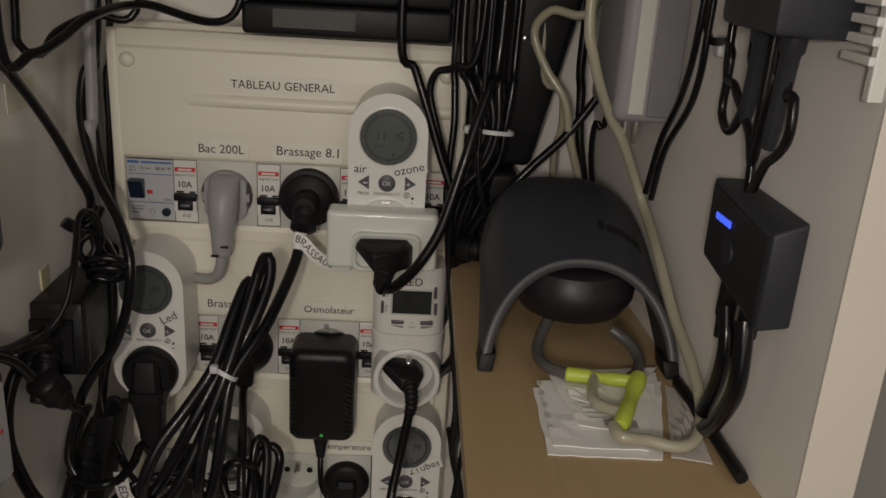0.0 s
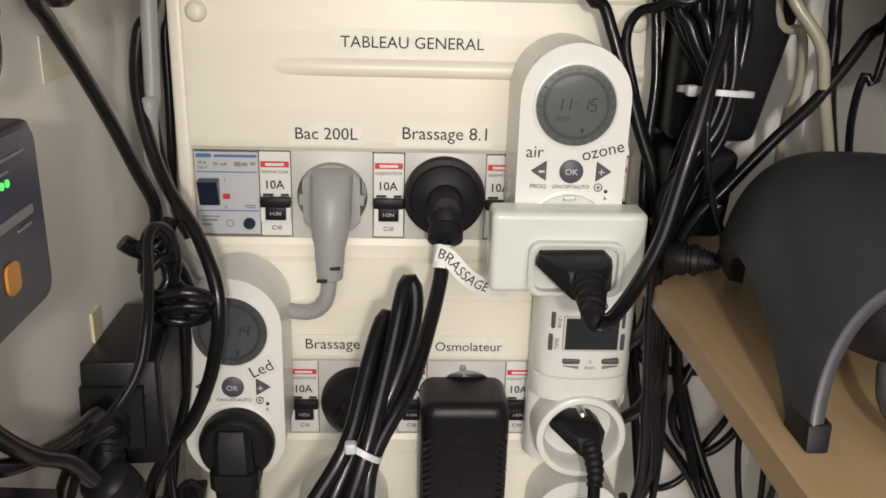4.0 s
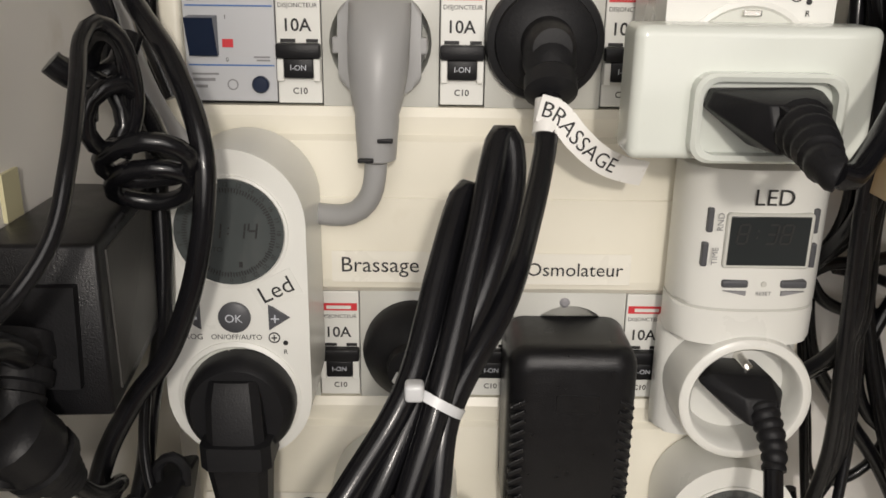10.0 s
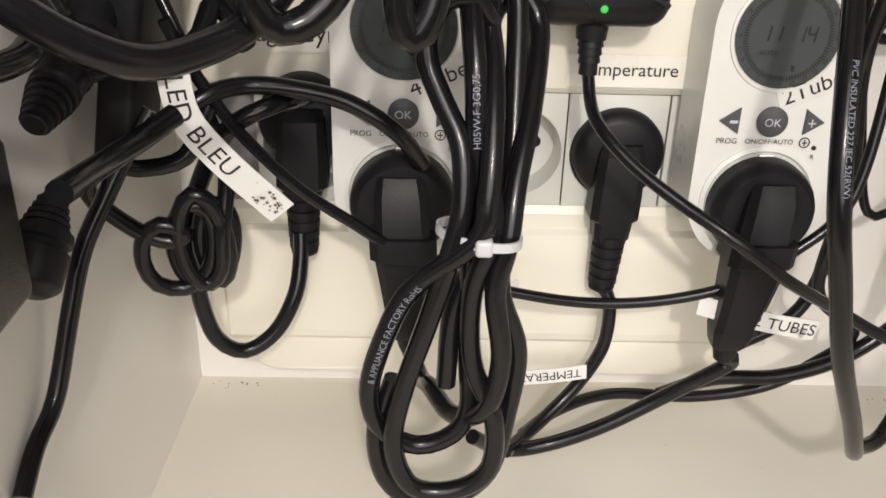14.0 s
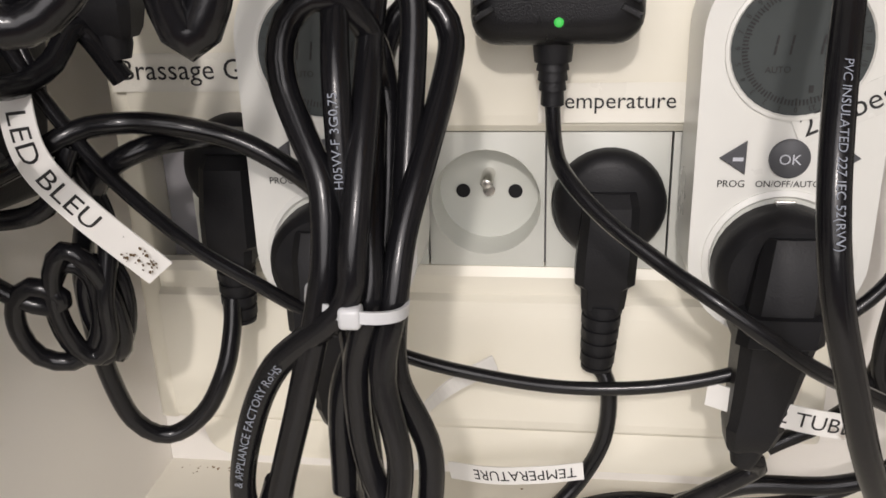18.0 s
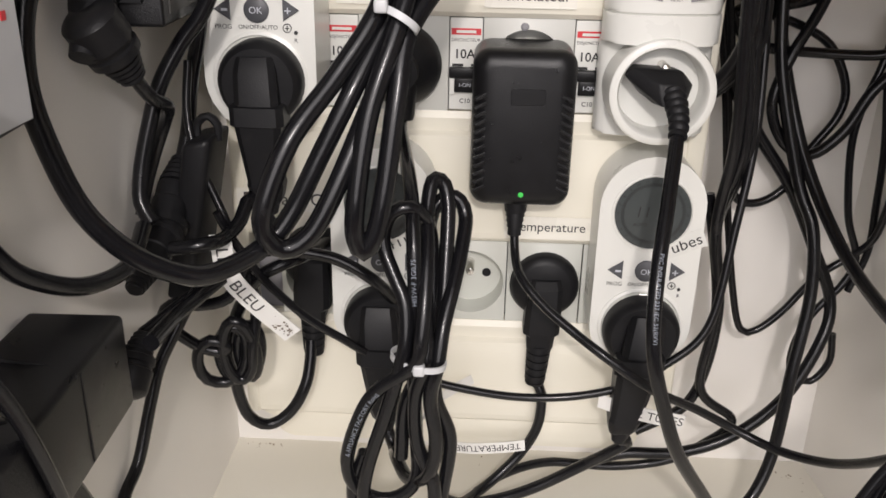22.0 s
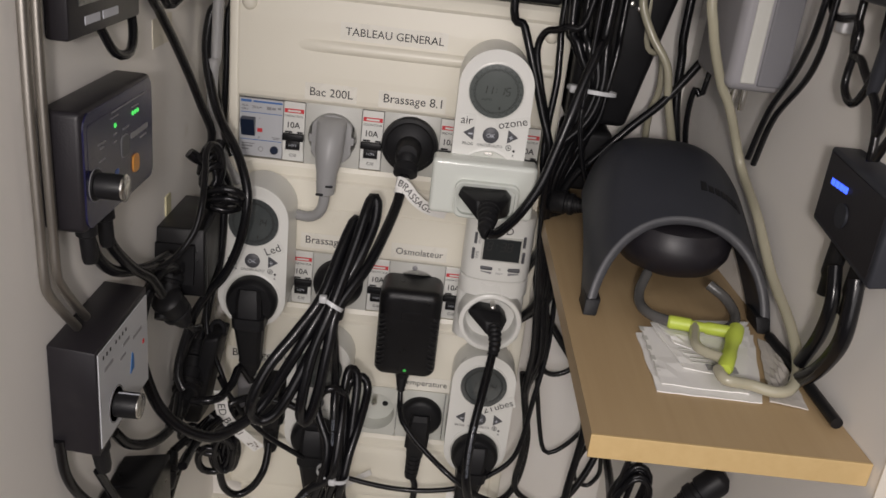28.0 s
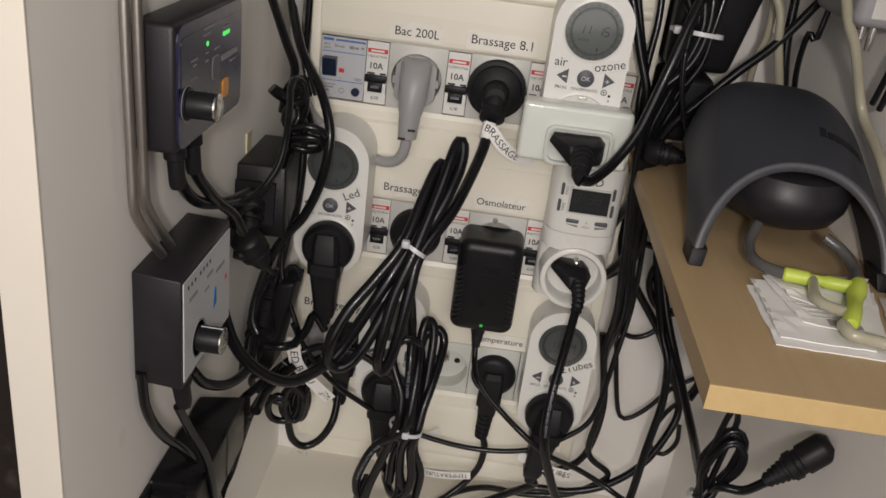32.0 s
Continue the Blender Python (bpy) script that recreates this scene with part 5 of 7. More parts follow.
bmesh.ops.transform(bm, matrix=pose(0.3090, -0.1560, SHELF + 0.0150) @ Matrix.Diagonal((0.88, 0.92, 0.72, 1)), verts=bm.verts)
part("motor_body", bm, CHARCOAL, pump, "rounded inner motor body", True)
for i in range(7):
    p, q, r = [pump_skin(0.16 + d, 0.545 + 0.027 * i + e) for d, e in ((0, 0), (0.035 if i else 0.05, 0), (0, 0.020))]
    n = (r - p).cross(q - p).normalized() * 0.0004
    n = n if n.z > 0 else -n
    part("brand_bar", hull([v + w for w in (-n, n) for v in (p, r, r + q - p, q)]), RUBBER, pump)
for pts in (((0.2930, -0.1780, 0.3460), (0.2868, -0.1920, 0.3400), (0.2852, -0.2060, 0.3375), (0.2890, -0.2180, 0.3375), (0.2985, -0.2260, 0.3380)), ((0.3268, -0.1904, 0.3480), (0.3362, -0.1969, 0.3430), (0.3391, -0.2092, 0.3390), (0.3340, -0.2228, 0.3380), (0.3284, -0.2285, 0.3380))):
    part("outlet_hose", sweep(glide(pts), 0.0031, 12), TUBEGREY, pump, "smoky rubber outlet hose", True)

tee = thing("hose_tee", (0.315, -0.24, 0.343), "lime green plastic hose tee joining three air tubes", "hose fitting")
tl, tr, te = Vector((0.2970, -0.2255, 0.3380)), Vector((0.3325, -0.2330, 0.3390)), Vector((0.3155, -0.2750, 0.3380))
L = (tr - tl).length
part("cross_arm", lathe([(0.0030, 0), (0.0038, 0.001), (0.0038, L * 0.33), (0.0028, L * 0.36), (0.0028, L * 0.55), (0.0035, L * 0.58), (0.0035, L * 0.95), (0.0030, L)], tl, tr - tl, 18), LIME, tee, smooth=True)
L = (te - tr).length
part("stem", lathe([(0.0046, -0.004), (0.0046, L * 0.18), (0.0038, L * 0.22), (0.0036, L * 0.55), (0.0041, L * 0.6), (0.0040, L * 0.95), (0.0030, L)], tr, te - tr, 18), LIME, tee, smooth=True)
part("branch_tube", sweep(glide([tl.lerp(tr, 0.40), tl.lerp(te, 0.55), te.lerp(tr, 0.25)]), 0.0028, 10), TUBE, tee, "short smoky tube", True)

leaf = thing("folded_leaflet", (0.32, -0.25, SHELF), "folded white printed leaflet lying on the shelf", "paper")
def sheet(corners, z, seed, lift):
    """A creased sheet of paper: a thin uneven slab between four corners."""
    r = random.Random(seed)
    n = 9
    a, b, c, d = [Vector(p) for p in corners]
    ph = [r.uniform(0, 6.28) for _ in range(3)]
    tops, lows, bm = [], [], bmesh.new()
    for i in range(n + 1):
        u, v = [], []
        for j in range(n + 1):
            s, t = i / n, j / n
            p = a.lerp(b, s).lerp(d.lerp(c, s), t)
            h = lift * (0.5 + 0.5 * math.sin(5 * s + ph[0]) * math.sin(4 * t + ph[1])) + lift * 1.2 * max(0, abs(s + 0.6 * t - 0.8) < 0.08) + r.uniform(0, lift * 0.25)
            e = r.uniform(-0.0004, 0.0004) if i in (0, n) or j in (0, n) else 0
            u.append(bm.verts.new((p.x + e, p.y - e, z + 0.0006 + h)))
            v.append(bm.verts.new((p.x + e, p.y - e, z + h * 0.9)))
        tops.append(u)
        lows.append(v)
    for i in range(n):
        for j in range(n):
            bm.faces.new((tops[i][j], tops[i + 1][j], tops[i + 1][j + 1], tops[i][j + 1]))
            bm.faces.new((lows[i][j + 1], lows[i + 1][j + 1], lows[i + 1][j], lows[i][j]))
    edge = [(i, 0) for i in range(n)] + [(n, j) for j in range(n)] + [(i, n) for i in range(n, 0, -1)] + [(0, j) for j in range(n, 0, -1)]
    for p, q in zip(edge, edge[1:] + edge[:1]):
        bm.faces.new((tops[p[0]][p[1]], lows[p[0]][p[1]], lows[q[0]][q[1]], tops[q[0]][q[1]]))
    bmesh.ops.recalc_face_normals(bm, faces=bm.faces)
    return bm


def flat(*xy):
    return [Vector((x, y, 0)) for x, y in xy]


part("lower_sheet", sheet(flat((0.2815, -0.2230), (0.2812, -0.2855), (0.3340, -0.2860), (0.3520, -0.2100)), SHELF + 0.0001, 1, 0.0004), PAPER, leaf)
part("middle_sheet", sheet(flat((0.2850, -0.2180), (0.2840, -0.2800), (0.3280, -0.2810), (0.3505, -0.2080)), SHELF + 0.0016, 2, 0.0005), PAPER, leaf)
part("folded_flap", sheet(flat((0.2905, -0.2150), (0.2990, -0.2640), (0.3300, -0.2700), (0.3500, -0.2060)), SHELF + 0.0032, 5, 0.0006), PAPER, leaf)
part("upper_sheet", sheet(flat((0.2920, -0.2120), (0.2985, -0.2400), (0.3240, -0.2560), (0.3500, -0.2040)), SHELF + 0.0048, 3, 0.0007), PAPER, leaf)
for x, y, w in ((0.3000, -0.2445, 0.009), (0.3020, -0.2490, 0.013), (0.3040, -0.2535, 0.010), (0.3045, -0.2580, 0.014)):
    part("print_bar", box(x, x + w, y - 0.0007, y + 0.0007, SHELF + 0.0046, SHELF + 0.0049), LIGHTGREY, leaf)
part("print_block", box(0.3110, 0.3270, -0.2655, -0.2590, SHELF + 0.0046, SHELF + 0.0049), PSUGREY, leaf, "grey printed block")
for i in range(5):
    part("print_bar", box(0.2835, 0.2860, -0.2240 - 0.011 * i, -0.2190 - 0.011 * i, SHELF + 0.0028, SHELF + 0.0030), LIGHTGREY, leaf)
film_bag = thing("plastic_bag", (0.35, -0.25, SHELF), "crinkled clear plastic bag lying flat beside the leaflet", "bag")
part("film", sheet(flat((0.3535, -0.2150), (0.3380, -0.2840), (0.3560, -0.2880), (0.3605, -0.2250)), SHELF + 0.0001, 8, 0.0012), BAGFILM, film_bag)
pen = thing("black_rod", (0.358, -0.29, SHELF), "thin black plastic rod lying on the shelf", "rod")
part("rod", sweep(glide([(0.3595, -0.2150, SHELF + 0.0033), (0.3625, -0.2550, SHELF + 0.0033), (0.3645, -0.3020, SHELF + 0.0033)]), 0.0030, 12), BLACK, pen, smooth=True)

def side_x(y):
    return RIGHT_BACK + (RIGHT_FRONT - RIGHT_BACK) * (BACK - y) / (BACK - RIGHT_EDGE)


wc = thing("wall_controller", (0.355, -0.26, 0.395), "slate black controller with blue light on the side board", "controller")
xa, xb = side_x(-0.243) - 0.0004, side_x(-0.306) - 0.0004
bm = hull([(xa - 0.0150, -0.2430, 0.4130), (xa, -0.2430, 0.4130), (xb, -0.3060, 0.4040), (xb - 0.0145, -0.3060, 0.4020),
           (xa - 0.0150, -0.2430, 0.4510), (xa, -0.2430, 0.4510), (xb, -0.3060, 0.4500), (xb - 0.0145, -0.3060, 0.4440)])
bmesh.ops.bevel(bm, geom=bm.edges[:], offset=0.0018, segments=3, affect="EDGES", profile=0.5)
part("case", bm, SLATE, wc, smooth=True)
bm = hull([(xa - 0.0156, -0.2460, 0.4160), (xa - 0.0148, -0.2460, 0.4160), (xb - 0.0143, -0.3030, 0.4060), (xb - 0.0151, -0.3030, 0.4060),
           (xa - 0.0156, -0.2460, 0.4485), (xa - 0.0148, -0.2460, 0.4485), (xb - 0.0143, -0.3030, 0.4420), (xb - 0.0151, -0.3030, 0.4420)])
part("front_film", bm, CHARCOAL, wc, "dull front film")
for i in range(4):
    y = -0.2550 - i * 0.0042
    x = side_x(y) - 0.0160
    part("light", box(x - 0.0004, x + 0.0006, y - 0.0017, y + 0.0017, 0.4345, 0.4375), LEDBLUE, wc, "blue light")
part("key", lathe([(0.0060, -0.001), (0.0060, 0.0008), (0, 0.0010)], (side_x(-0.270) - 0.0158, -0.2700, 0.4240), (-1, 0, 0), 20), SLATE, wc, "flat round key", True)
for y in (-0.2620, -0.2850):
    part("cable_sleeve", lathe([(0.0048, 0), (0.0046, 0.018), (0.0036, 0.020), (0.0030, 0.030)], (side_x(y) - 0.0075, y, 0.4085), (0, 0.1, -1), 14), RUBBER, wc, smooth=True)

psu = thing("grey_power_supply", (0.345, -0.10, 0.450), "mid grey plastic power supply hanging high on the side board", "power supply")
part("case", box(0.3225, 0.3566, -0.1500, -0.0750, 0.4550, 0.5750, 0.006, 4), PSUGREY, psu, smooth=True)
part("side_strip", box(0.3400, 0.3564, -0.1512, -0.1440, 0.4590, 0.5730, 0.001), material("darker grey plastic", (0.17, 0.17, 0.185), 0.5, vary=0.05, scale=40, bump=0.1), psu, "darker grey side strip")
part("front_band", box(0.3300, 0.3385, -0.1508, -0.1440, 0.4600, 0.5720, 0.0008), LIGHTGREY, psu, "paler front band")
for x in (0.3330, 0.3390):
    part("outlet", lathe([(0.0022, 0), (0.0020, 0.010), (0.0016, 0.014)], (x, -0.1350, 0.4550), (0, 0, -1), 12), METAL, psu, "small metal outlet", True)
tb = thing("black_power_box", (0.165, -0.01, 0.477), "flat black power box resting on top of the board", "power supply")
part("case", box(0.0940, 0.2350, -0.0260, 0.0340, 0.4778, 0.4990, 0.003, 3), BLACK, tb, smooth=True)
part("lid", box(0.0942, 0.2348, -0.0258, 0.0338, 0.4996, 0.5200, 0.003, 3), BLACK, tb, smooth=True)
part("rating_label", box(0.1150, 0.1700, -0.0263, -0.0250, 0.4830, 0.4950), PSUDARK, tb, "dull rating label")
for x0, x1, x2, x3, y0, y1, z0, z1 in ((0.2515, 0.296, 0.2515, 0.342, -0.022, 0.030, 0.395, 0.600), (0.252, 0.284, 0.252, 0.288, -0.030, 0.020, 0.345, 0.392)):
    q = thing("black_adapter", ((x0 + x1) / 2, (y0 + y1) / 2, z0), "black power adapter hanging behind the cable bundle", "adapter", "black adapters")
    bm = hull([(x0, y0, z0), (x1, y0, z0), (x1, y1, z0), (x0, y1, z0), (x2, y0, z1), (x3, y0, z1), (x3, y1, z1), (x2, y1, z1)])
    bmesh.ops.bevel(bm, geom=bm.edges[:], offset=0.005, segments=3, affect="EDGES", profile=0.5)
    part("case", bm, BLACK, q, smooth=True)
    for dx in (0.0, 0.006):
        part("prong", lathe([(0.0020, 0), (0.0020, 0.006), (0, 0.007)], (x1 - 0.012 + dx, y0 + 0.001, (z0 + z1) / 2 - 0.05 * (z1 - 0.35) - dx * 0.5), (0, -1, 0), 12), METAL, q, "bright prong", True)
dc = thing("hanging_adapter", (0.350, -0.29, 0.495), "dark blue-black adapter with hanging leads on the side board", "adapter")
part("case", box(0.3380, side_x(-0.30) - 0.0006, -0.3150, -0.2550, 0.5200, 0.5700, 0.003, 2), SLATE, dc, smooth=True)
for y, L in ((-0.2700, 0.040), (-0.3000, 0.045)):
    part("lead_sleeve", lathe([(0.0050, 0), (0.0050, 0.006), (0.0038, 0.008), (0.0034, L * 0.8), (0.0024, L)], (0.3520, y, 0.5205), (0.0, 0.12, -1), 14), SLATE, dc, smooth=True)
clip = thing("cable_clip", (0.352, -0.205, 0.505), "small white cable clip on the side board", "clip")
part("clip", box(side_x(-0.205) - 0.010, side_x(-0.205) - 0.0004, -0.2100, -0.2000, 0.5000, 0.5100, 0.002), NYLON, clip)
gr = thing("white_comb", (0.355, -0.325, 0.515), "white slotted plastic bracket near the cabinet edge", "bracket")
for i in range(4):
    part("slat", box(side_x(-0.33) - 0.008, side_x(-0.33) - 0.0010, -0.3340, -0.3120, 0.5140 + i * 0.0065, 0.5172 + i * 0.0065, 0.0006), WHITE, gr)
part("spine", box(side_x(-0.33) - 0.006, side_x(-0.33) - 0.0005, -0.3345, -0.3300, 0.5020, 0.5420, 0.0006), WHITE, gr)

# ---- tags and ties ----
def tag(text, pts, half, across, label, start=0.25, width=None, flip=False):
    """A flag of white label tape along a line, with its word."""
    ob = thing("cable_tag", pts[0], label, "label", "cable tags")
    line = glide(pts, 0.002)
    part("strip", sweep(line, 0, flat=(half, 0.00025, across)), LABEL, ob)
    lay_words(text, line, ob, half * 1.15, start, across, 0.0004, flip, INK)
    return ob


def lay_words(text, line, parent, height, start, across, lift, flip, mat, spread=1.0):
    """A text bent along a line: start is how far along (0 to 1), across is its upright."""
    bm = words(text, None, height)
    lens = [0.0]
    for p, q in zip(line, line[1:]):
        lens.append(lens[-1] + (q - p).length)
    x0 = min(v.co.x for v in bm.verts)
    W = Vector(across)
    for v in bm.verts:
        s = min(lens[-1] - 1e-5, start * lens[-1] + (v.co.x - x0) * spread)
        i = max(k for k in range(len(lens)) if lens[k] <= s) if s > 0 else 0
        i = min(i, len(line) - 2)
        f = (s - lens[i]) / max(1e-9, lens[i + 1] - lens[i])
        c = line[i].lerp(line[i + 1], f)
        d = (line[min(i + 2, len(line) - 1)] - line[max(i - 1, 0)]).normalized()
        w = (W - d * W.dot(d)).normalized()
        n = d.cross(w)
        if n.y > 0:
            w, n = -w, -n
        v.co = c + w * v.co.y + n * lift
    return part("lettering", bm, mat, parent)


bra = tag("BRASSAGE", [(0.1318, -0.0435, 0.3410), (0.1378, -0.0450, 0.3390), (0.1450, -0.0455, 0.3310), (0.1530, -0.0430, 0.3240), (0.1615, -0.0390, 0.3195), (0.1710, -0.0340, 0.3165)], 0.0046, (0.55, 0, 1), "white BRASSAGE tag on the round plug's cable", 0.03)
part("wrap", sweep(glide([(0.1356, -0.0375, 0.3425), (0.1351, -0.0400, 0.3370), (0.1343, -0.0432, 0.3315)], 0.002), 0.0047, 14), LABEL, bra, smooth=True)
led = tag("LED BLEU", [(0.0120, -0.0830, 0.1690), (0.0150, -0.0850, 0.1505), (0.0250, -0.0835, 0.1355), (0.0425, -0.0780, 0.1150)], 0.0052, (1, 0, 0.5), "stained white LED BLEU tag on a cable", 0.11)
rng = random.Random(3)
for i in range(34):
    f = 1 - abs(rng.gauss(0, 0.22))
    if f < 0.1:
        continue
    p = Vector((0.0250, -0.0839, 0.1355)).lerp(Vector((0.0415, -0.0788, 0.1162)), f) + Vector((0.66, 0, 0.56)) * rng.uniform(-0.0042, 0.0042)
    r = rng.uniform(0.00015, 0.0006)
    spot = bmesh.new()
    ring = [spot.verts.new((p.x + r * rng.uniform(0.5, 1.3) * math.cos(a), p.y - 0.0009 - 0.0004 * f, p.z + r * rng.uniform(0.5, 1.3) * math.sin(a))) for a in [k * 0.8976 for k in range(7)]]
    spot.faces.new(ring)
    part("stain", spot, STAIN, led, "brown stain")
tag("TEMPERATURE", [(0.1630, -0.0215, 0.0170), (0.1480, -0.0230, 0.0155), (0.1300, -0.0200, 0.0120), (0.1130, -0.0120, 0.0080)], 0.0036, (0, 0, -1), "white TEMPERATURE tag on a cable", 0.05)
tag("2 TUBES", [(0.1990, -0.0460, 0.0650), (0.2120, -0.0520, 0.0640), (0.2270, -0.0560, 0.0625), (0.2430, -0.0560, 0.0600)], 0.0042, (0, 0, 1), "white 2 TUBES tag on the timer plug", 0.46)
tag("4 TUBES", [(0.0960, -0.0500, 0.0300), (0.1010, -0.0400, 0.0400), (0.1130, -0.0250, 0.0490), (0.1310, -0.0160, 0.0570)], 0.0036, (0.3, 0, 1), "white tag behind the cable bundle", 0.1)


def tie(at, rx, ry, axis, label, head):
    """A nylon cable tie: a flat ring round a bundle and its lock."""
    ob = thing("cable_tie", at, label, "cable tie", "cable ties")
    q = Vector(axis).to_track_quat("Z", "Y").to_matrix().to_4x4()
    m = Matrix.Translation(at) @ q
    bm = bmesh.new()
    n = 36
    ring = []
    for i in range(n):
        a = 2 * math.pi * i / n
        c, s = math.cos(a), math.sin(a)
        ring.append([bm.verts.new(m @ Vector((c * (rx + e), s * (ry + e), h))) for e, h in ((0.0, -0.0014), (0.0009, -0.0014), (0.0009, 0.0014), (0.0, 0.0014))])
    for i in range(n):
        p, r = ring[i], ring[(i + 1) % n]
        for k in range(4):
            bm.faces.new((p[k], p[(k + 1) % 4], r[(k + 1) % 4], r[k]))
    part("strap", bm, NYLON, ob, smooth=True)
    h = box(-0.0026, 0.0026, -0.0026, 0.0026, -0.0026, 0.0026, 0.0012, 3)
    bmesh.ops.transform(h, matrix=Matrix.Translation(head), verts=h.verts)
    part("lock", h, NYLON, ob, "small square lock", True)
    return ob


tie((0.0962, -0.1170, 0.2725), 0.0112, 0.0088, (0.5, 0.4, 0.87), "white nylon tie round the upper cable bundle", (0.0925, -0.1255, 0.2785))
tie((0.1062, -0.1110, 0.1235), 0.0132, 0.0098, (0.08, 0.1, 1), "white nylon tie round the lower cable bundle", (0.1072, -0.1212, 0.1240))
tie((0.2620, -0.0500, 0.4260), 0.0170, 0.0120, (0.05, 0.1, 1), "white nylon tie round the hanging bundle", (0.2480, -0.0580, 0.4275))
tie((0.3045, -0.1870, 0.1565), 0.0105, 0.0085, (0.45, 0.1, 1), "white nylon tie round a hank of cable", (0.3130, -0.1935, 0.1520))

# ---- cables ----
LINES = {}


def cable(name, label, r, pts, mat):
    pts = [(max(LEFT + r, min(x, side_x(y) - r - 0.0004)), y, z) for x, y, z in pts]
    ob = thing(name, pts[0], label, "tube" if mat is TUBE else "cable", "air tubes" if mat is TUBE else "cables")
    line = glide(pts, 0.0035)
    part("sheath", sweep(line, r, 10), mat, ob, smooth=True, angle=80)
    LINES[ob] = (line, r)
    return ob


def through_tie(a, y):
    """A place in the upper tie: a across it, y its depth."""
    return (0.0962 + a * 0.87, y, 0.2725 - a * 0.5)


upper = cable("bundle_cable", "thick black cable folded into a tied hanging bundle", 0.0040, [
    (0.1362, -0.0340, 0.3435), (0.1352, -0.0395, 0.3380), (0.1338, -0.0480, 0.3270), (0.1275, -0.0700, 0.3100), (0.1185, -0.0960, 0.2930), through_tie(0.0070, -0.1170),
    (0.0985, -0.1280, 0.2450), (0.0945, -0.1360, 0.2120), (0.0905, -0.1385, 0.1930), (0.0865, -0.1390, 0.1865), (0.0835, -0.1400, 0.1925), (0.0838, -0.1410, 0.2060), (0.0885, -0.1330, 0.2400),
    through_tie(0.0025, -0.1215), (0.1090, -0.0980, 0.3090), (0.1140, -0.0840, 0.3300), (0.1168, -0.0760, 0.3375), (0.1202, -0.0760, 0.3350), (0.1200, -0.0840, 0.3210), (0.1120, -0.1000, 0.2980),
    through_tie(0.0030, -0.1130), (0.0900, -0.1270, 0.2460), (0.0765, -0.1400, 0.2130), (0.0665, -0.1450, 0.1950), (0.0570, -0.1475, 0.1900), (0.0508, -0.1500, 0.1965), (0.0512, -0.1510, 0.2085),
    (0.0605, -0.1440, 0.2320), (0.0760, -0.1310, 0.2530), through_tie(-0.0065, -0.1190), (0.0985, -0.0990, 0.3010), (0.1035, -0.0860, 0.3160), (0.1068, -0.0800, 0.3215), (0.1102, -0.0810, 0.3180),
    (0.1080, -0.0910, 0.3060), through_tie(-0.0020, -0.1140), (0.0820, -0.1290, 0.2480), (0.0690, -0.1350, 0.2220), (0.0590, -0.1385, 0.2020), (0.0500, -0.1440, 0.1910), (0.0400, -0.1550, 0.1865),
    (0.0285, -0.1680, 0.1870), (0.0120, -0.1780, 0.1985), (-0.0015, -0.1830, 0.2160), (-0.0095, -0.1850, 0.2400), (-0.0130, -0.1850, 0.2620), (-0.0125, -0.1780, 0.2850), (-0.0090, -0.1620, 0.3010), (-0.0060, -0.1470, 0.3000), (-0.0060, -0.1340, 0.2920)], CABLE)
cable("bundle_cable", "thick black cable of a tied bundle", 0.0034, [(0.085, -0.049, 0.044), (0.090, -0.056, 0.035), (0.093, -0.080, 0.048), (0.101, -0.100, 0.050), (0.111, -0.112, 0.061), (0.115, -0.114, 0.081), (0.112, -0.114, 0.105), (0.115, -0.113, 0.122), (0.117, -0.106, 0.138), (0.121, -0.094, 0.154), (0.124, -0.080, 0.167), (0.125, -0.070, 0.177), (0.122, -0.068, 0.184), (0.117, -0.068, 0.186), (0.111, -0.070, 0.182), (0.108, -0.078, 0.172), (0.108, -0.090, 0.159), (0.109, -0.104, 0.143), (0.110, -0.114, 0.125), (0.105, -0.112, 0.104), (0.106, -0.110, 0.078), (0.114, -0.112, 0.057), (0.113, -0.112, 0.036), (0.101, -0.112, 0.027), (0.087, -0.112, 0.029), (0.081, -0.114, 0.047), (0.084, -0.116, 0.070), (0.092, -0.117, 0.098), (0.099, -0.117, 0.124), (0.101, -0.115, 0.137), (0.100, -0.110, 0.151), (0.095, -0.105, 0.161), (0.090, -0.100, 0.172), (0.090, -0.098, 0.181), (0.094, -0.097, 0.188), (0.101, -0.096, 0.190), (0.107, -0.091, 0.184), (0.110, -0.083, 0.169), (0.111, -0.090, 0.148), (0.111, -0.100, 0.131), (0.110, -0.105, 0.120), (0.100, -0.106, 0.097), (0.098, -0.105, 0.066)], CABLE)
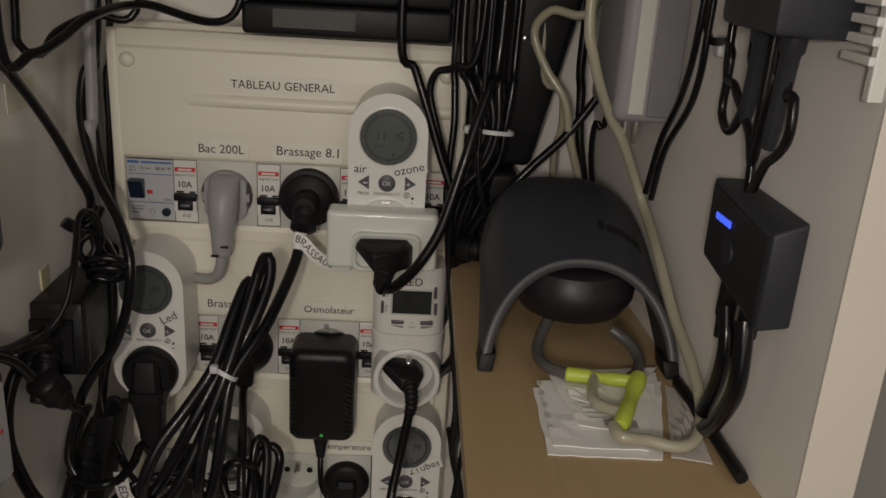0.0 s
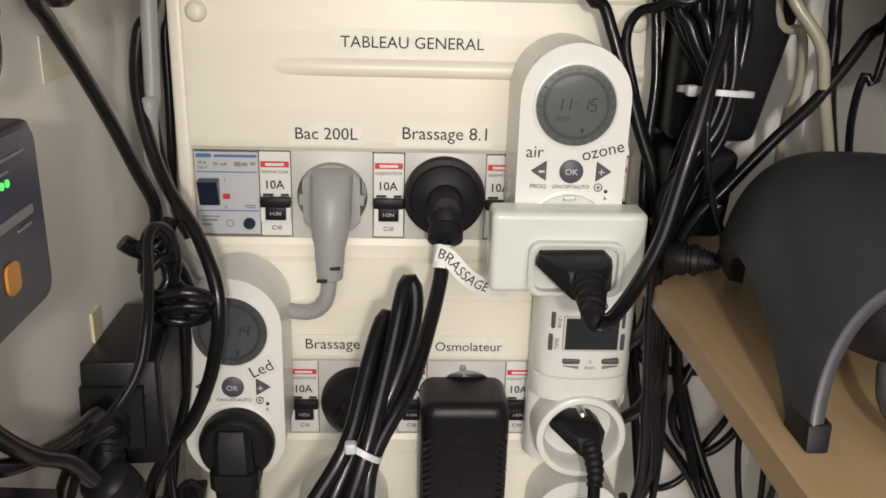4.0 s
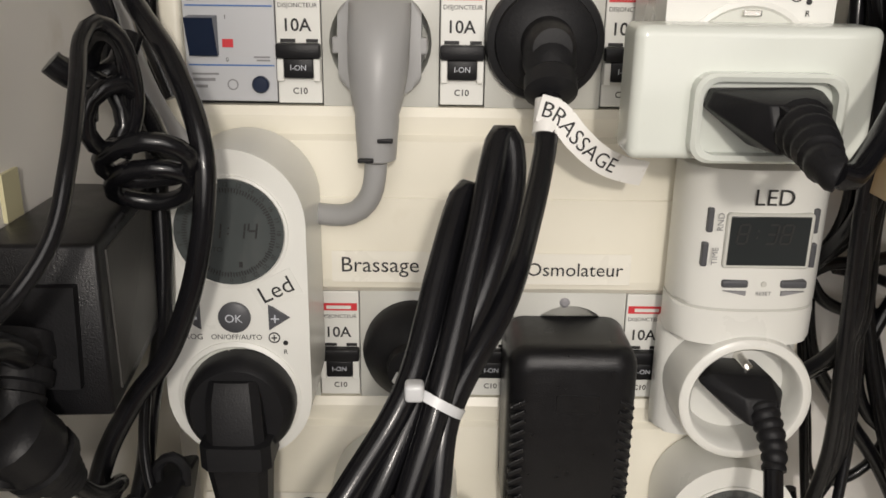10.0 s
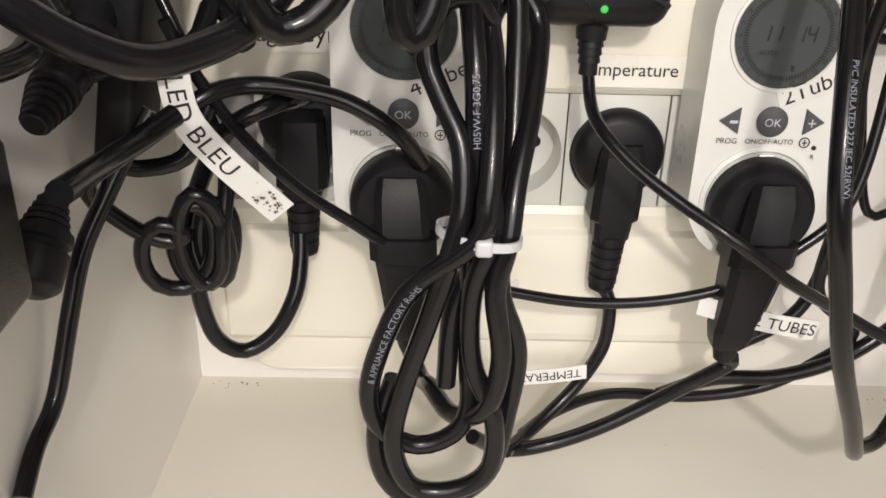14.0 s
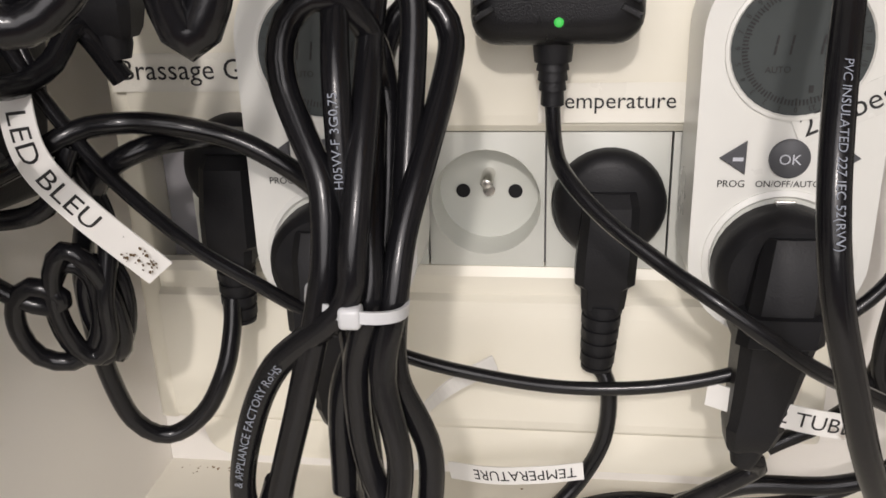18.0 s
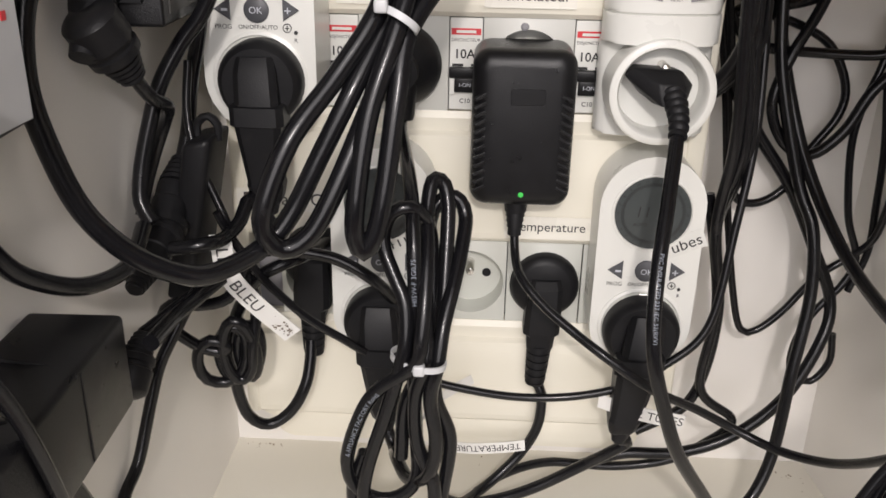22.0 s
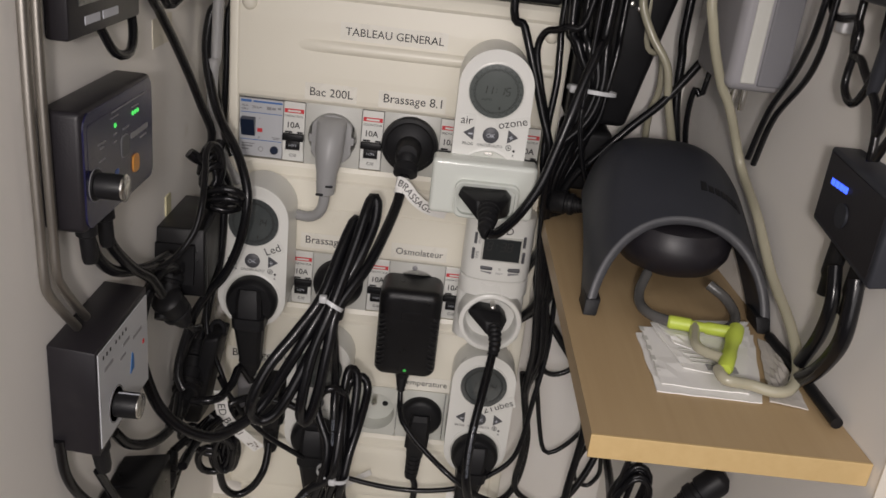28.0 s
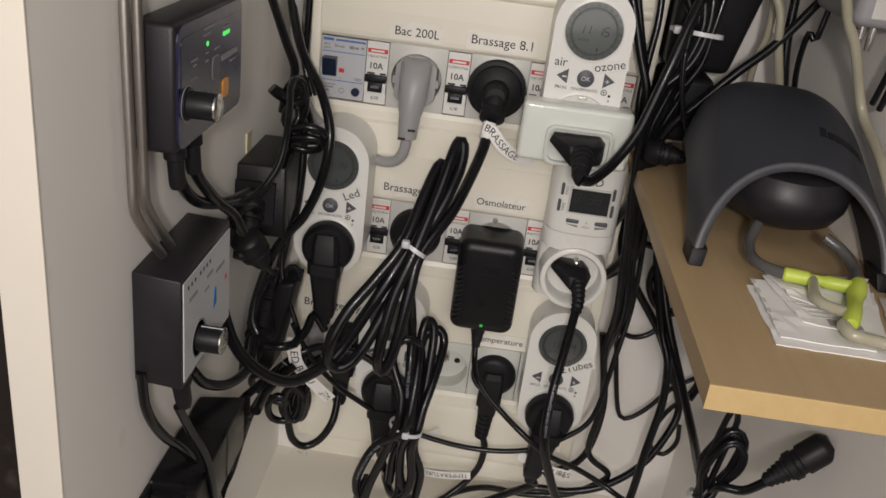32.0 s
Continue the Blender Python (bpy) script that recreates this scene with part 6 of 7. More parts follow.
lower = cable("bundle_cable", "thick black cable of a tied bundle", 0.0034, [(0.0900, -0.020, 0.211), (0.0910, -0.032, 0.206), (0.0945, -0.050, 0.202), (0.0985, -0.074, 0.198), (0.1015, -0.092, 0.190), (0.103, -0.102, 0.178), (0.104, -0.107, 0.165), (0.105, -0.110, 0.139), (0.104, -0.110, 0.122), (0.105, -0.104, 0.078), (0.106, -0.106, 0.058), (0.101, -0.108, 0.048), (0.089, -0.108, 0.043), (0.077, -0.110, 0.051), (0.073, -0.112, 0.067), (0.078, -0.115, 0.089), (0.087, -0.116, 0.108), (0.105, -0.119, 0.125), (0.108, -0.118, 0.139), (0.109, -0.110, 0.156), (0.109, -0.098, 0.172), (0.108, -0.086, 0.183), (0.109, -0.079, 0.194), (0.111, -0.076, 0.197), (0.115, -0.075, 0.194), (0.117, -0.078, 0.185), (0.117, -0.086, 0.168), (0.116, -0.098, 0.141), (0.114, -0.105, 0.120), (0.114, -0.108, 0.102), (0.121, -0.105, 0.079), (0.119, -0.104, 0.053), (0.114, -0.104, 0.029), (0.101, -0.104, 0.016), (0.090, -0.104, 0.014), (0.078, -0.106, 0.027), (0.075, -0.108, 0.049), (0.081, -0.108, 0.070)], CABLE)
cable("cable", "black cable crossing the lower board", 0.0031, [(-0.013, -0.122, 0.137), (0.0085, -0.083, 0.147), (0.021, -0.074, 0.154), (0.031, -0.067, 0.155), (0.045, -0.065, 0.154), (0.063, -0.062, 0.149), (0.080, -0.060, 0.138), (0.089, -0.050, 0.123)], CABLE)
cable("cable", "thin black cable sagging over the lower board", 0.0022, [(0.010, -0.078, 0.178), (0.014, -0.076, 0.167), (0.020, -0.074, 0.155), (0.029, -0.071, 0.140), (0.046, -0.065, 0.119), (0.064, -0.060, 0.104), (0.077, -0.055, 0.093), (0.104, -0.050, 0.077), (0.132, -0.048, 0.069), (0.159, -0.046, 0.065), (0.186, -0.046, 0.067), (0.211, -0.046, 0.074), (0.231, -0.044, 0.086), (0.253, -0.040, 0.109), (0.262, -0.030, 0.160), (0.268, -0.020, 0.210), (0.266, -0.012, 0.280), (0.262, -0.015, 0.345)], CABLE)
cable("cable", "thin black adapter cable sagging to the side", 0.0024, [(0.150, -0.025, 0.152), (0.151, -0.033, 0.141), (0.154, -0.045, 0.135), (0.165, -0.055, 0.125), (0.181, -0.065, 0.115), (0.198, -0.075, 0.106), (0.219, -0.075, 0.091), (0.247, -0.062, 0.072), (0.268, -0.060, 0.060), (0.288, -0.072, 0.056), (0.304, -0.098, 0.068), (0.311, -0.132, 0.096), (0.309, -0.166, 0.132), (0.305, -0.184, 0.154)], CABLE)
hanging = cable("cable", "thick black cable hanging from the cylindrical timer", 0.0034, [(0.2188, -0.0650, 0.2175), (0.2170, -0.0730, 0.2095), (0.2125, -0.0910, 0.1910), (0.2085, -0.1060, 0.1720), (0.2068, -0.1170, 0.1500), (0.2085, -0.1210, 0.1320), (0.2140, -0.1190, 0.1130), (0.2265, -0.1090, 0.0790), (0.2470, -0.0890, 0.0410), (0.2620, -0.0710, 0.0140), (0.272, -0.055, 0.003), (0.288, -0.045, 0.002), (0.300, -0.036, 0.028), (0.306, -0.026, 0.076), (0.312, -0.016, 0.117), (0.310, -0.008, 0.152), (0.301, 0.002, 0.177), (0.286, 0.012, 0.234), (0.281, 0.018, 0.285)], CABLE)
cable("cable", "black cable lying on the cabinet bottom", 0.0032, [(0.211, -0.049, 0.043), (0.217, -0.045, 0.038), (0.193, -0.040, 0.017), (0.168, -0.040, 0.001), (0.145, -0.040, -0.009), (0.126, -0.045, -0.008), (0.111, -0.060, 0.010)], CABLE)
cable("cable", "black cable lying on the cabinet bottom", 0.003, [(0.167, -0.014, 0.056), (0.171, -0.016, 0.049), (0.170, -0.018, 0.029), (0.161, -0.018, 0.009), (0.147, -0.025, -0.004), (0.135, -0.035, -0.009), (0.126, -0.050, -0.005)], CABLE)
cable("cable", "black cable along the foot of the board", 0.0028, [(0.135, -0.030, -0.012), (0.152, -0.020, -0.005), (0.179, -0.008, -0.004), (0.218, -0.005, -0.007), (0.250, -0.005, -0.001), (0.270, -0.008, 0.014), (0.283, -0.012, 0.034), (0.261, -0.015, 0.057), (0.263, -0.015, 0.110), (0.252, -0.010, 0.172)], CABLE)
cable("cable", "black cable looping below the led plug", 0.0033, [(0.040, -0.024, 0.083), (0.040, -0.028, 0.073), (0.038, -0.034, 0.060), (0.030, -0.038, 0.045), (0.018, -0.042, 0.038), (0.008, -0.046, 0.046), (0.004, -0.050, 0.067), (0.005, -0.055, 0.090), (0.007, -0.058, 0.107), (0.015, -0.064, 0.126), (0.025, -0.068, 0.141), (0.038, -0.066, 0.148), (0.046, -0.052, 0.147), (0.048, -0.020, 0.140), (0.052, -0.004, 0.136)], CABLE)
cable("cable", "black cable from the led timer plug", 0.0033, [(0.031, -0.060, 0.166), (0.023, -0.065, 0.181), (0.020, -0.075, 0.173), (0.016, -0.085, 0.169), (0.014, -0.095, 0.170), (0.007, -0.100, 0.170), (-0.005, -0.100, 0.168)], CABLE)
cable("cable", "thin black cable beside the led timer", 0.002, [(-0.003, -0.060, 0.244), (-0.004, -0.065, 0.222), (0.000, -0.070, 0.203), (0.007, -0.072, 0.186), (0.013, -0.075, 0.173), (0.015, -0.075, 0.165)], CABLE)
cable("cable", "black cable under the knob controller", 0.0028, [(-0.020, -0.285, 0.260), (-0.020, -0.280, 0.234), (-0.016, -0.270, 0.211), (-0.010, -0.250, 0.185), (-0.006, -0.220, 0.141), (-0.005, -0.200, 0.101), (-0.007, -0.180, 0.053)], CABLE)
cable("cable", "black cable under the knob controller", 0.0025, [(-0.007, -0.270, 0.231), (-0.004, -0.260, 0.209), (0.001, -0.250, 0.185), (0.003, -0.240, 0.155), (-0.001, -0.220, 0.105)], CABLE)
cable("cable", "black cable behind the knob controller", 0.0034, [(-0.019, -0.215, 0.217), (-0.014, -0.205, 0.202), (-0.007, -0.180, 0.187), (-0.003, -0.150, 0.182), (-0.008, -0.120, 0.186)], CABLE)
cable("cable", "black cable from the upper controller", 0.0034, [(-0.020, -0.235, 0.354), (-0.020, -0.225, 0.338), (-0.016, -0.210, 0.324), (-0.009, -0.180, 0.314), (-0.006, -0.150, 0.309)], CABLE)
cable("cable", "black cable from the upper controller", 0.0034, [(-0.016, -0.225, 0.360), (-0.016, -0.215, 0.342), (-0.011, -0.200, 0.323), (-0.007, -0.180, 0.307), (-0.005, -0.165, 0.289)], CABLE)
cable("cable", "thick black cable running down beside the board", 0.0034, [(0.000, -0.016, 0.635), (-0.004, -0.020, 0.475), (-0.013, -0.025, 0.444), (-0.013, -0.035, 0.416), (-0.001, -0.050, 0.381), (0.019, -0.070, 0.357), (0.030, -0.085, 0.332), (0.0265, -0.088, 0.300), (0.0160, -0.088, 0.272), (0.0050, -0.090, 0.257), (-0.0040, -0.094, 0.241), (-0.0085, -0.098, 0.226), (-0.0130, -0.103, 0.205), (-0.0130, -0.107, 0.192), (-0.0080, -0.110, 0.184)], CABLE)
cable("grey_cable", "grey cable running down beside the board", 0.0040, [(-0.003, -0.020, 0.635), (-0.007, -0.030, 0.430), (-0.0075, -0.036, 0.414), (-0.0085, -0.036, 0.391), (-0.0070, -0.036, 0.364), (0.0020, -0.034, 0.336), (0.0110, -0.030, 0.3225), (0.0210, -0.016, 0.312)], CABLEGREY)
cable("cable", "black cable hanging along the side board", 0.0031, [(-0.008, -0.146, 0.635), (-0.012, -0.150, 0.635), (-0.016, -0.145, 0.530), (-0.020, -0.131, 0.474), (-0.020, -0.115, 0.457), (-0.018, -0.095, 0.437), (-0.014, -0.075, 0.411), (-0.008, -0.065, 0.387), (-0.002, -0.060, 0.367), (-0.005, -0.060, 0.350)], CABLE)
cable("cable", "thin black cable beside the board", 0.0024, [(-0.000, 0.009, 0.635), (-0.004, 0.005, 0.469), (-0.008, 0.004, 0.441), (-0.008, 0.002, 0.407), (-0.009, 0.000, 0.361), (-0.009, 0.000, 0.312), (-0.011, -0.004, 0.266)], CABLE)
cable("cable", "thin black cable beside the board", 0.0028, [(-0.008, 0.004, 0.635), (-0.012, 0.000, 0.469), (-0.014, -0.004, 0.442), (-0.014, -0.010, 0.403), (-0.007, -0.015, 0.365), (0.003, -0.020, 0.339)], CABLE)
cable("cable", "black cable across the top of the cabinet", 0.0026, [(-0.017, -0.096, 0.635), (-0.021, -0.100, 0.498), (-0.021, -0.100, 0.473), (-0.011, -0.095, 0.467), (-0.007, -0.080, 0.478), (0.008, -0.060, 0.488), (0.035, -0.050, 0.498), (0.038, -0.046, 0.635)], CABLE)
cable("cable", "black cable across the top of the cabinet", 0.0028, [(0.000, -0.156, 0.635), (-0.004, -0.160, 0.482), (0.004, -0.140, 0.474), (0.012, -0.120, 0.480), (0.022, -0.100, 0.491), (0.039, -0.060, 0.496), (0.093, -0.030, 0.495), (0.096, -0.026, 0.635)], CABLE)
cable("cable", "black cable rising from the corner connector", 0.0034, [(0.003, -0.045, 0.326), (0.004, -0.050, 0.290), (0.002, -0.054, 0.260), (-0.004, -0.054, 0.235), (-0.008, -0.054, 0.211), (-0.0110, -0.0570, 0.1970)], CABLE)
cable("cable", "black cable tangled above the power brick", 0.0027, [(-0.011, -0.080, 0.358), (-0.001, -0.085, 0.355), (0.006, -0.085, 0.351), (0.008, -0.085, 0.341), (0.004, -0.090, 0.335), (0.001, -0.095, 0.341), (0.003, -0.095, 0.350), (0.010, -0.090, 0.354), (0.013, -0.080, 0.345), (0.014, -0.070, 0.332)], CABLE)
cable("coiled_cable", "small coil of black cable over the power brick", 0.0028, [(0.014, -0.094, 0.338), (0.004, -0.091, 0.335), (0.001, -0.086, 0.329), (0.006, -0.083, 0.325), (0.016, -0.082, 0.325), (0.025, -0.085, 0.328), (0.027, -0.090, 0.334), (0.021, -0.093, 0.338), (0.012, -0.094, 0.338), (0.003, -0.090, 0.333)], CABLE)
cable("coiled_cable", "small coil of black cable over the power brick", 0.0028, [(0.009, -0.087, 0.329), (0.004, -0.085, 0.326), (0.001, -0.080, 0.320), (0.006, -0.077, 0.317), (0.015, -0.076, 0.316), (0.023, -0.079, 0.320), (0.025, -0.084, 0.326), (0.020, -0.087, 0.329), (0.011, -0.088, 0.329), (0.003, -0.084, 0.325)], CABLE)
cable("cable", "black cable looping behind the power brick", 0.0028, [(0.020, -0.060, 0.322), (0.014, -0.070, 0.330), (0.010, -0.080, 0.339), (0.011, -0.086, 0.353), (0.011, -0.090, 0.365), (0.005, -0.088, 0.367), (-0.002, -0.080, 0.358), (-0.006, -0.075, 0.341)], CABLE)
cable("cable", "black cable running down over the power brick", 0.0022, [(0.007, -0.085, 0.332), (0.012, -0.085, 0.345), (0.013, -0.088, 0.357), (0.012, -0.093, 0.367), (0.008, -0.098, 0.371), (0.007, -0.107, 0.367), (0.010, -0.120, 0.357), (0.012, -0.135, 0.342), (0.010, -0.145, 0.326), (0.003, -0.155, 0.314), (-0.003, -0.165, 0.310), (-0.008, -0.175, 0.311)], CABLE)
cable("cable", "black stub cable beside the power brick", 0.0038, [(-0.011, -0.085, 0.359), (-0.007, -0.083, 0.355), (-0.002, -0.080, 0.353), (0.005, -0.076, 0.357), (0.007, -0.070, 0.365)], CABLE)
cable("cable", "black cable below the power brick", 0.0028, [(-0.0020, -0.1265, 0.2500), (0.0010, -0.1180, 0.2400), (0.0010, -0.1020, 0.2330), (-0.0050, -0.0900, 0.2240), (-0.0120, -0.0870, 0.2090), (-0.0170, -0.0900, 0.1930), (-0.0180, -0.0960, 0.1820)], CABLE)
loops = [(0.020, -0.074, 0.150), (0.012, -0.078, 0.134)]
turns = ((-0.0095, -0.079, 0.1225, 0.0105, 0.0100), (0.0010, -0.072, 0.0945, 0.0088, 0.0140), (0.0100, -0.067, 0.0970, 0.0080, 0.0170), (0.0165, -0.062, 0.0960, 0.0065, 0.0165), (0.0125, -0.071, 0.1010, 0.0072, 0.0185))
for u in range(8 * len(turns)):
    k, a = divmod(u, 8)
    p, q, w = turns[k], turns[min(k + 1, len(turns) - 1)], max(0, a - 4) / 4
    cx, cy, cz, rx, rz = [m + (n - m) * w for m, n in zip(p, q)]
    a = 0.9 + a * math.pi / 4
    loops.append((cx + rx * math.cos(a), cy + 0.003 * math.cos(a + 1.0), cz + rz * math.sin(a)))
cable("coiled_cable", "small loose hank of black cable in the corner", 0.0030, loops + [(0.022, -0.066, 0.125), (0.018, -0.070, 0.146)], CABLE)
cable("cable", "black cable going down in the corner", 0.0028, [(0.010, -0.100, 0.156), (0.002, -0.105, 0.143), (-0.004, -0.110, 0.131), (-0.010, -0.115, 0.118), (-0.014, -0.120, 0.102), (-0.019, -0.130, 0.076), (-0.021, -0.143, 0.068), (-0.021, -0.156, 0.060)], CABLE)
cable("cable", "black cable in the corner", 0.0034, [(0.006, -0.160, 0.154), (0.005, -0.130, 0.150), (0.010, -0.110, 0.151), (0.017, -0.100, 0.155)], CABLE)
cable("hanging_cable", "black cable of the hanging bundle beside the board", 0.0028, [(0.245, -0.020, 0.635), (0.241, -0.024, 0.482), (0.248, -0.030, 0.453), (0.263, -0.033, 0.427), (0.256, -0.034, 0.401), (0.250, -0.034, 0.375), (0.245, -0.034, 0.344), (0.248, -0.027, 0.299), (0.2420, -0.0100, 0.268), (0.2320, -0.0040, 0.240), (0.2260, -0.0040, 0.205)], CABLE)
cable("hanging_cable", "black cable of the hanging bundle beside the board", 0.003, [(0.246, -0.034, 0.635), (0.242, -0.038, 0.482), (0.249, -0.044, 0.454), (0.260, -0.047, 0.429), (0.255, -0.048, 0.404), (0.255, -0.048, 0.379), (0.247, -0.048, 0.349), (0.249, -0.039, 0.305), (0.254, -0.033, 0.254), (0.261, -0.027, 0.202), (0.256, -0.017, 0.156), (0.265, -0.012, 0.109), (0.264, -0.010, 0.068), (0.254, -0.012, 0.042), (0.227, -0.015, 0.026)], CABLE)
cable("hanging_cable", "black cable of the hanging bundle beside the board", 0.0024, [(0.255, -0.023, 0.635), (0.251, -0.027, 0.482), (0.254, -0.033, 0.454), (0.266, -0.036, 0.427), (0.257, -0.037, 0.402), (0.265, -0.037, 0.376), (0.257, -0.037, 0.345), (0.259, -0.029, 0.300), (0.261, -0.025, 0.249), (0.240, -0.005, 0.214), (0.230, -0.004, 0.185), (0.222, -0.004, 0.150)], CABLE)
cable("hanging_cable", "black cable of the hanging bundle beside the board", 0.003, [(0.255, -0.036, 0.635), (0.251, -0.040, 0.482), (0.256, -0.046, 0.455), (0.263, -0.049, 0.429), (0.259, -0.050, 0.405), (0.252, -0.050, 0.379), (0.245, -0.050, 0.350), (0.246, -0.042, 0.306), (0.2420, -0.0100, 0.268), (0.2320, -0.0040, 0.240), (0.2260, -0.0040, 0.205)], CABLE)
cable("hanging_cable", "black cable of the hanging bundle beside the board", 0.003, [(0.264, -0.026, 0.635), (0.260, -0.030, 0.482), (0.262, -0.035, 0.454), (0.269, -0.038, 0.428), (0.263, -0.039, 0.403), (0.263, -0.039, 0.376), (0.255, -0.039, 0.346), (0.256, -0.032, 0.301), (0.259, -0.027, 0.250), (0.265, -0.022, 0.198), (0.257, -0.014, 0.155), (0.265, -0.012, 0.109), (0.264, -0.010, 0.068), (0.254, -0.012, 0.042), (0.227, -0.015, 0.026)], CABLE)
cable("hanging_cable", "black cable of the hanging bundle beside the board", 0.0032, [(0.264, -0.039, 0.635), (0.260, -0.043, 0.483), (0.261, -0.049, 0.455), (0.265, -0.052, 0.430), (0.259, -0.053, 0.405), (0.247, -0.053, 0.380), (0.242, -0.053, 0.351), (0.246, -0.044, 0.307), (0.251, -0.037, 0.256), (0.239, -0.005, 0.214), (0.230, -0.004, 0.185), (0.222, -0.004, 0.150)], CABLE)
cable("hanging_cable", "black cable of the hanging bundle beside the board", 0.0024, [(0.273, -0.028, 0.635), (0.269, -0.032, 0.483), (0.271, -0.038, 0.454), (0.271, -0.041, 0.428), (0.269, -0.042, 0.403), (0.262, -0.042, 0.377), (0.252, -0.042, 0.347), (0.253, -0.034, 0.302), (0.2420, -0.0100, 0.268), (0.2320, -0.0040, 0.240), (0.2260, -0.0040, 0.205)], CABLE)
cable("hanging_cable", "black cable of the hanging bundle beside the board", 0.003, [(0.273, -0.042, 0.635), (0.269, -0.046, 0.483), (0.267, -0.052, 0.456), (0.268, -0.055, 0.430), (0.262, -0.056, 0.406), (0.243, -0.056, 0.381), (0.240, -0.056, 0.352), (0.244, -0.047, 0.308), (0.250, -0.039, 0.257), (0.255, -0.032, 0.205), (0.255, -0.021, 0.158), (0.265, -0.012, 0.109), (0.264, -0.010, 0.068), (0.254, -0.012, 0.042), (0.227, -0.015, 0.026)], CABLE)
cable("hanging_cable", "black cable of the hanging bundle beside the board", 0.0026, [(0.282, -0.031, 0.635), (0.278, -0.035, 0.483), (0.277, -0.041, 0.455), (0.274, -0.044, 0.429), (0.271, -0.045, 0.404), (0.258, -0.045, 0.378), (0.250, -0.045, 0.348), (0.251, -0.037, 0.304), (0.256, -0.031, 0.252), (0.237, -0.005, 0.214), (0.230, -0.004, 0.185), (0.222, -0.004, 0.150)], CABLE)
cable("cable", "thin black cable hanging to the round connector", 0.0018, [(0.260, -0.058, 0.635), (0.256, -0.062, 0.436), (0.255, -0.064, 0.416), (0.257, -0.065, 0.397), (0.263, -0.066, 0.373), (0.270, -0.066, 0.357), (0.270, -0.062, 0.344)], CABLE)
cable("cable", "black cable in front of the board corner", 0.0031, [(0.205, -0.026, 0.635), (0.201, -0.030, 0.483), (0.211, -0.028, 0.461), (0.221, -0.032, 0.434), (0.231, -0.036, 0.405), (0.240, -0.040, 0.381), (0.246, -0.042, 0.353), (0.246, -0.045, 0.326)], CABLE)
cable("cable", "black cable in front of the board corner", 0.0026, [(0.257, -0.046, 0.635), (0.253, -0.050, 0.485), (0.237, -0.045, 0.466), (0.226, -0.032, 0.460), (0.222, -0.030, 0.446), (0.228, -0.032, 0.422), (0.237, -0.036, 0.392), (0.243, -0.040, 0.363)], CABLE)
cable("cable", "black cable from the flat plug rising to the bundle", 0.0035, [(0.1975, -0.122, 0.3385), (0.203, -0.119, 0.3368), (0.211, -0.110, 0.3400), (0.2205, -0.100, 0.3480), (0.232, -0.090, 0.366), (0.2405, -0.081, 0.391), (0.247, -0.076, 0.414), (0.252, -0.070, 0.432), (0.260, -0.060, 0.456), (0.266, -0.050, 0.481), (0.269, -0.046, 0.635)], CABLE)
cable("cable", "black cable in front of the board edge", 0.0026, [(0.242, -0.016, 0.635), (0.238, -0.020, 0.479), (0.239, -0.022, 0.449), (0.240, -0.026, 0.425), (0.238, -0.030, 0.394), (0.238, -0.034, 0.366), (0.244, -0.034, 0.338)], CABLE)
cable("cable", "black cable crossing behind the air pump", 0.003, [(0.353, -0.036, 0.635), (0.349, -0.040, 0.480), (0.334, -0.043, 0.451), (0.315, -0.046, 0.424), (0.294, -0.050, 0.403), (0.274, -0.052, 0.380), (0.258, -0.050, 0.359), (0.251, -0.045, 0.333)], CABLE)
cable("cable", "black cable behind the air pump", 0.0032, [(0.327, -0.026, 0.635), (0.323, -0.030, 0.484), (0.325, -0.030, 0.452), (0.327, -0.032, 0.422), (0.333, -0.034, 0.391), (0.342, -0.034, 0.355)], CABLE)
cable("cable", "thin black cable behind the air pump", 0.002, [(0.345, -0.046, 0.635), (0.341, -0.050, 0.448), (0.334, -0.048, 0.435), (0.334, -0.044, 0.413), (0.339, -0.040, 0.387), (0.346, -0.036, 0.355)], CABLE)
cable("air_tube", "yellowed air tube looping behind the pump", 0.003, [(0.330, -0.046, 0.635), (0.326, -0.050, 0.515), (0.298, -0.040, 0.505), (0.289, -0.035, 0.490), (0.298, -0.040, 0.468), (0.312, -0.045, 0.448), (0.318, -0.045, 0.423), (0.328, -0.040, 0.393), (0.338, -0.035, 0.357)], TUBE)
cable("air_tube", "yellowed air tube hanging from the grey power supply", 0.003, [(0.307, -0.146, 0.635), (0.303, -0.150, 0.521), (0.308, -0.150, 0.489), (0.322, -0.140, 0.458), (0.333, -0.135, 0.441), (0.350, -0.130, 0.405), (0.351, -0.174, 0.388), (0.354, -0.208, 0.366), (0.357, -0.240, 0.352), (0.357, -0.262, 0.340), (0.350, -0.278, 0.334), (0.340, -0.283, 0.333), (0.328, -0.280, 0.334), (0.314, -0.283, 0.337), (0.313, -0.273, 0.337)], TUBE)
cable("air_tube", "pale air tube behind the pump", 0.0026, [(0.302, -0.016, 0.635), (0.298, -0.020, 0.472), (0.313, -0.020, 0.451), (0.316, -0.020, 0.426), (0.313, -0.018, 0.408), (0.315, -0.014, 0.383), (0.324, -0.010, 0.347)], TUBE)
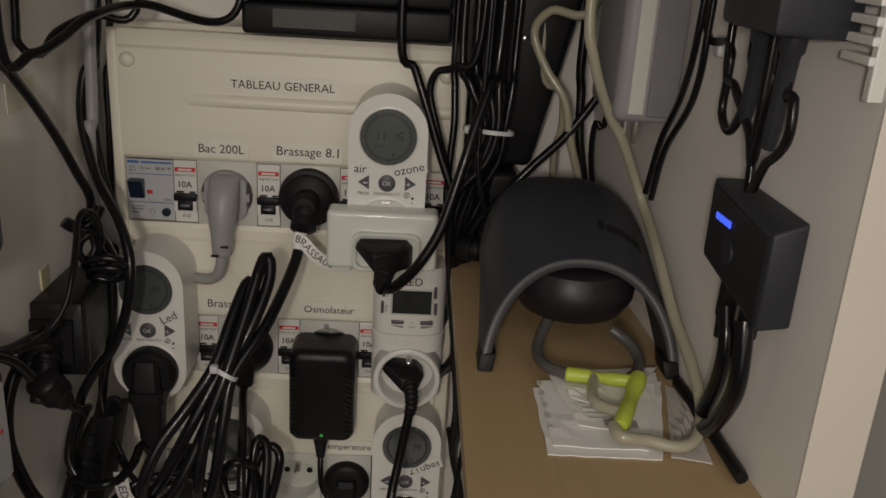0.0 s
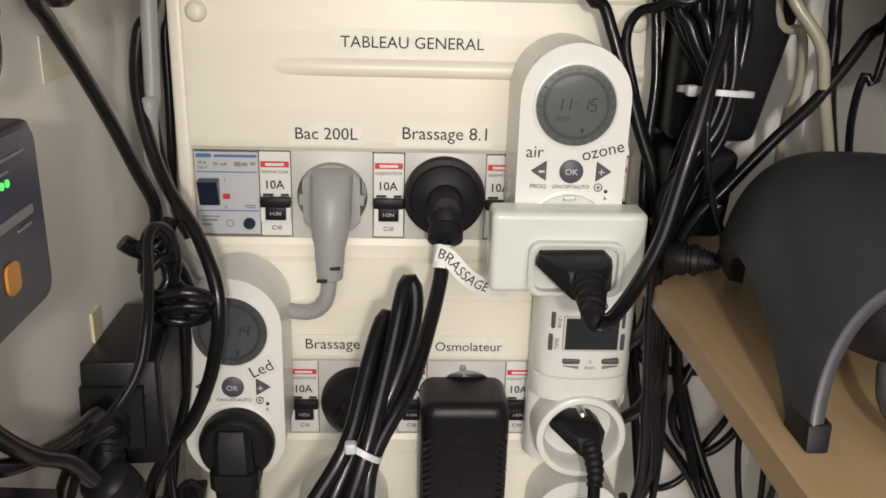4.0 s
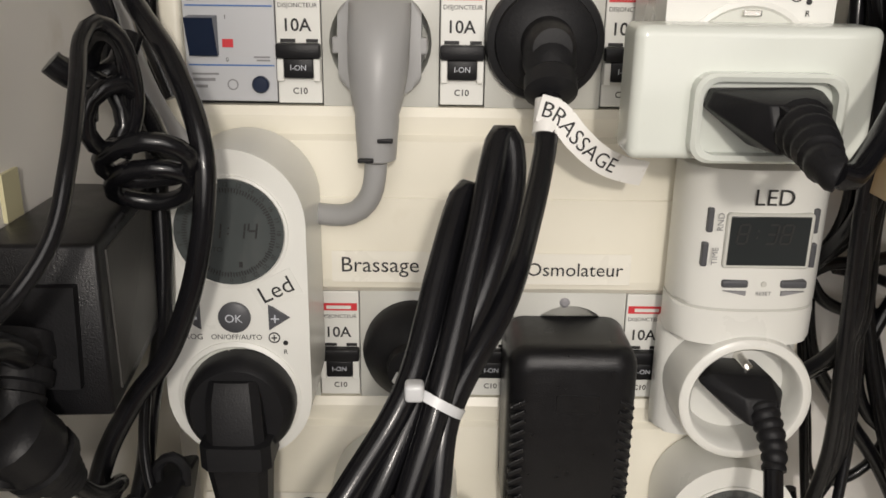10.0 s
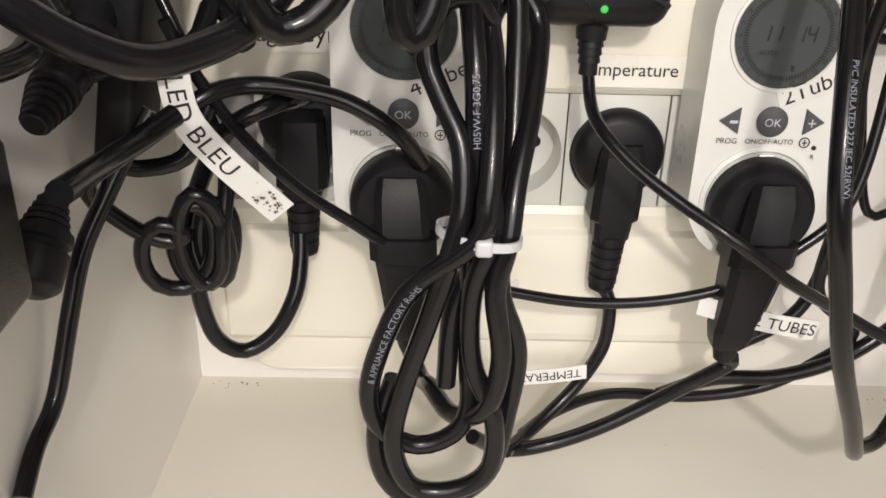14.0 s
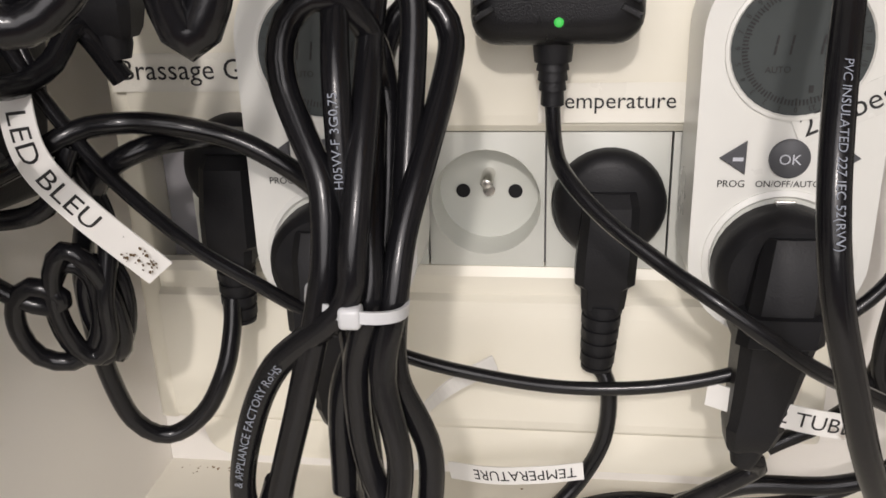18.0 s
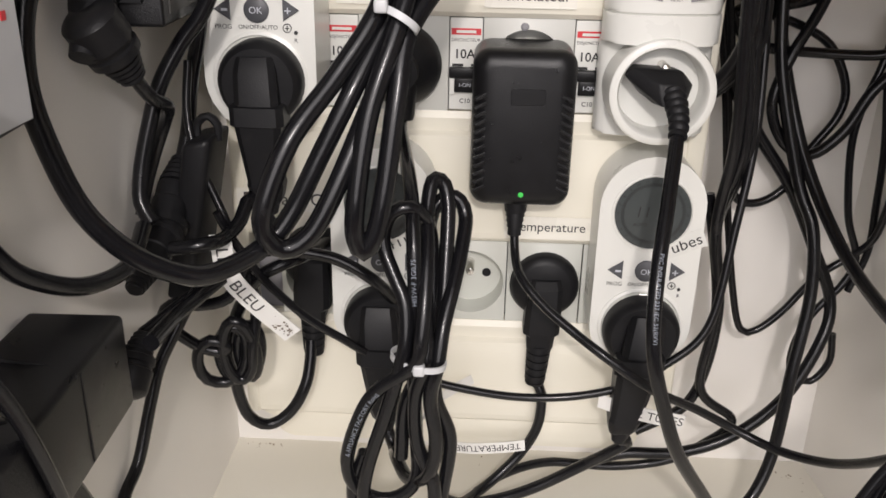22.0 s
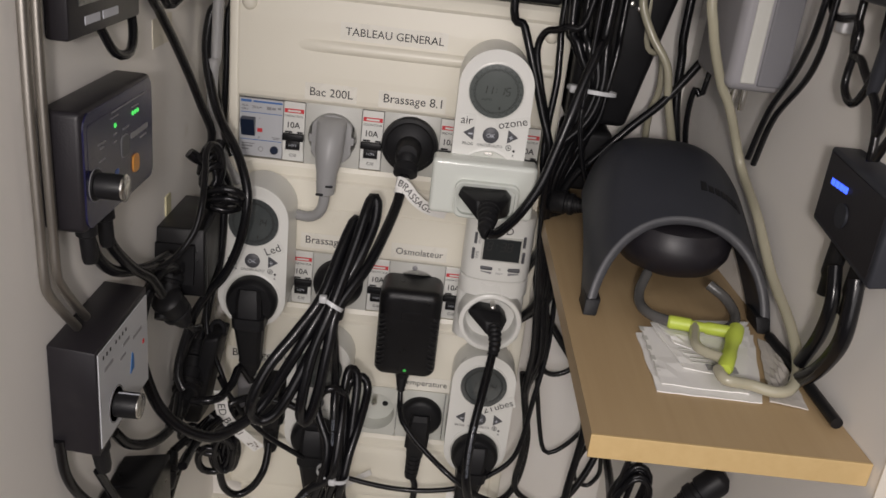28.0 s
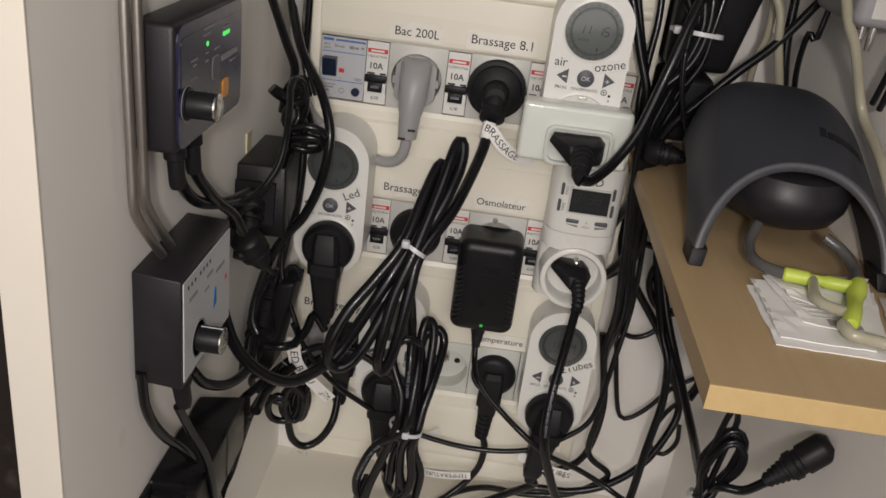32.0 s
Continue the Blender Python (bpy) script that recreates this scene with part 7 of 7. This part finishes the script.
cable("cable", "thin black cable looping on the back wall", 0.0034, [(0.248, 0.008, 0.296), (0.254, 0.010, 0.261), (0.262, 0.012, 0.227), (0.279, 0.015, 0.200), (0.301, 0.012, 0.170), (0.318, 0.008, 0.137), (0.332, 0.004, 0.105), (0.327, -0.004, 0.081), (0.309, -0.012, 0.049), (0.282, -0.016, 0.025), (0.252, -0.018, 0.014), (0.221, -0.018, 0.012), (0.197, -0.020, 0.004)], CABLE)
cable("cable", "thin black cable looping on the back wall", 0.0034, [(0.278, 0.022, 0.294), (0.287, 0.020, 0.245), (0.303, 0.006, 0.190), (0.318, -0.030, 0.150), (0.319, -0.090, 0.142), (0.312, -0.140, 0.152), (0.304, -0.172, 0.168), (0.302, -0.184, 0.180)], CABLE)
cable("cable", "thin black cable looping on the back wall", 0.0021, [(0.244, 0.008, 0.295), (0.251, 0.009, 0.258), (0.259, 0.010, 0.218), (0.268, 0.008, 0.157), (0.278, 0.006, 0.106), (0.285, 0.005, 0.085), (0.294, 0.005, 0.085), (0.307, 0.006, 0.097), (0.323, 0.008, 0.118), (0.340, 0.008, 0.132), (0.355, 0.004, 0.145), (0.364, -0.004, 0.173), (0.362, -0.010, 0.200), (0.350, -0.014, 0.226)], CABLE)
cable("cable", "thin black cable looping on the back wall", 0.0024, [(0.249, 0.012, 0.288), (0.257, 0.013, 0.239), (0.266, 0.014, 0.190), (0.272, 0.016, 0.164), (0.284, 0.017, 0.158), (0.299, 0.018, 0.166), (0.310, 0.020, 0.187), (0.323, 0.021, 0.208), (0.324, 0.022, 0.225), (0.313, 0.024, 0.245), (0.293, 0.025, 0.256), (0.272, 0.024, 0.261)], CABLE)
cable("cable", "thin black cable looping on the back wall", 0.003, [(0.253, 0.018, 0.256), (0.266, 0.020, 0.264), (0.284, 0.022, 0.265), (0.306, 0.024, 0.271), (0.322, 0.025, 0.288)], CABLE)
cable("cable", "thin black cable looping on the back wall", 0.0028, [(0.256, 0.012, 0.261), (0.265, 0.014, 0.250), (0.279, 0.016, 0.244), (0.301, 0.018, 0.242), (0.334, 0.014, 0.242), (0.351, 0.008, 0.248)], CABLE)
cable("cable", "thin black cable looping on the back wall", 0.003, [(0.313, 0.022, 0.292), (0.302, 0.018, 0.263), (0.290, 0.014, 0.239), (0.284, 0.012, 0.215), (0.293, 0.011, 0.195), (0.308, 0.010, 0.189), (0.323, 0.010, 0.202), (0.333, 0.010, 0.223), (0.343, 0.010, 0.237), (0.350, 0.012, 0.261)], CABLE)
cable("cable", "thin black cable looping on the back wall", 0.0021, [(0.342, 0.016, 0.260), (0.338, 0.015, 0.236), (0.332, 0.014, 0.215), (0.330, 0.013, 0.192), (0.335, 0.011, 0.155), (0.343, 0.009, 0.131), (0.338, 0.007, 0.115), (0.324, 0.005, 0.097), (0.316, 0.003, 0.077), (0.317, 0.002, 0.060), (0.329, 0.002, 0.054), (0.338, 0.003, 0.067), (0.337, 0.004, 0.085)], CABLE)
cable("cable", "thin black cable looping on the back wall", 0.002, [(0.342, 0.012, 0.250), (0.341, 0.011, 0.229), (0.346, 0.010, 0.195), (0.348, 0.009, 0.160), (0.350, 0.008, 0.134), (0.341, 0.006, 0.111)], CABLE)
hank = []
rng = random.Random(11)
for i in range(8):
    w, top = (0.0035, 0.226) if i == 3 else (rng.uniform(0.0065, 0.0135), rng.uniform(0.205, 0.214))
    dy, j = rng.uniform(-0.006, 0.006), rng.uniform(-0.004, 0.004)
    mid = 0.3095 - (0.004 if i == 3 else 0.0)
    hank += [(0.3045 + j, -0.186 + dy * 0.7, 0.157), (mid - w, -0.186 + dy, 0.182), (mid + 0.003 - w * 0.6, -0.186 + dy, top - 0.006), (mid + 0.004, -0.186 + dy, top), (mid + 0.005 + w * 0.7, -0.186 + dy, top - 0.007), (mid + w * 1.05, -0.186 + dy, 0.184), (0.3045 - j, -0.186 - dy * 0.7, 0.156)]
    end = 0.272 + 0.0062 * i + rng.uniform(-0.002, 0.002)
    low = 0.112 - 0.0035 * i + rng.uniform(-0.004, 0.004)
    hank += [(0.302 + (end - 0.302) * 0.5, -0.190 + dy, (0.157 + low) / 2 + 0.004), (end, -0.192 + dy, low), (end + 0.004, -0.192 + dy, low - 0.004), (end + 0.007, -0.190 + dy, low + 0.003), (0.304 + (end - 0.302) * 0.5, -0.188 + dy, (0.157 + low) / 2 + 0.004)]
cable("coiled_cable", "tied hank of thin black cable below the shelf", 0.0020, hank, CABLE)
cable("cable", "black cable from the inline connector", 0.003, [(0.335, -0.200, 0.189), (0.325, -0.195, 0.176), (0.311, -0.190, 0.172), (0.304, -0.180, 0.154)], CABLE)
cable("cable", "black cable looping on the side board", 0.002, [(0.356, -0.189, 0.635), (0.352, -0.193, 0.519), (0.352, -0.232, 0.509), (0.352, -0.236, 0.496), (0.352, -0.236, 0.479), (0.352, -0.249, 0.473), (0.352, -0.260, 0.484), (0.352, -0.265, 0.503), (0.352, -0.260, 0.518), (0.355, -0.256, 0.635)], CABLE)
cable("cable", "black cable looping on the side board", 0.002, [(0.356, -0.228, 0.635), (0.352, -0.232, 0.509), (0.352, -0.248, 0.492), (0.352, -0.272, 0.478), (0.352, -0.281, 0.467), (0.352, -0.286, 0.491), (0.352, -0.293, 0.505), (0.352, -0.290, 0.516), (0.355, -0.286, 0.635)], CABLE)
cable("cable", "black cable looping on the side board", 0.002, [(0.357, -0.274, 0.635), (0.353, -0.278, 0.466), (0.353, -0.293, 0.470), (0.353, -0.308, 0.482), (0.353, -0.307, 0.498), (0.353, -0.298, 0.510), (0.356, -0.294, 0.635)], CABLE)
cable("cable", "black cable under the wall controller", 0.0034, [(0.355, -0.274, 0.400), (0.355, -0.281, 0.384), (0.355, -0.279, 0.365), (0.355, -0.268, 0.343)], CABLE)
cable("cable", "black cable under the wall controller", 0.004, [(0.355, -0.296, 0.403), (0.355, -0.299, 0.393), (0.355, -0.300, 0.372), (0.355, -0.287, 0.350), (0.355, -0.269, 0.333)], CABLE)
cable("cable", "black cable beside the grey power supply", 0.0018, [(0.352, -0.194, 0.635), (0.348, -0.198, 0.522), (0.348, -0.187, 0.482), (0.348, -0.158, 0.447), (0.348, -0.143, 0.414)], CABLE)
cable("cable", "black cable beside the grey power supply", 0.0018, [(0.353, -0.205, 0.635), (0.349, -0.209, 0.526), (0.349, -0.202, 0.481), (0.349, -0.166, 0.445), (0.349, -0.152, 0.413)], CABLE)

# printing on the thick sheaths
def print_on(ob, text, place, height, across, back=False):
    line, r = LINES[ob]
    line = line[::-1] if back else line
    lens = [0.0]
    for p, q in zip(line, line[1:]):
        lens.append(lens[-1] + (q - p).length)
    near = min(range(len(line)), key=lambda i: (line[i] - Vector(place)).length)
    lay_words(text, line, ob, height, lens[near] / lens[-1], across, r + 0.0003, False, SHEATHPRINT)


print_on(hanging, "PVC INSULATED 227 IEC 52(RVV)", (0.2090, -0.1040, 0.1750), 0.0024, (1, 0, 0))
print_on(lower, "H05VV-F 3G0,75", (0.1047, -0.1090, 0.1491), 0.0024, (-1, 0, 0), True)
print_on(lower, "& APPLIANCE FACTORY RoHS", (0.0692, -0.1120, 0.0750), 0.0021, (-1, 0, 0))

# dirt on the cabinet bottom
rng = random.Random(7)
bm = bmesh.new()
for cx, cy, n, sx, sy in ((-0.014, 0.031, 16, 0.010, 0.004), (0.335, 0.024, 18, 0.010, 0.008), (0.10, -0.05, 8, 0.10, 0.06), (0.12, 0.028, 5, 0.07, 0.005)):
    for i in range(n):
        x, y, r = cx + rng.gauss(0, sx), cy - abs(rng.gauss(0, sy)), rng.uniform(0.0002, 0.0007)
        if not (LEFT + 0.002 < x < 0.345 and y < BACK - 0.002):
            continue
        a = rng.uniform(0, 6.28)
        ring = [bm.verts.new((x + r * rng.uniform(0.6, 1.4) * math.cos(a + k * 1.2566), y + r * rng.uniform(0.6, 1.4) * math.sin(a + k * 1.2566), FLOOR + 0.0001)) for k in range(5)]
        top = bm.verts.new((x, y, FLOOR + 0.0004))
        for k in range(5):
            bm.faces.new((ring[k], ring[(k + 1) % 5], top))
dirt = part("dirt_specks", bm, material("brown dirt", (0.26, 0.18, 0.09), 0.9, vary=0.4, scale=300), None)
tagged(dirt, "brown dirt specks scattered on the cabinet bottom", "dirt", "", "stuff")
